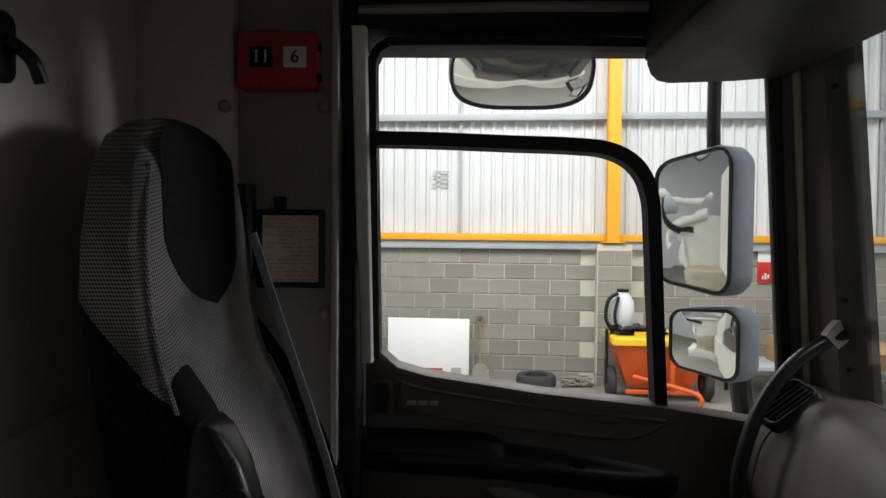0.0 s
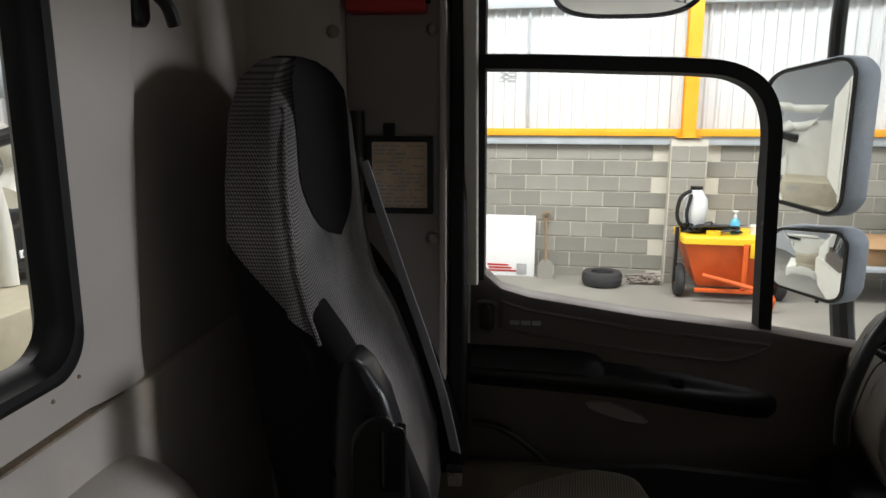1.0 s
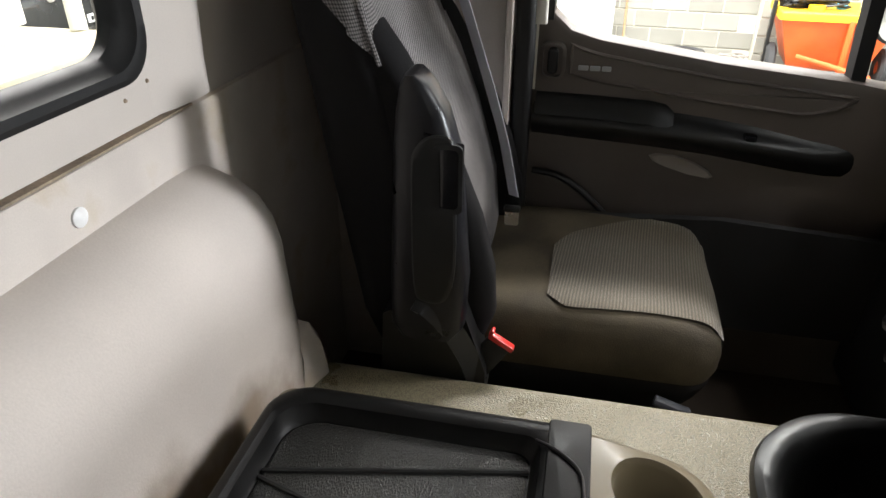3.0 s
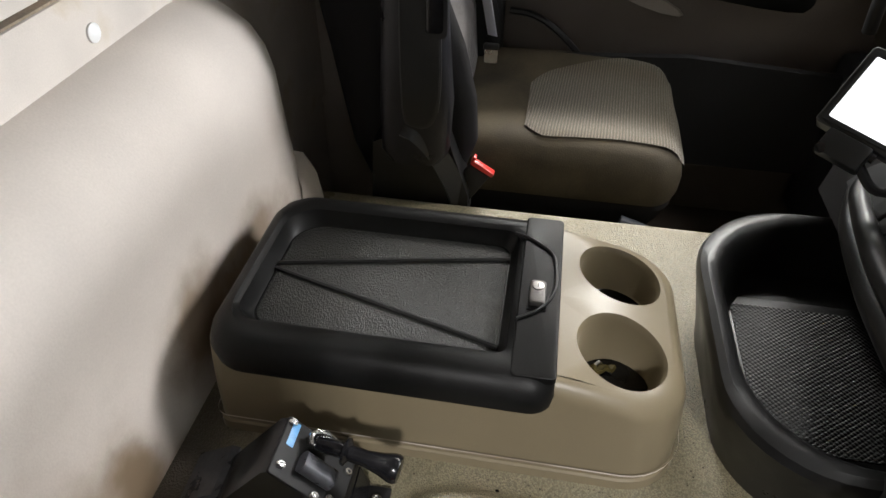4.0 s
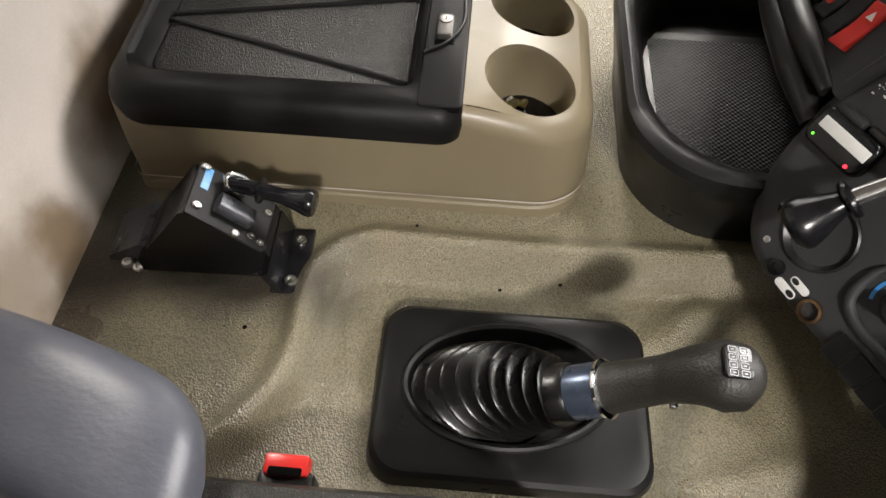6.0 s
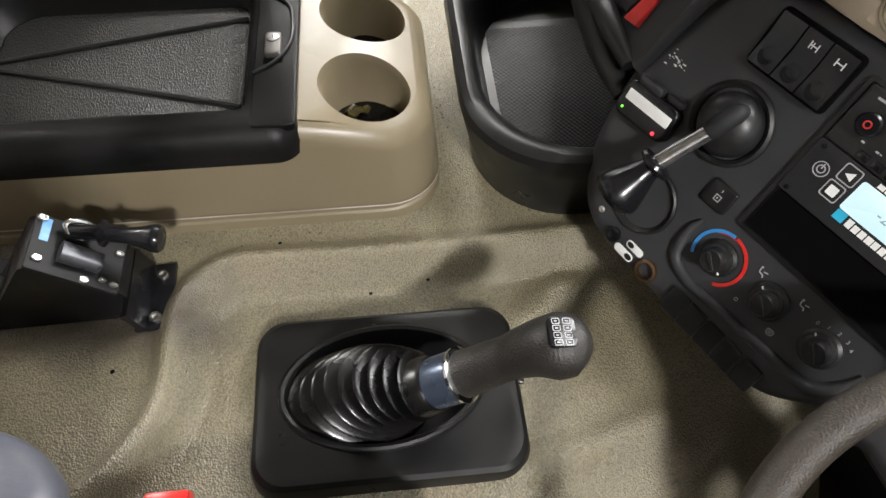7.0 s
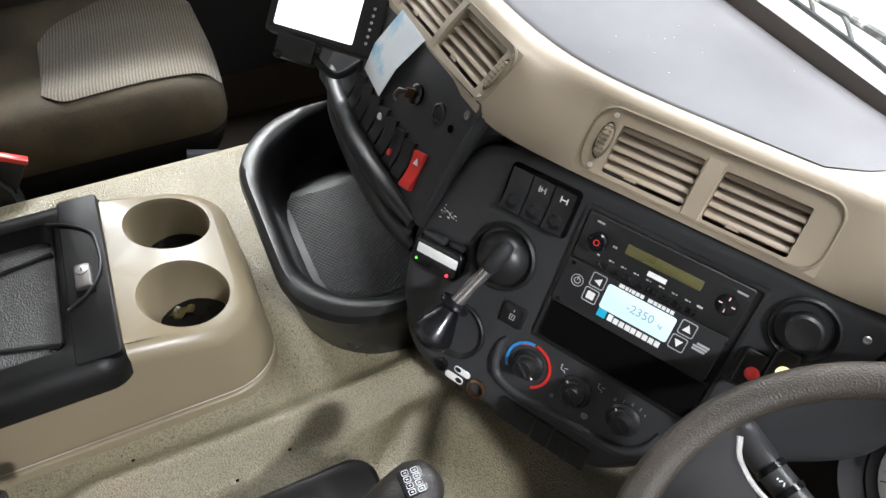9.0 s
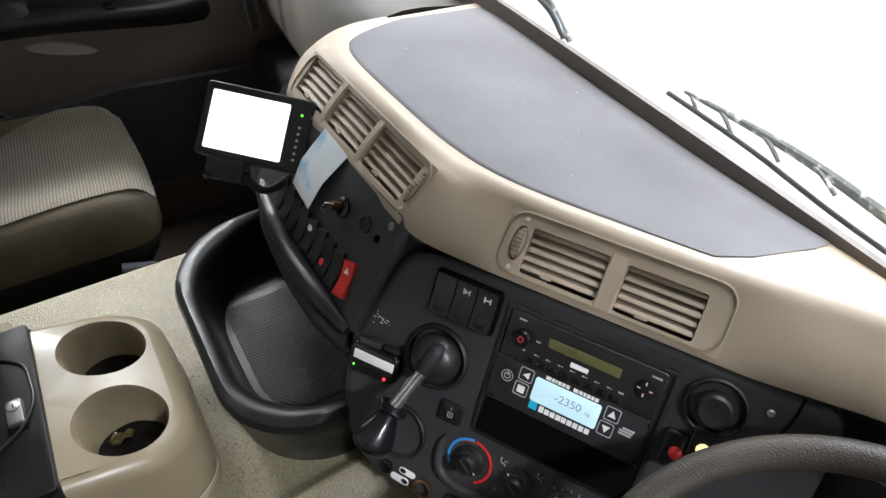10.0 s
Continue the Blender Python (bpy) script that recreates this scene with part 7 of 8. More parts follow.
# left panel with its switch row and lip
PL_OUT = [(-0.256, 0.004), (-0.250, -0.03), (-0.215, -0.09), (-0.185, -0.146), (-0.10, -0.155), (0.03, -0.158), (0.096, -0.160), (0.104, -0.152), (0.106, -0.10), (0.105, -0.03), (0.100, 0.012), (0.05, 0.018), (-0.08, 0.020), (-0.18, 0.015)]
left_line = pv(PL_OUT)
part("left_panel", on(PAL, loft([[(x, y, z) for x, y in left_line] for z in (-0.05, -0.001)] + [[(x * 0.992, y, 0.0) for x, y in left_line]])), grey_panel, dashboard, "charcoal left switch panel")
part("edge_ridge", on(PAL, tube([(0.104, 0.148, -0.010), (0.107, 0.11, -0.003), (0.106, 0.04, -0.003), (0.100, -0.012, -0.008)], 0.0075, 12)), grey_panel, dashboard)
part("lip", on(PAL, tube([(-0.268, 0.012, -0.02), (-0.20, 0.000, 0.004), (-0.08, -0.012, 0.012), (0.03, -0.014, 0.012), (0.095, -0.018, -0.002)], [0.008, 0.013, 0.015, 0.014, 0.008], 16)), black_plastic, dashboard, "rolled black lip")
part("lip", on(PAL, tube([(-0.27, -0.010, -0.03), (-0.18, -0.026, -0.008), (-0.06, -0.036, 0.0), (0.04, -0.040, -0.002), (0.10, -0.050, -0.022)], [0.010, 0.018, 0.020, 0.019, 0.012], 14)), black_plastic, dashboard)


def skew_rocker(cu, cv, half=0.0118):
    """A concave rocker, slanted with the row: across (1, .35), up (-.1, 1)."""
    prof = ((-1.0, 0.0060), (-0.93, 0.0068), (-0.6, 0.0052), (-0.15, 0.0030), (0.1, 0.0026), (0.5, 0.0038), (0.92, 0.0058), (1.0, 0.0050))
    rings = []
    for t, h in prof:
        row = [(-1, -0.003), (1, -0.003), (1, h - 0.0012), (0.88, h), (-0.88, h), (-1, h - 0.0012)]
        rings.append([(cu + s * half - 0.0025 * t, cv + s * half * 0.35 + 0.0262 * t, z) for s, z in row])
    return loft(rings)


def row_at(k):
    """Centre of the k-th place in the switch row."""
    return 0.0510 - 0.0272 * k, 0.0320 + 0.0003 * k * k - 0.0028 * k


hz = part("hazard_switch", on(PAL, skew_rocker(*row_at(0))), red_plastic, dashboard, "red hazard warning switch")
part("hazard_symbol", on(PAL, loft([[(0.0510 + a * s, 0.0440 + b * s, z) for a, b in ((-0.0045, -0.005), (0.005, -0.002), (-0.001, 0.006))] for s, z in ((1.0, 0.0030), (1.0, 0.0046))])), paper, hz)
for k in range(1, 9):
    u0, v0 = row_at(k)
    rk = part("rocker", on(PAL, skew_rocker(u0, v0)), black_plastic, dashboard)
    part("rocker_line", on(PAL, tube([(u0 - 0.0112, v0 + 0.020, 0.0022), (u0 - 0.0102, v0, 0.0008), (u0 - 0.0092, v0 - 0.021, 0.0035)], 0.0008, 6)), grey_print, rk)
    if k in (2, 4):
        part("lens", on(PAL, lathe([(0.0052, 0), (0.0046, 0.002), (0.0005, 0.003)], pose(u0 - 0.003, v0 + (-0.010 if k == 2 else 0.012), 0.0034), 14)), red_plastic if k == 2 else white_paint, rk)
part("ignition", on(PAL, lathe([(0.014, -0.001), (0.014, 0.004), (0.010, 0.006), (0.0005, 0.006)], pose(-0.0140, 0.102, 0), 26)), black_gloss, dashboard)
KEY = PAL @ Matrix.Translation((-0.018, -0.010, 0.0))
keys = thing("ignition_key", KEY @ Vector((0.004, 0.112, 0.006)), "small steel ignition key with a brass ring", "key")
part("blade", on(KEY, block(0.0025, 0.0055, 0.105, 0.119, 0.006, 0.020, 0.0008)), brass, keys)
part("bow", on(KEY, placed(block(-0.0055, 0.0055, -0.001, 0.001, 0.0, 0.015, 0.0008), Matrix.Translation((0.004, 0.112, 0.018)) @ pose(0, 0, 0, 0, 0, 65))), worn_steel, keys)
part("ring", on(KEY, tube([(0.002, 0.108, 0.030), (-0.006, 0.100, 0.026), (-0.012, 0.094, 0.018), (-0.005, 0.098, 0.020), (0.002, 0.108, 0.030)], 0.0013, 8)), brass, keys)
part("tag", on(KEY, block(-0.022, -0.013, 0.089, 0.0925, 0.012, 0.0145, 0.0008)), steel, keys)
part("round_plug", on(PAL, lathe([(0.0125, -0.001), (0.0125, 0.002), (0.010, 0.003), (0.009, 0.001), (0.0005, 0.001)], pose(0.040, 0.111, 0), 24)), black_plastic, dashboard)
part("screw", on(PAL, bolt_head((0.0870, 0.1390, 0.0), (0, 0, 1), 0.0055, 0.003)), worn_steel, dashboard)
part("dot_plug", on(PAL, lathe([(0.005, 0), (0.0045, 0.0015), (0.0005, 0.002)], pose(0.072, 0.110, 0), 16)), black_hole, dashboard)

leaflet = thing("leaflet", PAL @ Vector((-0.06, 0.07, 0)), "pale blue and white leaflet tucked under the vent", "leaflet")
part("sheet", on(PAL, loft([[(-0.1377, 0.065, 0.008), (-0.0785, 0.057, 0.007), (-0.0785, 0.057, 0.0076), (-0.1377, 0.065, 0.0086)], [(-0.1300, 0.108, 0.014), (-0.0660, 0.105, 0.010), (-0.0660, 0.105, 0.0106), (-0.1300, 0.108, 0.0146)], [(-0.1190, 0.1645, 0.004), (-0.0480, 0.1600, 0.002), (-0.0480, 0.1600, 0.0026), (-0.1190, 0.1645, 0.0046)]])), paper_blue, leaflet)

# ---- beige upper dash: a hood swept round the driver ----
HOOD = [(0.672, 0.855, 1.860, -0.25, 0.97), (0.588, 0.830, 1.868, -0.6, 0.8), (0.525, 0.786, 1.874, -0.86, 0.5), (0.489, 0.737, 1.876, -0.97, 0.25), (0.4755, 0.714, 1.876, -1, 0.02), (0.4755, 0.356, 1.876, -1, -0.03),
        (0.487, 0.325, 1.869, -0.975, -0.18), (0.508, 0.294, 1.861, -0.92, -0.36), (0.535, 0.249, 1.857, -0.88, -0.475),
        (0.657, 0.023, 1.857, -0.88, -0.475), (0.676, -0.012, 1.858, -0.88, -0.475), (0.705, -0.06, 1.862, -0.85, -0.52), (0.735, -0.12, 1.870, -0.85, -0.52), (0.765, -0.22, 1.88, -0.95, -0.3), (0.78, -0.40, 1.88, -1, 0), (0.78, -0.62, 1.88, -1, 0)]
FACE = [(0.03, -0.03), (-0.003, -0.006), (0.0, 0.0), (0.0125, 0.0125), (0.0265, 0.0265), (0.0405, 0.0405), (0.0525, 0.0525), (0.0555, 0.0552), (0.059, 0.0575), (0.0625, 0.0592), (0.066, 0.0602), (0.069, 0.0605), (0.072, 0.0602)]


def swell(y):
    """How far the padding stands out: full between and beside the vents, none at them."""
    if y > 0.714:
        return min(1.0, (y - 0.714) / 0.06)
    if 0.249 < y < 0.356:
        return math.sin(math.pi * (0.356 - y) / 0.107) ** 0.7
    return min(1.0, (0.023 - y) / 0.07) if y < 0.023 else 0.0


def hood_point(st, a, dz):
    x, y, z, ox, oy = st
    a -= 0.011 * swell(y) * math.sin(math.pi * min(1.0, max(0.0, (dz + 0.006) / 0.066)))
    L = math.hypot(ox, oy)
    return Vector((x - ox / L * a, y - oy / L * a, z + dz))


FINE, OPEN = [], set()
for i in range(len(HOOD) - 1):
    quad = [HOOD[max(i - 1, 0)], HOOD[i], HOOD[i + 1], HOOD[min(i + 2, len(HOOD) - 1)]]
    if i - 1 in (4, 8):
        quad[0] = tuple(2 * b - c for b, c in zip(quad[1], quad[2]))
    if i + 1 in (4, 8):
        quad[3] = tuple(2 * c - b for b, c in zip(quad[1], quad[2]))
    if i in (4, 8):
        OPEN.add(len(FINE))
        FINE.append(HOOD[i])
        continue
    for k in range(5):
        t = k / 5
        FINE.append(tuple(0.5 * (2 * b + (c - a) * t + (2 * a - 5 * b + 4 * c - d) * t * t + (3 * b - a - 3 * c + d) * t ** 3) for a, b, c, d in zip(*quad)))
FINE.append(HOOD[-1])
HOOD = FINE
ROWS, GAP = [], set()
for i in range(len(HOOD) - 1):
    n = 12 if i in OPEN else 1
    for k in range(n):
        if i in OPEN:
            GAP.add(len(ROWS))
        ROWS.append(tuple(a * (1 - k / n) + b * k / n for a, b in zip(HOOD[i], HOOD[i + 1])))
ROWS.append(HOOD[-1])


def eased(points, width):
    """The points, averaged along their line over a width in metres."""
    p = np.array([tuple(q) for q in points])
    s = np.concatenate([[0], np.cumsum(np.linalg.norm(np.diff(p, axis=0), axis=1))])
    ds = np.gradient(s)
    out = []
    for k in range(len(p)):
        reach = min(width, 0.5 * min(s[k] - s[0], s[-1] - s[k]) + 1e-4)
        w = ds * np.exp(-((s - s[k]) / reach) ** 2)
        out.append(Vector((w[:, None] * p).sum(axis=0) / w.sum()))
    return out


# the rolled top eases round the bend, more the farther it lies from the vents
columns = []
for k, (a, dz) in enumerate(FACE):
    raw = [hood_point(st, a, dz) for st in ROWS]
    soft = max(0.0, (k - 6) / (len(FACE) - 7))
    columns.append([p.lerp(q, soft ** 0.5) for p, q in zip(raw, eased(raw, 0.085))] if soft else raw)
bm = bmesh.new()
rings = [[bm.verts.new(col[i]) for col in columns] for i in range(len(ROWS))]
for i in range(len(ROWS) - 1):
    for k in range(len(FACE) - 1):
        if k in (2, 3, 4, 5) and i in GAP:
            continue
        bm.faces.new((rings[i][k], rings[i + 1][k], rings[i + 1][k + 1], rings[i][k + 1]))
part("hood", bm, beige_dash, dashboard, "beige padded dash hood", sharp=50)


# top deck from the hood to the windscreen, and the grey mat laid on it
def deck(i, t, lift=0.0):
    p = columns[-1][i]
    return p.lerp(Vector((0.868, p.y, float(np.interp(p.y, [0.0, 0.126, 0.24, 0.44, 0.69], [1.892, 1.892, 1.893, 1.900, 1.912])))), t) + Vector((0, 0, lift))


bm = bmesh.new()
grid = [[bm.verts.new(deck(i, q)) for q in (0.0, 0.25, 0.5, 0.75, 1.0)] for i in range(len(ROWS))]
for i in range(len(grid) - 1):
    for k in range(4):
        bm.faces.new((grid[i][k], grid[i + 1][k], grid[i + 1][k + 1], grid[i][k + 1]))
part("top_deck", bm, beige_dash, dashboard, sharp=50)
bm = bmesh.new()
grid = []
for i in range(len(ROWS)):
    y = columns[-1][i].y
    if not 0.054 < y < 0.765:
        continue
    e = 0.0
    if y > 0.69:
        e = 0.35 * ((y - 0.69) / 0.075) ** 2
    if y < 0.095:
        e = 0.9 * ((0.095 - y) / 0.041) ** 2.0
    e = 0.03 + min(e, 0.88)
    grid.append([bm.verts.new(deck(i, e + (0.985 - e) * q, 0.0016 if 0 < q else -0.001)) for q in (0.0, 0.01, 0.03, 0.33, 0.66, 1.0)])
for i in range(len(grid) - 1):
    for k in range(5):
        bm.faces.new((grid[i][k], grid[i + 1][k], grid[i + 1][k + 1], grid[i][k + 1]))
dash_mat = part("dash_mat", bm, grey_mat, dashboard, "worn grey anti-slip mat", sharp=60)
specks = bmesh.new()
random.seed(12)
for k in range(26):
    row = random.randrange(12, len(ROWS) - 40)
    c = deck(row, random.uniform(0.15, 0.9), 0.0019)
    if not 0.08 < c.y < 0.66:
        continue
    r = random.choice((0.0004, 0.0005, 0.0009))
    loft([[c + Vector((r * s * random.uniform(0.6, 1.6) * math.cos(a), r * s * random.uniform(0.6, 1.6) * math.sin(a), h)) for a in (2 * math.pi * q / 7 for q in range(7))] for s, h in ((1.0, 0.0), (0.8, 0.0006))], bm=specks)
tagged(part("dust_specks", specks, grey_print, dashboard, "pale dust specks on the mat"), kind="stuff")


def vent_unit(m, x0, x1, y0, y1, grilles, slats, wheel_at, studs):
    """An air vent: frame with windows, slats, a thumb wheel. Local x along, y up the face, z out."""
    m = m @ Matrix.Translation((0, 0, -0.0022))
    unit = part("vent", on(m, plate(rrect(x0, x1, y0 - 0.002, y1 + 0.001, 0.001, 1), [rrect(a, b, c, d, 0.003, 3) for a, b, c, d in grilles] + ([oval(*wheel_at, 20)] if wheel_at else []), 0.0025)), beige_dash, dashboard, "beige air vent", sharp=30)
    rim_o, rim_i = rrect(x0, x1, y0 - 0.002, y1 + 0.002, 0.022), rrect(x0 + 0.002, x1 - 0.002, y0, y1, 0.02)
    part("rim", on(m, loft([[(x, y, 0.0022) for x, y in rim_o], [(x, y, 0.0036) for x, y in rim_o], [(x, y, 0.0042) for x, y in rim_i], [(x, y, 0.0022) for x, y in rim_i]], False, False)), beige_dash, unit)
    part("groove", on(m, loft([[(x, y, z) for x, y in rrect(x0 + d, x1 - d, y0 - 0.002 + d, y1 + 0.002 - d, r)] for d, r, z in ((0.0016, 0.022, 0.0030), (0.0016, 0.022, 0.0044), (0.0026, 0.021, 0.0044), (0.0026, 0.021, 0.0030))], False, False)), beige_plastic, unit)
    part("duct", on(m, block(x0 + 0.003, x1 - 0.003, y0 + 0.003, y1 - 0.003, -0.032, -0.026)), duct_brown, unit)
    for a, b, c, d in grilles:
        part("reveal", on(m, loft([[(x, y, z) for x, y in rrect(a, b, c, d, 0.003, 3)] for z in (0.0025, -0.026)], False, False)), beige_dash, unit)
        for k in range(slats):
            yk = c + (d - c) * (k + 0.18) / slats + 0.003
            louvre = [(0.0, 0.0), (0.0024, 0.0022), (0.0030, 0.0060), (0.0026, 0.0165), (-0.0026, 0.0165), (-0.0032, 0.0060), (-0.0024, 0.0018)]
            bm = loft([[(x, h * f, -q) for h, q in louvre] for x, f in ((a + 0.0004, 0.8), (a + 0.002, 1.0), (b - 0.002, 1.0), (b - 0.0004, 0.8))])
            part("slat", on(m, placed(bm, Matrix.Translation((0, yk, -0.0015)) @ pose(0, 0, 0, 40, 0, 0))), beige_dash, unit, sharp=55)
        mid = a + (b - a) * 0.36
        part("vane_tab", on(m, loft([[(mid - w, c + h, z), (mid + w, c + h, z), (mid + w * 0.7, c + h + 0.004, z), (mid - w * 0.7, c + h + 0.004, z)] for w, h, z in ((0.003, 0.006, -0.016), (0.0045, 0.0035, -0.004), (0.0075, 0.0025, 0.0005))])), beige_dash, unit)
    for (a, b, c, d), (a2, b2, c2, d2) in zip(grilles, grilles[1:]):
        xm, w = (b + a2) / 2, (a2 - b) / 2
        part("vent_bar", on(m, loft([[(xm - w, y, 0.001), (xm + w, y, 0.001), (xm + w * 0.8, y, z), (xm - w * 0.8, y, z)] for y, z in ((c - 0.006, 0.0032), (c + 0.006, 0.0052), ((c + d) / 2, 0.0066), (d - 0.006, 0.0052), (d + 0.004, 0.0032))])), beige_dash, unit)
    if wheel_at:
        cx, cy, rx, ry = wheel_at[0], wheel_at[1], wheel_at[2], wheel_at[3]
        wh = part("thumb_wheel", on(m, loft([[(x, y, z) for x, y in oval(cx, cy, rx * s, ry * s, 20)] for s, z in ((0.92, -0.01), (0.92, 0.001), (0.8, 0.0055), (0.4, 0.0075))])), beige_dash, unit)
        bm = bmesh.new()
        for k in range(7):
            yy = cy - ry * 0.7 + ry * 1.4 * k / 6
            block(cx - rx * 0.55, cx + rx * 0.55, yy - 0.0011, yy + 0.0011, 0.004, 0.0090 - 0.003 * abs(k - 3) / 3, bm=bm)
        part("wheel_rib", on(m, bm), beige_plastic, wh)
    for sx, sy in studs:
        part("stud", on(m, lathe([(0.0030, 0), (0.0026, 0.001), (0.0005, 0.0014)], pose(sx, sy, 0.0025), 12)), beige_wall, unit)
    return unit


# both vents lie in the sloping face of the hood
PVR = Matrix((U, Vector((0.88, 0.475, 1.0)).normalized(), U.cross(Vector((0.88, 0.475, 1.0)).normalized()))).transposed().to_4x4()
PVR.translation = (0.535, 0.249, 1.857)
vent_unit(PVR, 0.0, 0.2568, 0.001, 0.0735, [(0.031, 0.121, 0.0065, 0.0595), (0.1425, 0.2280, 0.0050, 0.0575)], 5, (0.0195, 0.037, 0.0085, 0.021), [(0.0200, 0.0655), (0.0180, 0.0075)])
PVL = Matrix((Vector((0, -1, 0)), Vector((1, 0, 1)).normalized(), Vector((-1, 0, 1)).normalized())).transposed().to_4x4()
PVL.translation = (0.4755, 0.702, 1.876)
vent_unit(PVL, -0.012, 0.346, 0.001, 0.0735, [(0.000, 0.095, 0.012, 0.069), (0.109, 0.208, 0.011, 0.068), (0.221, 0.3225, 0.010, 0.067)], 5, (0.3335, 0.039, 0.0075, 0.022), [(0.3345, 0.0675), (0.3360, 0.0095)])

# passenger side of the dash: beige shoulder that runs to the door, coloured dark for its shade
loops = []
for y, dx, dz in ((0.825, 0.06, -0.01), (0.90, 0.052, 0.0), (1.1, 0.082, 0.022), (1.3, 0.102, 0.035), (1.42, 0.106, 0.038), (1.47, 0.106, 0.038)):
    loops.append([(0.90, y, 1.90 + dz), (0.76 + dx * 0.4, y, 1.917 + dz), (0.68 + dx, y, 1.919 + dz), (0.648 + dx, y, 1.915 + dz), (0.625 + dx, y, 1.900 + dz), (0.606 + dx, y, 1.872 + dz), (0.592 + dx, y, 1.84 + dz), (0.572 + dx, y, 1.79 + dz), (0.562 + dx, y, 1.74 + dz), (0.566 + dx, y, 1.68 + dz), (0.60 + dx, y, 1.60 + dz), (0.90, y, 1.60 + dz)])
part("passenger_shoulder", loft(loops), shaded_dash, dashboard, "passenger side dash moulding, its shade put into a dark colour", sharp=50)
SV = axis((0.712, 1.345, 1.939), (-0.55, -0.25, 0.80), (0, 1, 0)) @ pose(0, 0, 0, 0, 0, 4)
sv = part("shoulder_vent", on(SV, loft([[(x, y, z) for x, y in rrect(-0.056 * s, 0.056 * s, -0.036 * s, 0.036 * s, 0.014)] for s, z in ((1.03, -0.02), (1.03, 0.003), (0.99, 0.006), (0.93, 0.005), (0.90, -0.006))])), black_matt, dashboard, "dark side window vent")
for k in range(5):
    part("slat", on(SV, placed(block(-0.047, 0.047, -0.0015, 0.0015, -0.006, 0.006, 0.001), Matrix.Translation((0, -0.024 + 0.012 * k, 0.001)) @ pose(0, 0, 0, 30, 0, 0))), black_plastic, sv)
part("seam", tube([(0.697, 1.33, 1.905), (0.672, 1.345, 1.86), (0.657, 1.35, 1.80), (0.650, 1.35, 1.76)], 0.0018, 6), black_matt, dashboard)
part("screw", lathe([(0.006, 0.0), (0.0055, 0.002), (0.0005, 0.0025)], axis((0.689, 1.40, 1.897), (-0.85, -0.2, 0.4)), 12), black_matt, dashboard)
part("passenger_under", block(0.64, 0.86, 0.80, 1.47, 1.2, 1.62, 0.02), black_matt, dashboard)

grab = thing("grab_handle", (0.66, 1.30, 1.95), "black curved grab handle on the passenger dash", "handle")
part("bar", tube([(0.835, 1.365, 2.070), (0.79, 1.355, 2.055), (0.72, 1.33, 2.018), (0.655, 1.31, 1.95), (0.622, 1.30, 1.88), (0.605, 1.30, 1.80), (0.612, 1.31, 1.72)], 0.0138, 14), black_plastic, grab)
part("bracket", loft([[Vector((0.806, 1.345, 2.062)) + Vector((0.060, 0.03, 0.042)) * t + Vector((u * w, 0.0, -u * w * 1.1)) + Vector((0, v, 0)) for u, v in ((-1, 0.0), (1, 0.0), (1, 0.02), (-1, 0.02))] for t, w in ((-0.1, 0.012), (0.2, 0.014), (0.8, 0.014), (1.0, 0.010))]), beige_wall, grab, "pale tapered bracket")

# instrument cluster behind the wheel
part("cluster_shroud", loft([[(x, y, z) for x, y in rrect(0.715, 0.80, -0.50, -0.03, 0.03)] for z in (1.55, 1.76, 1.81)]), black_matt, dashboard)
for yc in (-0.172, -0.36):
    gm = axis((0.700, yc, 1.735), (-0.84, 0.06, 0.5), (0, 1, 0)) @ pose(0, 0, 0, 0, 0, -90)
    dial = part("dial", lathe([(0.098, -0.03), (0.097, 0.006), (0.093, 0.009), (0.087, 0.004), (0.075, -0.008), (0.073, -0.006), (0.069, -0.010), (0.066, -0.014), (0.0005, -0.0145)], gm, 44), black_matt, dashboard, "round instrument dial")
    part("scale_band", placed(loft([[(r * math.cos(a), r * math.sin(a), z) for a in (2 * math.pi * k / 40 for k in range(40))] for r, z in ((0.0645, -0.0139), (0.0645, -0.0134), (0.053, -0.0134), (0.053, -0.0139))], False, False), gm), white_paint, dial, "white scale band")
    bm = bmesh.new()
    for k in range(27):
        joined(bm, placed(block(0.054, 0.0585 if k % 3 else 0.0625, -0.0005, 0.0005, -0.0134, -0.0130), gm.copy() @ pose(0, 0, 0, 0, 0, 225 - 10 * k)))
    part("scale_mark", bm, black_plastic, dial)
    for k, num in enumerate(("0", "20", "40", "60", "80", "100", "120")):
        a = radians(228 - 42 * k)
        writing("numeral", num, 0.012, gm @ Matrix.Translation((0.043 * math.cos(a), 0.043 * math.sin(a), -0.0135)), white_paint, dial, 0.0002)
    part("needle", placed(block(-0.006, 0.040, -0.001, 0.001, -0.012, -0.011), gm @ pose(0, 0, 0, 0, 0, 216)), red_plastic, dial)
part("warning_lamp", lathe([(0.007, 0), (0.006, 0.002), (0.0005, 0.003)], axis((0.690, -0.165, 1.752), (-0.84, 0.06, 0.5)), 14), lamp_red, dashboard, "lit red warning lamp")

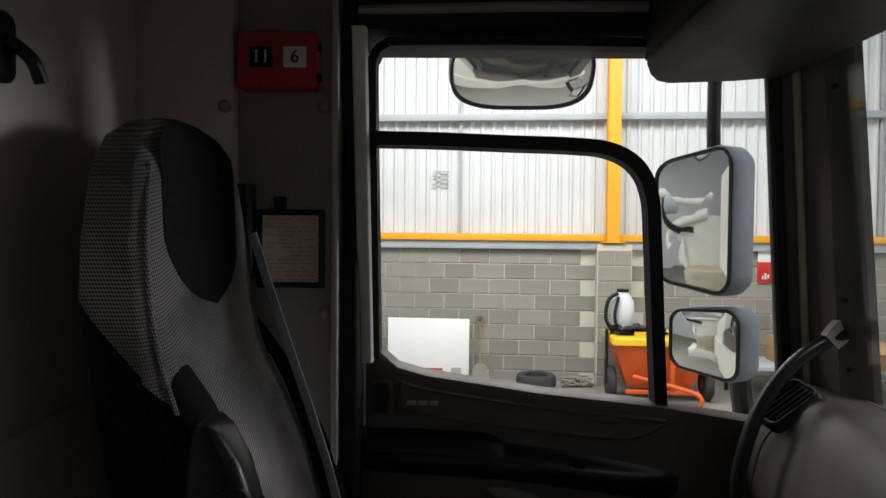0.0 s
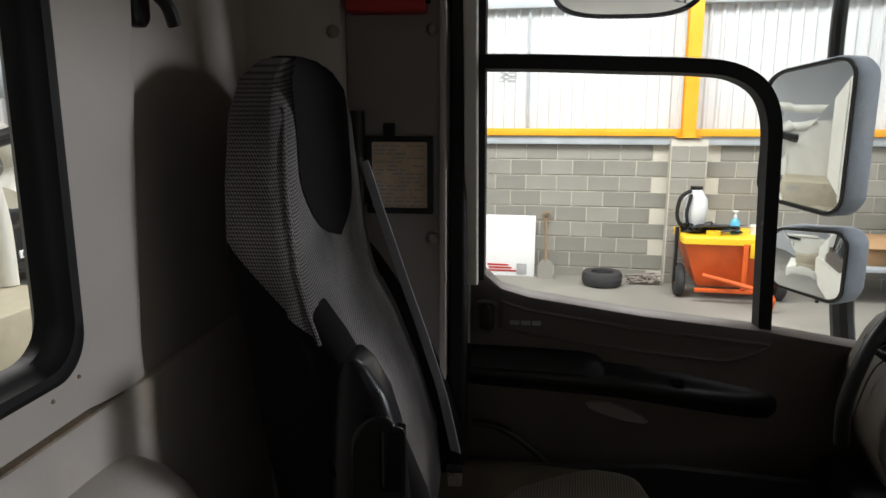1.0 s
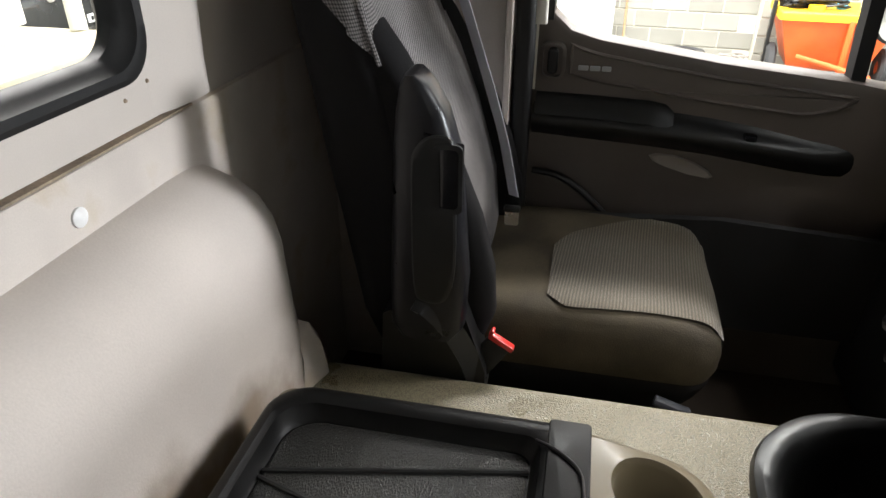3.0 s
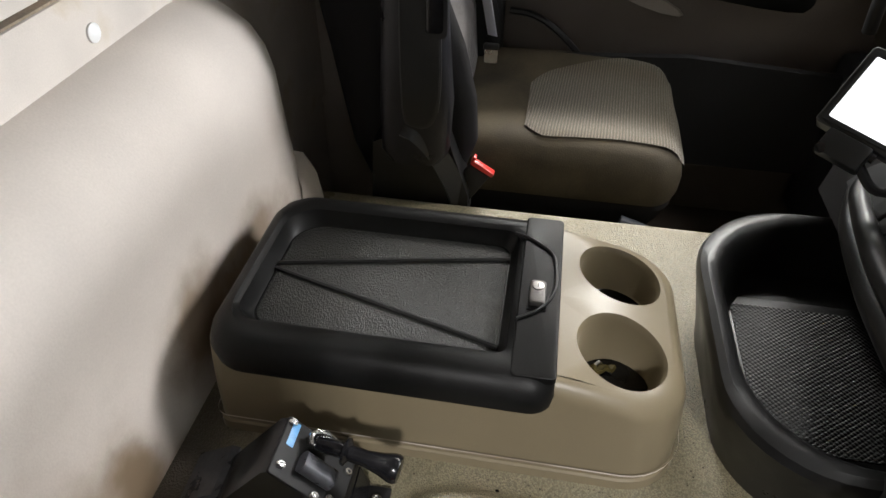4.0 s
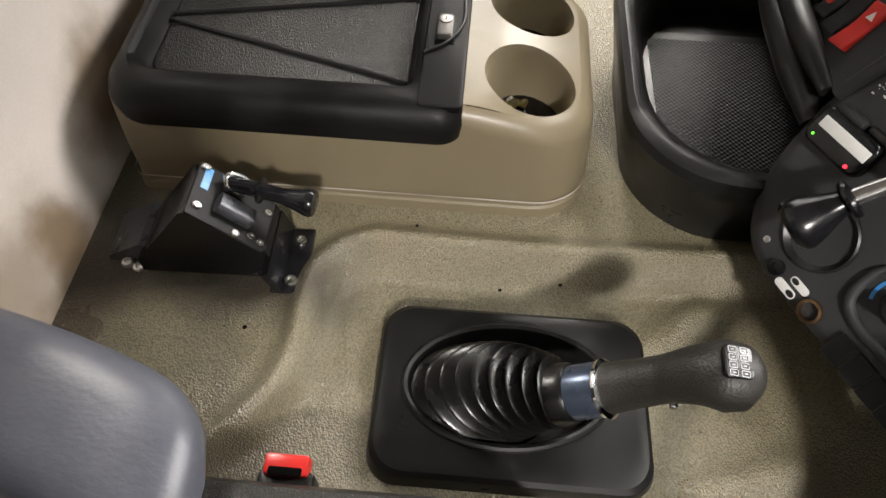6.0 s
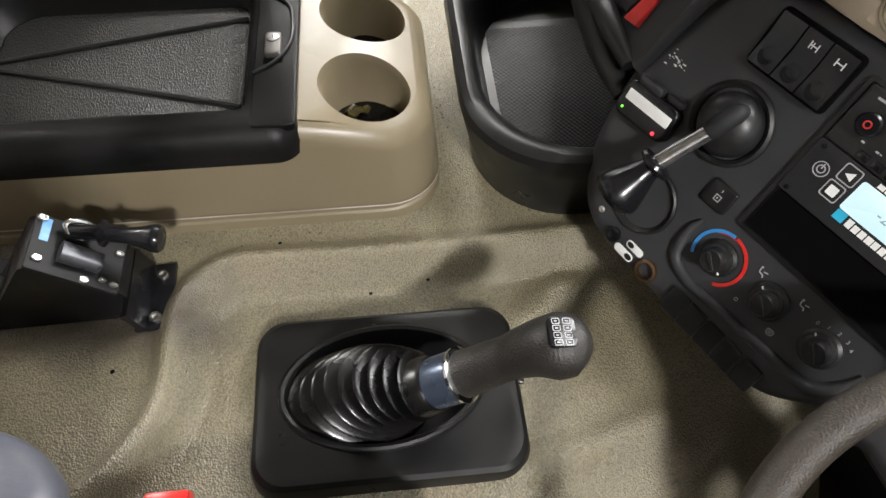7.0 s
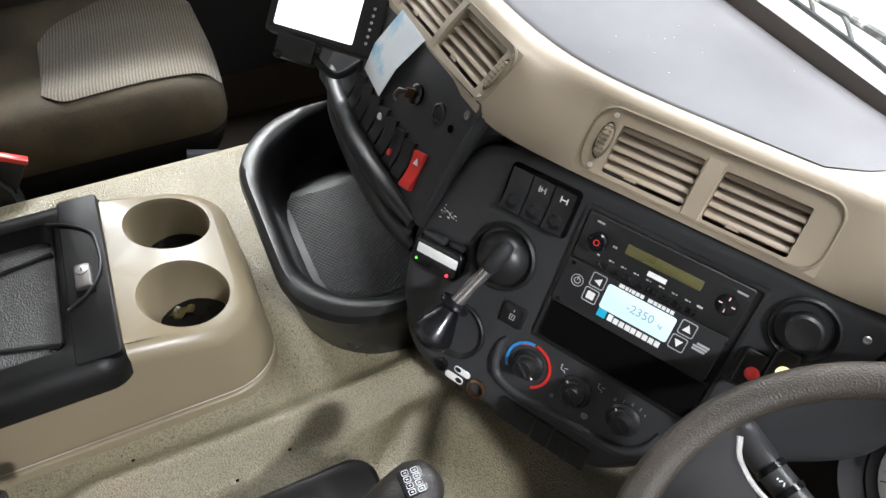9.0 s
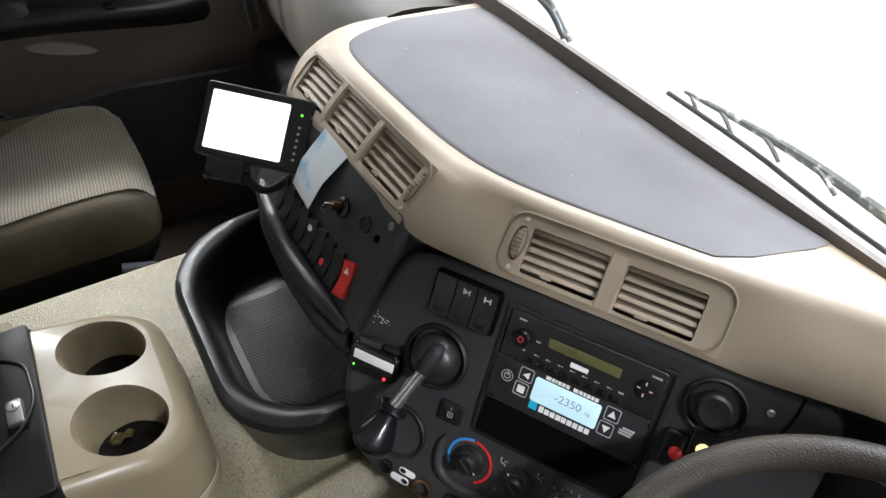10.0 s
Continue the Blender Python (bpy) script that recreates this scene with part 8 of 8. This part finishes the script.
# ---- monitor on its bracket ----
monitor = thing("reversing_monitor", (0.40, 0.66, 1.80), "black reversing camera monitor with a bright white screen", "monitor")
rt, up = Vector((0.110, -0.0985, -0.0255)), Vector((0.045, 0.053, 0.0765))
up = (up - rt.normalized() * up.dot(rt.normalized())).normalized()
MON = Matrix((rt.normalized(), up, rt.normalized().cross(up))).transposed().to_4x4()
MON.translation = Vector((0.394, 0.660, 1.867)) + rt.normalized() * 0.006
MON = MON @ pose(0, 0, 0, 0, 0, 3)
part("housing", on(MON, slab(rrect(-0.077, 0.083, -0.054, 0.054, 0.006), -0.026, 0.0, 0.003)), black_plastic, monitor)
part("bezel", on(MON, loft([[(x, y, 0.0001) for x, y in rrect(-0.071, 0.053, -0.048, 0.047, 0.003)], [(x, y, 0.0012) for x, y in rrect(-0.071, 0.053, -0.048, 0.047, 0.003)], [(x, y, 0.0012) for x, y in rrect(-0.066, 0.048, -0.043, 0.042, 0.003)]], False, False)), black_matt, monitor)
part("screen", on(MON, slab(rrect(-0.066, 0.048, -0.043, 0.042, 0.002), 0.0, 0.0010, 0.0002)), display_white, monitor, "bright white screen")
part("lamp", on(MON, lathe([(0.0019, 0), (0.0015, 0.0008), (0.0004, 0.001)], pose(0.066, 0.030, 0.0), 12)), lamp_green, monitor, "green standby lamp")
for k in range(6):
    part("key", on(MON, lathe([(0.0022, 0), (0.002, 0.001), (0.0004, 0.0012)], pose(0.066, 0.012 - 0.0095 * k, 0.0), 10)), grey_print, monitor)
part("bracket", on(MON, block(-0.055, 0.0, -0.085, -0.053, -0.022, 0.004, 0.003)), black_plastic, monitor)
part("bracket_arm", tube([MON @ Vector((-0.01, -0.07, -0.012)), MON @ Vector((0.03, -0.085, -0.03)), (0.445, 0.615, 1.80)], 0.006, 10), black_matt, monitor)
part("bolt", on(MON, lathe([(0.006, 0), (0.006, 0.005), (0.0005, 0.006)], axis((0.002, -0.062, -0.002), (1, 0, 0)), 12)), black_gloss, monitor)
part("bolt", on(MON, lathe([(0.006, 0), (0.006, 0.005), (0.0005, 0.006)], axis((-0.048, -0.082, 0.004), (0, 0, 1)), 12)), black_gloss, monitor)

# ---- wipers ----
wiper = thing("wiper", (0.93, 0.2, 1.9), "weathered wiper blade and arm outside the windscreen", "wiper", group="wipers")
part("blade", tube([(0.925, 0.372, 1.916), (0.925, 0.22, 1.905), (0.925, 0.06, 1.885), (0.925, -0.2, 1.87)], 0.0038, 8), grey_panel, wiper)
part("arm", tube([(0.935, 0.352, 1.925), (0.94, 0.245, 1.925), (0.94, 0.13, 1.922), (0.94, -0.05, 1.90)], [0.003, 0.006, 0.008, 0.010], 10), wiper_paint, wiper, "flaking grey arm")
for y0, y1 in ((0.345, 0.315), (0.29, 0.255), (0.22, 0.18), (0.15, 0.10)):
    part("link", tube([(0.938, y0, 1.924), (0.93, (y0 + y1) / 2, 1.921), (0.926, y1, 1.910)], 0.003, 8), wiper_paint, wiper)
wiper2 = thing("wiper", (0.93, 0.62, 1.9), "weathered wiper blade and arm outside the windscreen", "wiper", group="wipers")
part("blade", tube([(0.925, 0.605, 1.905), (0.92, 0.66, 1.945), (0.915, 0.80, 1.97), (0.91, 1.1, 1.99)], 0.005, 8), grey_panel, wiper2)
part("arm", tube([(0.935, 0.600, 1.90), (0.93, 0.70, 1.965), (0.925, 0.9, 1.99)], 0.006, 10), wiper_paint, wiper2)

# ---- steering wheel ----
wheel_thing = thing("steering_wheel", (0.524, -0.251, 1.775), "black leather-grain steering wheel", "steering wheel")
WM = Matrix.Translation((0.524, -0.251, 1.775)) @ pose(0, 0, 0, 0, -25, 0)
RW, RT = 0.2215, 0.0165
part("rim", loft([[WM @ Vector(((RW + RT * math.cos(b)) * math.cos(a), (RW + RT * math.cos(b)) * math.sin(a), RT * 0.95 * math.sin(b))) for b in (2 * math.pi * k / 16 for k in range(16))] for a in (2 * math.pi * q / 96 for q in range(97))], False, False), wheel_leather, wheel_thing, "worn leather-grain rim")
part("hub", on(WM, slab(rrect(-0.085, 0.065, -0.085, 0.085, 0.04), -0.06, -0.035, 0.012)), black_plastic, wheel_thing)
for sgn in (1, -1):
    sp = []
    for y, x0, x1, z in ((0.045, -0.075, 0.045, -0.048), (0.10, -0.068, 0.010, -0.038), (0.15, -0.070, -0.006, -0.024), (0.185, -0.078, -0.002, -0.010), (0.203, -0.092, 0.014, -0.004), (0.212, -0.110, 0.030, -0.003)):
        sp.append([WM @ Vector((x, sgn * y, z + dz)) for x, dz in ((x0, -0.008), (x1, -0.008), (x1, 0.003), (x1 - 0.008, 0.008), (x0 + 0.008, 0.008), (x0, 0.003))])
    spoke = part("spoke", loft(sp), spoke_black, wheel_thing, sharp=50)
    part("spoke_trim", tube([WM @ Vector((x, sgn * y, z)) for x, y, z in ((0.040, 0.050, -0.044), (0.012, 0.10, -0.036), (-0.003, 0.15, -0.022), (-0.001, 0.182, -0.010), (0.012, 0.199, -0.004))], 0.0035, 10), worn_steel, spoke, "silver spoke edge")
part("column", tube([(0.60, -0.251, 1.66), (0.56, -0.251, 1.72), (0.545, -0.251, 1.74)], 0.05, 18), black_matt, wheel_thing)
stalk = thing("column_stalk", (0.56, -0.17, 1.74), "dark grey steering column stalk with white symbols", "stalk")
stem = part("stem", tube([(0.582, -0.20, 1.715), (0.58, -0.15, 1.717), (0.577, -0.082, 1.722), (0.575, -0.04, 1.727), (0.575, -0.03, 1.728)], [0.012, 0.0145, 0.0150, 0.0165, 0.012], 16), stalk_grey, stalk)
for y in (-0.079, -0.103):
    part("ring", tube([(0.5772, y - 0.003, 1.7215), (0.577, y + 0.003, 1.7219)], 0.0168, 18, steps=1), black_gloss, stalk)
bm = bmesh.new()
for y, turn, long, wide in ((-0.090, 10, 0.0022, 0.0007), (-0.0935, -25, 0.0018, 0.0006), (-0.097, 40, 0.0020, 0.0006), (-0.112, 0, 0.0016, 0.0006), (-0.116, 90, 0.0016, 0.0006), (-0.127, 25, 0.0030, 0.0008), (-0.131, -25, 0.0030, 0.0008), (-0.135, 25, 0.0030, 0.0008)):
    for off in (-0.004, 0.003):
        c = Vector((0.5785 - 0.0045 + off, y, 1.7195 + 0.0148 - abs(off + 0.0005) * 0.35))
        joined(bm, placed(block(-long, long, -wide, wide, 0.0, 0.0008), Matrix.Translation(c) @ pose(0, 0, 0, 0, -20, turn)))
part("symbol", bm, white_paint, stem)


# ---- passenger seat ----
seat = thing("passenger_seat", (0.03, 1.2, Z_FLOOR), "dark cloth air-suspended passenger seat, armrest folded up", "seat")
def front_bow(x, y):
    return 0.016 * max(0.0, x / 0.26) ** 2 * (1 - ((y - 1.22) / 0.23) ** 2)
def dense(loop, per=9, n=10):
    """The same loop with more points along its straight sides."""
    out = []
    for k in range(0, len(loop), per):
        (ax, ay), (bx, by) = loop[k + per - 1], loop[(k + per) % len(loop)]
        out += loop[k:k + per] + [(ax + (bx - ax) * i / (n + 1), ay + (by - ay) * i / (n + 1)) for i in range(1, n + 1)]
    return out
def cushion_loop(d, z, x0=-0.22):
    return [(x + front_bow(x, y), y, z) for x, y in dense(rrect(x0 + d, 0.262 - d, 0.995 + d, 1.462 - d, [r * (1 - max(0.0, d) / 0.24) for r in (0.03, 0.05, 0.09, 0.03)], 8))]
def seat_top(x, y):
    """The cushion's upholstered top: a hollow between two raised sides, fallen at the front."""
    side = 0.020 * math.exp(-((y - 1.395) / 0.055) ** 2) + 0.008 * math.exp(-((y - 1.055) / 0.05) ** 2)
    return 1.562 + side + 0.006 * math.sin((x + 0.22) * 6.0) - 0.014 * max(0.0, (x - 0.10) / 0.16) ** 2
def seat_edge(x, y):
    """How far a point lies inside the cushion's outline."""
    dx, near, far = 0.262 + front_bow(0.262, y) - x, y - 0.995, 1.462 - y
    dy, r = (near, 0.05) if near < far else (far, 0.09)
    return r - math.hypot(r - dx, r - dy) if dx < r and dy < r else min(dx, dy)
def seat_fall(d, r=0.048):
    return 0.0 if d > r else r - math.sqrt(max(0.0, r * r - (r - d) ** 2))
part("seat_base", loft([cushion_loop(0.05, 1.34), cushion_loop(0.022, 1.40), cushion_loop(0.008, 1.44), cushion_loop(0.010, 1.452)]), seat_black, seat, "black plastic and cloth base")
rings = [cushion_loop(0.008, 1.452), cushion_loop(0.001, 1.475), cushion_loop(0.0, 1.505)]
for d in (0.0, 0.003, 0.008, 0.015, 0.024, 0.036, 0.05, 0.07, 0.10, 0.14, 0.18, 0.21):
    rings.append([(x, y, seat_top(x, y) - seat_fall(d)) for x, y, _ in cushion_loop(d, 0.0)])
part("seat", loft(rings), seat_plain, seat, "dark brown cloth cushion", sharp=60)
rows = []
insert = bmesh.new()
for i in range(31):
    row = []
    for j in range(25):
        v = j / 24
        x = -0.05 + 0.307 * min(1.0, i / 26)
        f = max(0.0, (x + 0.05) / 0.31)
        cut = 0.035 * max(0.0, 1 - i / 4) ** 2
        y = (1.026 + 0.020 * f + cut) * (1 - v) + (1.300 + 0.135 * f ** 0.8 - cut) * v
        x += front_bow(max(x, 0.0), y) if x > 0 else 0.0
        d = seat_edge(x, y)
        if d < 0.002:
            x, d = x - (0.002 - d), 0.002
        z = seat_top(x, y) - seat_fall(d) + 0.0035
        if i > 26:
            x, z = x + 0.005, z - 0.005 * (i - 26)
        row.append(insert.verts.new((x, y, z)))
    rows.append(row)
for r0, r1 in zip(rows, rows[1:]):
    for j in range(24):
        insert.faces.new((r0[j], r1[j], r1[j + 1], r0[j + 1]))
part("seat_insert", insert, cushion_rib, seat, "brown and beige ribbed cushion centre", sharp=60)
part("pedestal", loft([[(x, y, z) for x, y in rrect(-0.2, 0.2, 1.02, 1.40, 0.03)] for z in (Z_FLOOR, 1.25, 1.36)]), black_matt, seat)
BACK = [  # z, rear x, front x, y0, y1, corner radius
    (1.47, -0.36, -0.20, 0.985, 1.42, 0.03), (1.55, -0.385, -0.185, 0.965, 1.435, 0.04), (1.65, -0.40, -0.195, 0.955, 1.44, 0.05), (1.75, -0.415, -0.215, 0.950, 1.435, 0.055),
    (1.85, -0.43, -0.25, 0.945, 1.425, 0.055), (1.95, -0.44, -0.285, 0.940, 1.405, 0.05), (2.05, -0.45, -0.325, 0.935, 1.385, 0.04), (2.15, -0.458, -0.345, 0.930, 1.37, 0.03), (2.25, -0.457, -0.353, 0.935, 1.36, 0.03),
    (2.345, -0.452, -0.357, 0.950, 1.335, 0.035), (2.40, -0.445, -0.362, 0.980, 1.30, 0.036), (2.428, -0.435, -0.372, 1.03, 1.25, 0.028), (2.440, -0.42, -0.385, 1.07, 1.21, 0.015)]
def back_loop(z, xr, xf, y0, y1, r, grow=0.0):
    return [(x, y, z) for x, y in rrect(xr - grow, xf + grow, y0 - grow, y1 + grow, r, 6)]
def back_between(z):
    zs = [b[0] for b in BACK]
    return [float(np.interp(z, zs, [b[k] for b in BACK])) for k in range(6)]
part("backrest", loft([back_loop(*b) for b in BACK]), seat_black, seat, "black cloth backrest shell", sharp=60)
# ribbed upper cover: front and sides, ending in a slanting line
def cover(zl_front, zl_rear):
    bm = bmesh.new()
    cols = []
    base = rrect(-0.5, 0.5, -0.5, 0.5, 0.12, 6)
    count = 64
    hi = 2.434
    for k in range(count):
        t = k / (count - 1)
        col = []
        # walk the outline: near side from the rear, across the front, far side to the rear
        s = t * 3.0
        for j in range(49):
            if s < 1:
                lo = zl_rear + (zl_front - zl_rear) * s
            elif s < 2:
                lo = zl_front - 0.16 * math.sin(math.pi * (s - 1)) ** 0.6
            else:
                lo = zl_front + (zl_rear - zl_front) * (s - 2)
            z = lo + (hi - lo) * j / 48
            _, xr, xf, y0, y1, r = back_between(z)
            g = 0.0035 + 0.0015 * max(0.0, (z - 2.28) / 0.1)
            if s < 1:
                p = (xr + 0.012 + (xf - xr - 0.012) * s, y0 - g)
                if s > 0.72:
                    q = (s - 0.72) / 0.28 * math.pi / 4
                    p = (xf - r + (r + g) * math.sin(q), y0 + r - (r + g) * math.cos(q))
            elif s < 2:
                v = s - 1
                p = (xf + g, y0 + (y1 - y0) * v)
                if v < 0.12:
                    q = math.pi / 4 + v / 0.12 * math.pi / 4
                    p = (xf - r + (r + g) * math.sin(q), y0 + r - (r + g) * math.cos(q))
                elif v > 0.88:
                    q = (1 - v) / 0.12 * math.pi / 4 + math.pi / 4
                    p = (xf - r + (r + g) * math.sin(q), y1 - r + (r + g) * math.cos(q))
            else:
                v = s - 2
                p = (xf - (xf - xr - 0.012) * v, y1 + g)
                if v < 0.28:
                    q = (0.28 - v) / 0.28 * math.pi / 4
                    p = (xf - r + (r + g) * math.sin(q), y1 - r + (r + g) * math.cos(q))
            col.append(bm.verts.new((p[0], p[1], z)))
        cols.append(col)
    for a, b in zip(cols, cols[1:]):
        for j in range(48):
            bm.faces.new((a[j], b[j], b[j + 1], a[j + 1]))
    return bm
part("backrest_cover", cover(2.02, 2.17), back_rib, seat, "grey ribbed backrest cloth", sharp=60)
# plain headrest panel, a tongue let into the ribbed cloth
def head_panel():
    bm = bmesh.new()
    rows = []
    for j in range(22):
        z = 2.145 + (2.439 - 2.145) * j / 21
        _, xr, xf, y0, y1, r = back_between(z)
        mid = 1.125 + 0.02 * min(1.0, max(0.0, (2.25 - z) / 0.1))
        half = 0.15 * min(1.0, math.sqrt(max(0.0, 1 - (1 - min(1.0, (z - 2.15) / 0.12)) ** 2))) + 0.001
        half = min(half, (y1 - y0) / 2 - 0.015)
        rows.append([bm.verts.new((xf + 0.0095 - 0.004 * abs(u) ** 4, mid + half * u, z)) for u in (-1, -0.8, -0.4, 0, 0.4, 0.8, 1)])
    for a, b in zip(rows, rows[1:]):
        for k in range(6):
            bm.faces.new((a[k], a[k + 1], b[k + 1], b[k]))
    return bm
part("headrest_panel", head_panel(), seat_head, seat, "plain charcoal headrest panel", sharp=60)
part("front_pad", loft([[(float(np.interp(z, [b[0] for b in BACK], [b[2] for b in BACK])) + dx, 1.02 + (1.37 - 1.02) * t, z) for z, dx in ((1.56, 0.004), (1.70, 0.012), (1.85, 0.014), (1.96, 0.010), (2.02, 0.003), (2.02, -0.01), (1.56, -0.01))] for t in (0.0, 0.04, 0.3, 0.7, 0.96, 1.0)]), back_rib, seat, "grey ribbed lumbar panel")
for y0, y1 in ((0.945, 1.025), (1.365, 1.445)):
    zs = (1.52, 1.58, 1.66, 1.76, 1.86, 1.95, 2.02, 2.07, 2.12)
    fx = (-0.155, -0.135, -0.140, -0.165, -0.205, -0.250, -0.290, -0.325, -0.37)
    part("bolster", loft([[(x, y, z) for x, y in rrect(max(f - 0.13, -0.425), f, y0, y1, min(0.032, (f - max(f - 0.13, -0.425)) * 0.45), 5)] for z, f in zip(zs, fx)]), seat_black, seat, "black cloth side bolster", sharp=60)
def seam_point(z, far=False):
    _, xr, xf, y0, y1, r = back_between(z)
    q = r * 0.293 - 0.003
    return (xf - q, (y1 - q) if far else (y0 + q), z)
for far in (False, True):
    part("seam", tube([seam_point(z, far) for z in (2.01, 2.07, 2.13, 2.19, 2.25, 2.31, 2.36)], 0.0042, 8, steps=3), back_rib, seat, "stitched seam of the backrest cloth")
# armrest, folded up beside the backrest
arm = part("armrest", loft([[(cx + dx, y, cz + dz) for dx, y, dz in [(h * math.copysign(abs(math.cos(a)) ** 0.62, math.cos(a)), 0.892 + 0.034 * math.copysign(abs(math.sin(a)) ** 0.45, math.sin(a)), 0) for a in (2 * math.pi * k / 24 for k in range(24))]] for cx, cz, h in ((-0.235, 1.59, 0.045), (-0.235, 1.61, 0.060), (-0.232, 1.70, 0.062), (-0.233, 1.85, 0.052), (-0.235, 1.92, 0.046), (-0.24, 1.97, 0.036), (-0.248, 2.01, 0.020), (-0.252, 2.022, 0.008))]), arm_black, seat, "folded-up dark armrest", sharp=60)
part("adjuster", loft([[(x, y, z) for x, y in rrect(-0.212, -0.178, 0.853, 0.882, 0.008)] for z in (1.835, 1.925)]), black_gloss, arm, "glossy black adjuster grip")
part("adjuster_rim", loft([[(x, 0.857, z) for x, z in rrect(-0.218, -0.176, 1.827, 1.932, 0.01)], [(x, 0.853, z) for x, z in rrect(-0.218, -0.176, 1.827, 1.932, 0.01)], [(x, 0.853, z) for x, z in rrect(-0.212, -0.182, 1.835, 1.925, 0.008)]], False, False), black_plastic, arm)
part("hinge_cover", loft([[(x, y, z) for x, z in ((-0.33, 1.44), (-0.32, 1.60), (-0.24, 1.64), (-0.18, 1.62), (-0.14, 1.50), (-0.14, 1.44))] for y in (0.905, 0.912, 0.965)]), black_plastic, seat, "black plastic hinge cover")
BK = Matrix.Translation((-0.117, 0.932, 1.551)) @ pose(0, 0, 0, 0, 32, 0)
tab = part("buckle", placed(block(-0.025, 0.025, -0.008, 0.008, -0.0055, 0.0055, 0.003), BK), red_plastic, seat, "red seat belt buckle")
part("buckle_edge", placed(block(-0.027, -0.021, -0.008, 0.008, 0.0, 0.013, 0.002), BK), red_plastic, tab)
part("buckle_stalk", placed(block(-0.024, 0.022, -0.006, 0.010, -0.095, -0.006, 0.006), BK), black_matt, seat, "black buckle body")
part("hinge_arm", ribbon([(-0.250, 0.862, 1.665), (-0.225, 0.862, 1.652), (-0.195, 0.872, 1.61), (-0.168, 0.90, 1.53), (-0.155, 0.915, 1.47)], 0.036, 0.010, (0.75, 0.5, 0.4)), black_plastic, seat, "satin black hinge arm")
part("armrest_inlay", loft([[(x, y, z) for x, z in round_loop([(-0.252 + g, 1.70), (-0.252 + g, 1.88), (-0.245 + g, 1.922 - g), (-0.222, 1.942 - g), (-0.194, 1.938 - g), (-0.188 - g, 1.90), (-0.186 - g, 1.74), (-0.200 - g, 1.675 + g), (-0.235 + g, 1.668 + g)], 4)] for g, y in ((0.0, 0.862), (0.0, 0.8565), (0.003, 0.8545), (0.007, 0.8552))]), black_plastic, arm, "raised satin inlay of the armrest", sharp=40)
part("pull_lever", tube([(0.16, 0.98, 1.43), (0.20, 0.975, 1.42), (0.22, 0.98, 1.41)], 0.010, 10), armrest_vinyl, seat, "blue-grey adjusting lever")
part("belt_guide", loft([[(x, y, z) for x, y in rrect(-0.40, -0.345, 1.36, 1.40, 0.012)] for z in (2.17, 2.24, 2.32, 2.36)]), black_plastic, seat, "black belt guide on the shoulder")
belt = thing("seat_belt", (-0.2, 1.3, 1.6), "grey-blue seat belt hanging across the backrest", "seat belt")
part("webbing", ribbon([(-0.340, 1.35, 2.26), (-0.331, 1.35, 2.233), (-0.309, 1.35, 2.164), (-0.286, 1.35, 2.094), (-0.255, 1.352, 2.0), (-0.218, 1.355, 1.889), (-0.180, 1.355, 1.764), (-0.150, 1.35, 1.636)], 0.035, 0.0015, (0.66, -0.72, 0.2)), belt_web, belt)
part("tongue", loft([[(x, y, z) for x, z in rrect(-0.156, -0.128, 1.618, 1.652, 0.004)] for y in (1.243, 1.249)]), steel, belt, "steel belt tongue")
part("tongue_grip", block(-0.159, -0.125, 1.238, 1.256, 1.648, 1.660, 0.004), black_plastic, belt)

# ---- driver's seat ----
driver_seat = thing("driver_seat", (-0.1, -0.27, Z_FLOOR), "dark driver's seat with a slate-blue armrest", "seat")
def dr_loop(d, z):
    return [(x, y, z) for x, y in rrect(-0.38 + d, 0.165 - d, -0.52 + d, -0.022 - d, 0.09, 8)]
part("seat", loft([dr_loop(0.03, 1.36), dr_loop(0.0, 1.42), dr_loop(0.0, 1.52), dr_loop(0.012, 1.56), dr_loop(0.04, 1.582), dr_loop(0.1, 1.59)]), black_leather, driver_seat, "black cushion")
part("pedestal", loft([[(x, y, z) for x, y in rrect(-0.30, 0.1, -0.47, -0.08, 0.03)] for z in (Z_FLOOR, 1.37)]), black_matt, driver_seat)
part("backrest", loft([[(x, y, z) for x, y in rrect(-0.54, -0.44, -0.50, -0.045, 0.04, 6)] for z in (1.55, 1.8, 2.1, 2.25)]), seat_black, driver_seat)
arm_path = [(-0.56, 0.040, 1.60), (-0.45, 0.030, 1.60), (-0.34, 0.006, 1.60), (-0.25, -0.022, 1.598), (-0.165, -0.058, 1.596)]
loops = []
for i, p in enumerate(smooth_path(arm_path, 6)):
    t = i / 24
    k = 1.0 if t < 0.80 else max(0.05, math.sqrt(max(0.0, 1 - ((t - 0.80) / 0.20) ** 2)))
    loops.append([(p.x, p.y + 0.078 * (0.25 + 0.75 * k if t < 0.999 else 0.2) * math.copysign(abs(math.cos(a)) ** 0.7, math.cos(a)), p.z + 0.036 * k * math.copysign(abs(math.sin(a)) ** 0.75, math.sin(a))) for a in (2 * math.pi * q / 28 for q in range(28))])
part("armrest", loft(loops), armrest_vinyl, driver_seat, "slate-blue padded armrest", sharp=60)
db = part("buckle", block(-0.142, -0.096, -0.012, 0.010, 1.49, 1.512, 0.004), red_plastic, driver_seat, "red seat belt buckle")
part("buckle_slot", block(-0.136, -0.102, -0.013, -0.004, 1.510, 1.514, 0.002), black_hole, db)
part("buckle_body", block(-0.148, -0.090, -0.040, -0.004, 1.46, 1.505, 0.006), black_plastic, driver_seat)
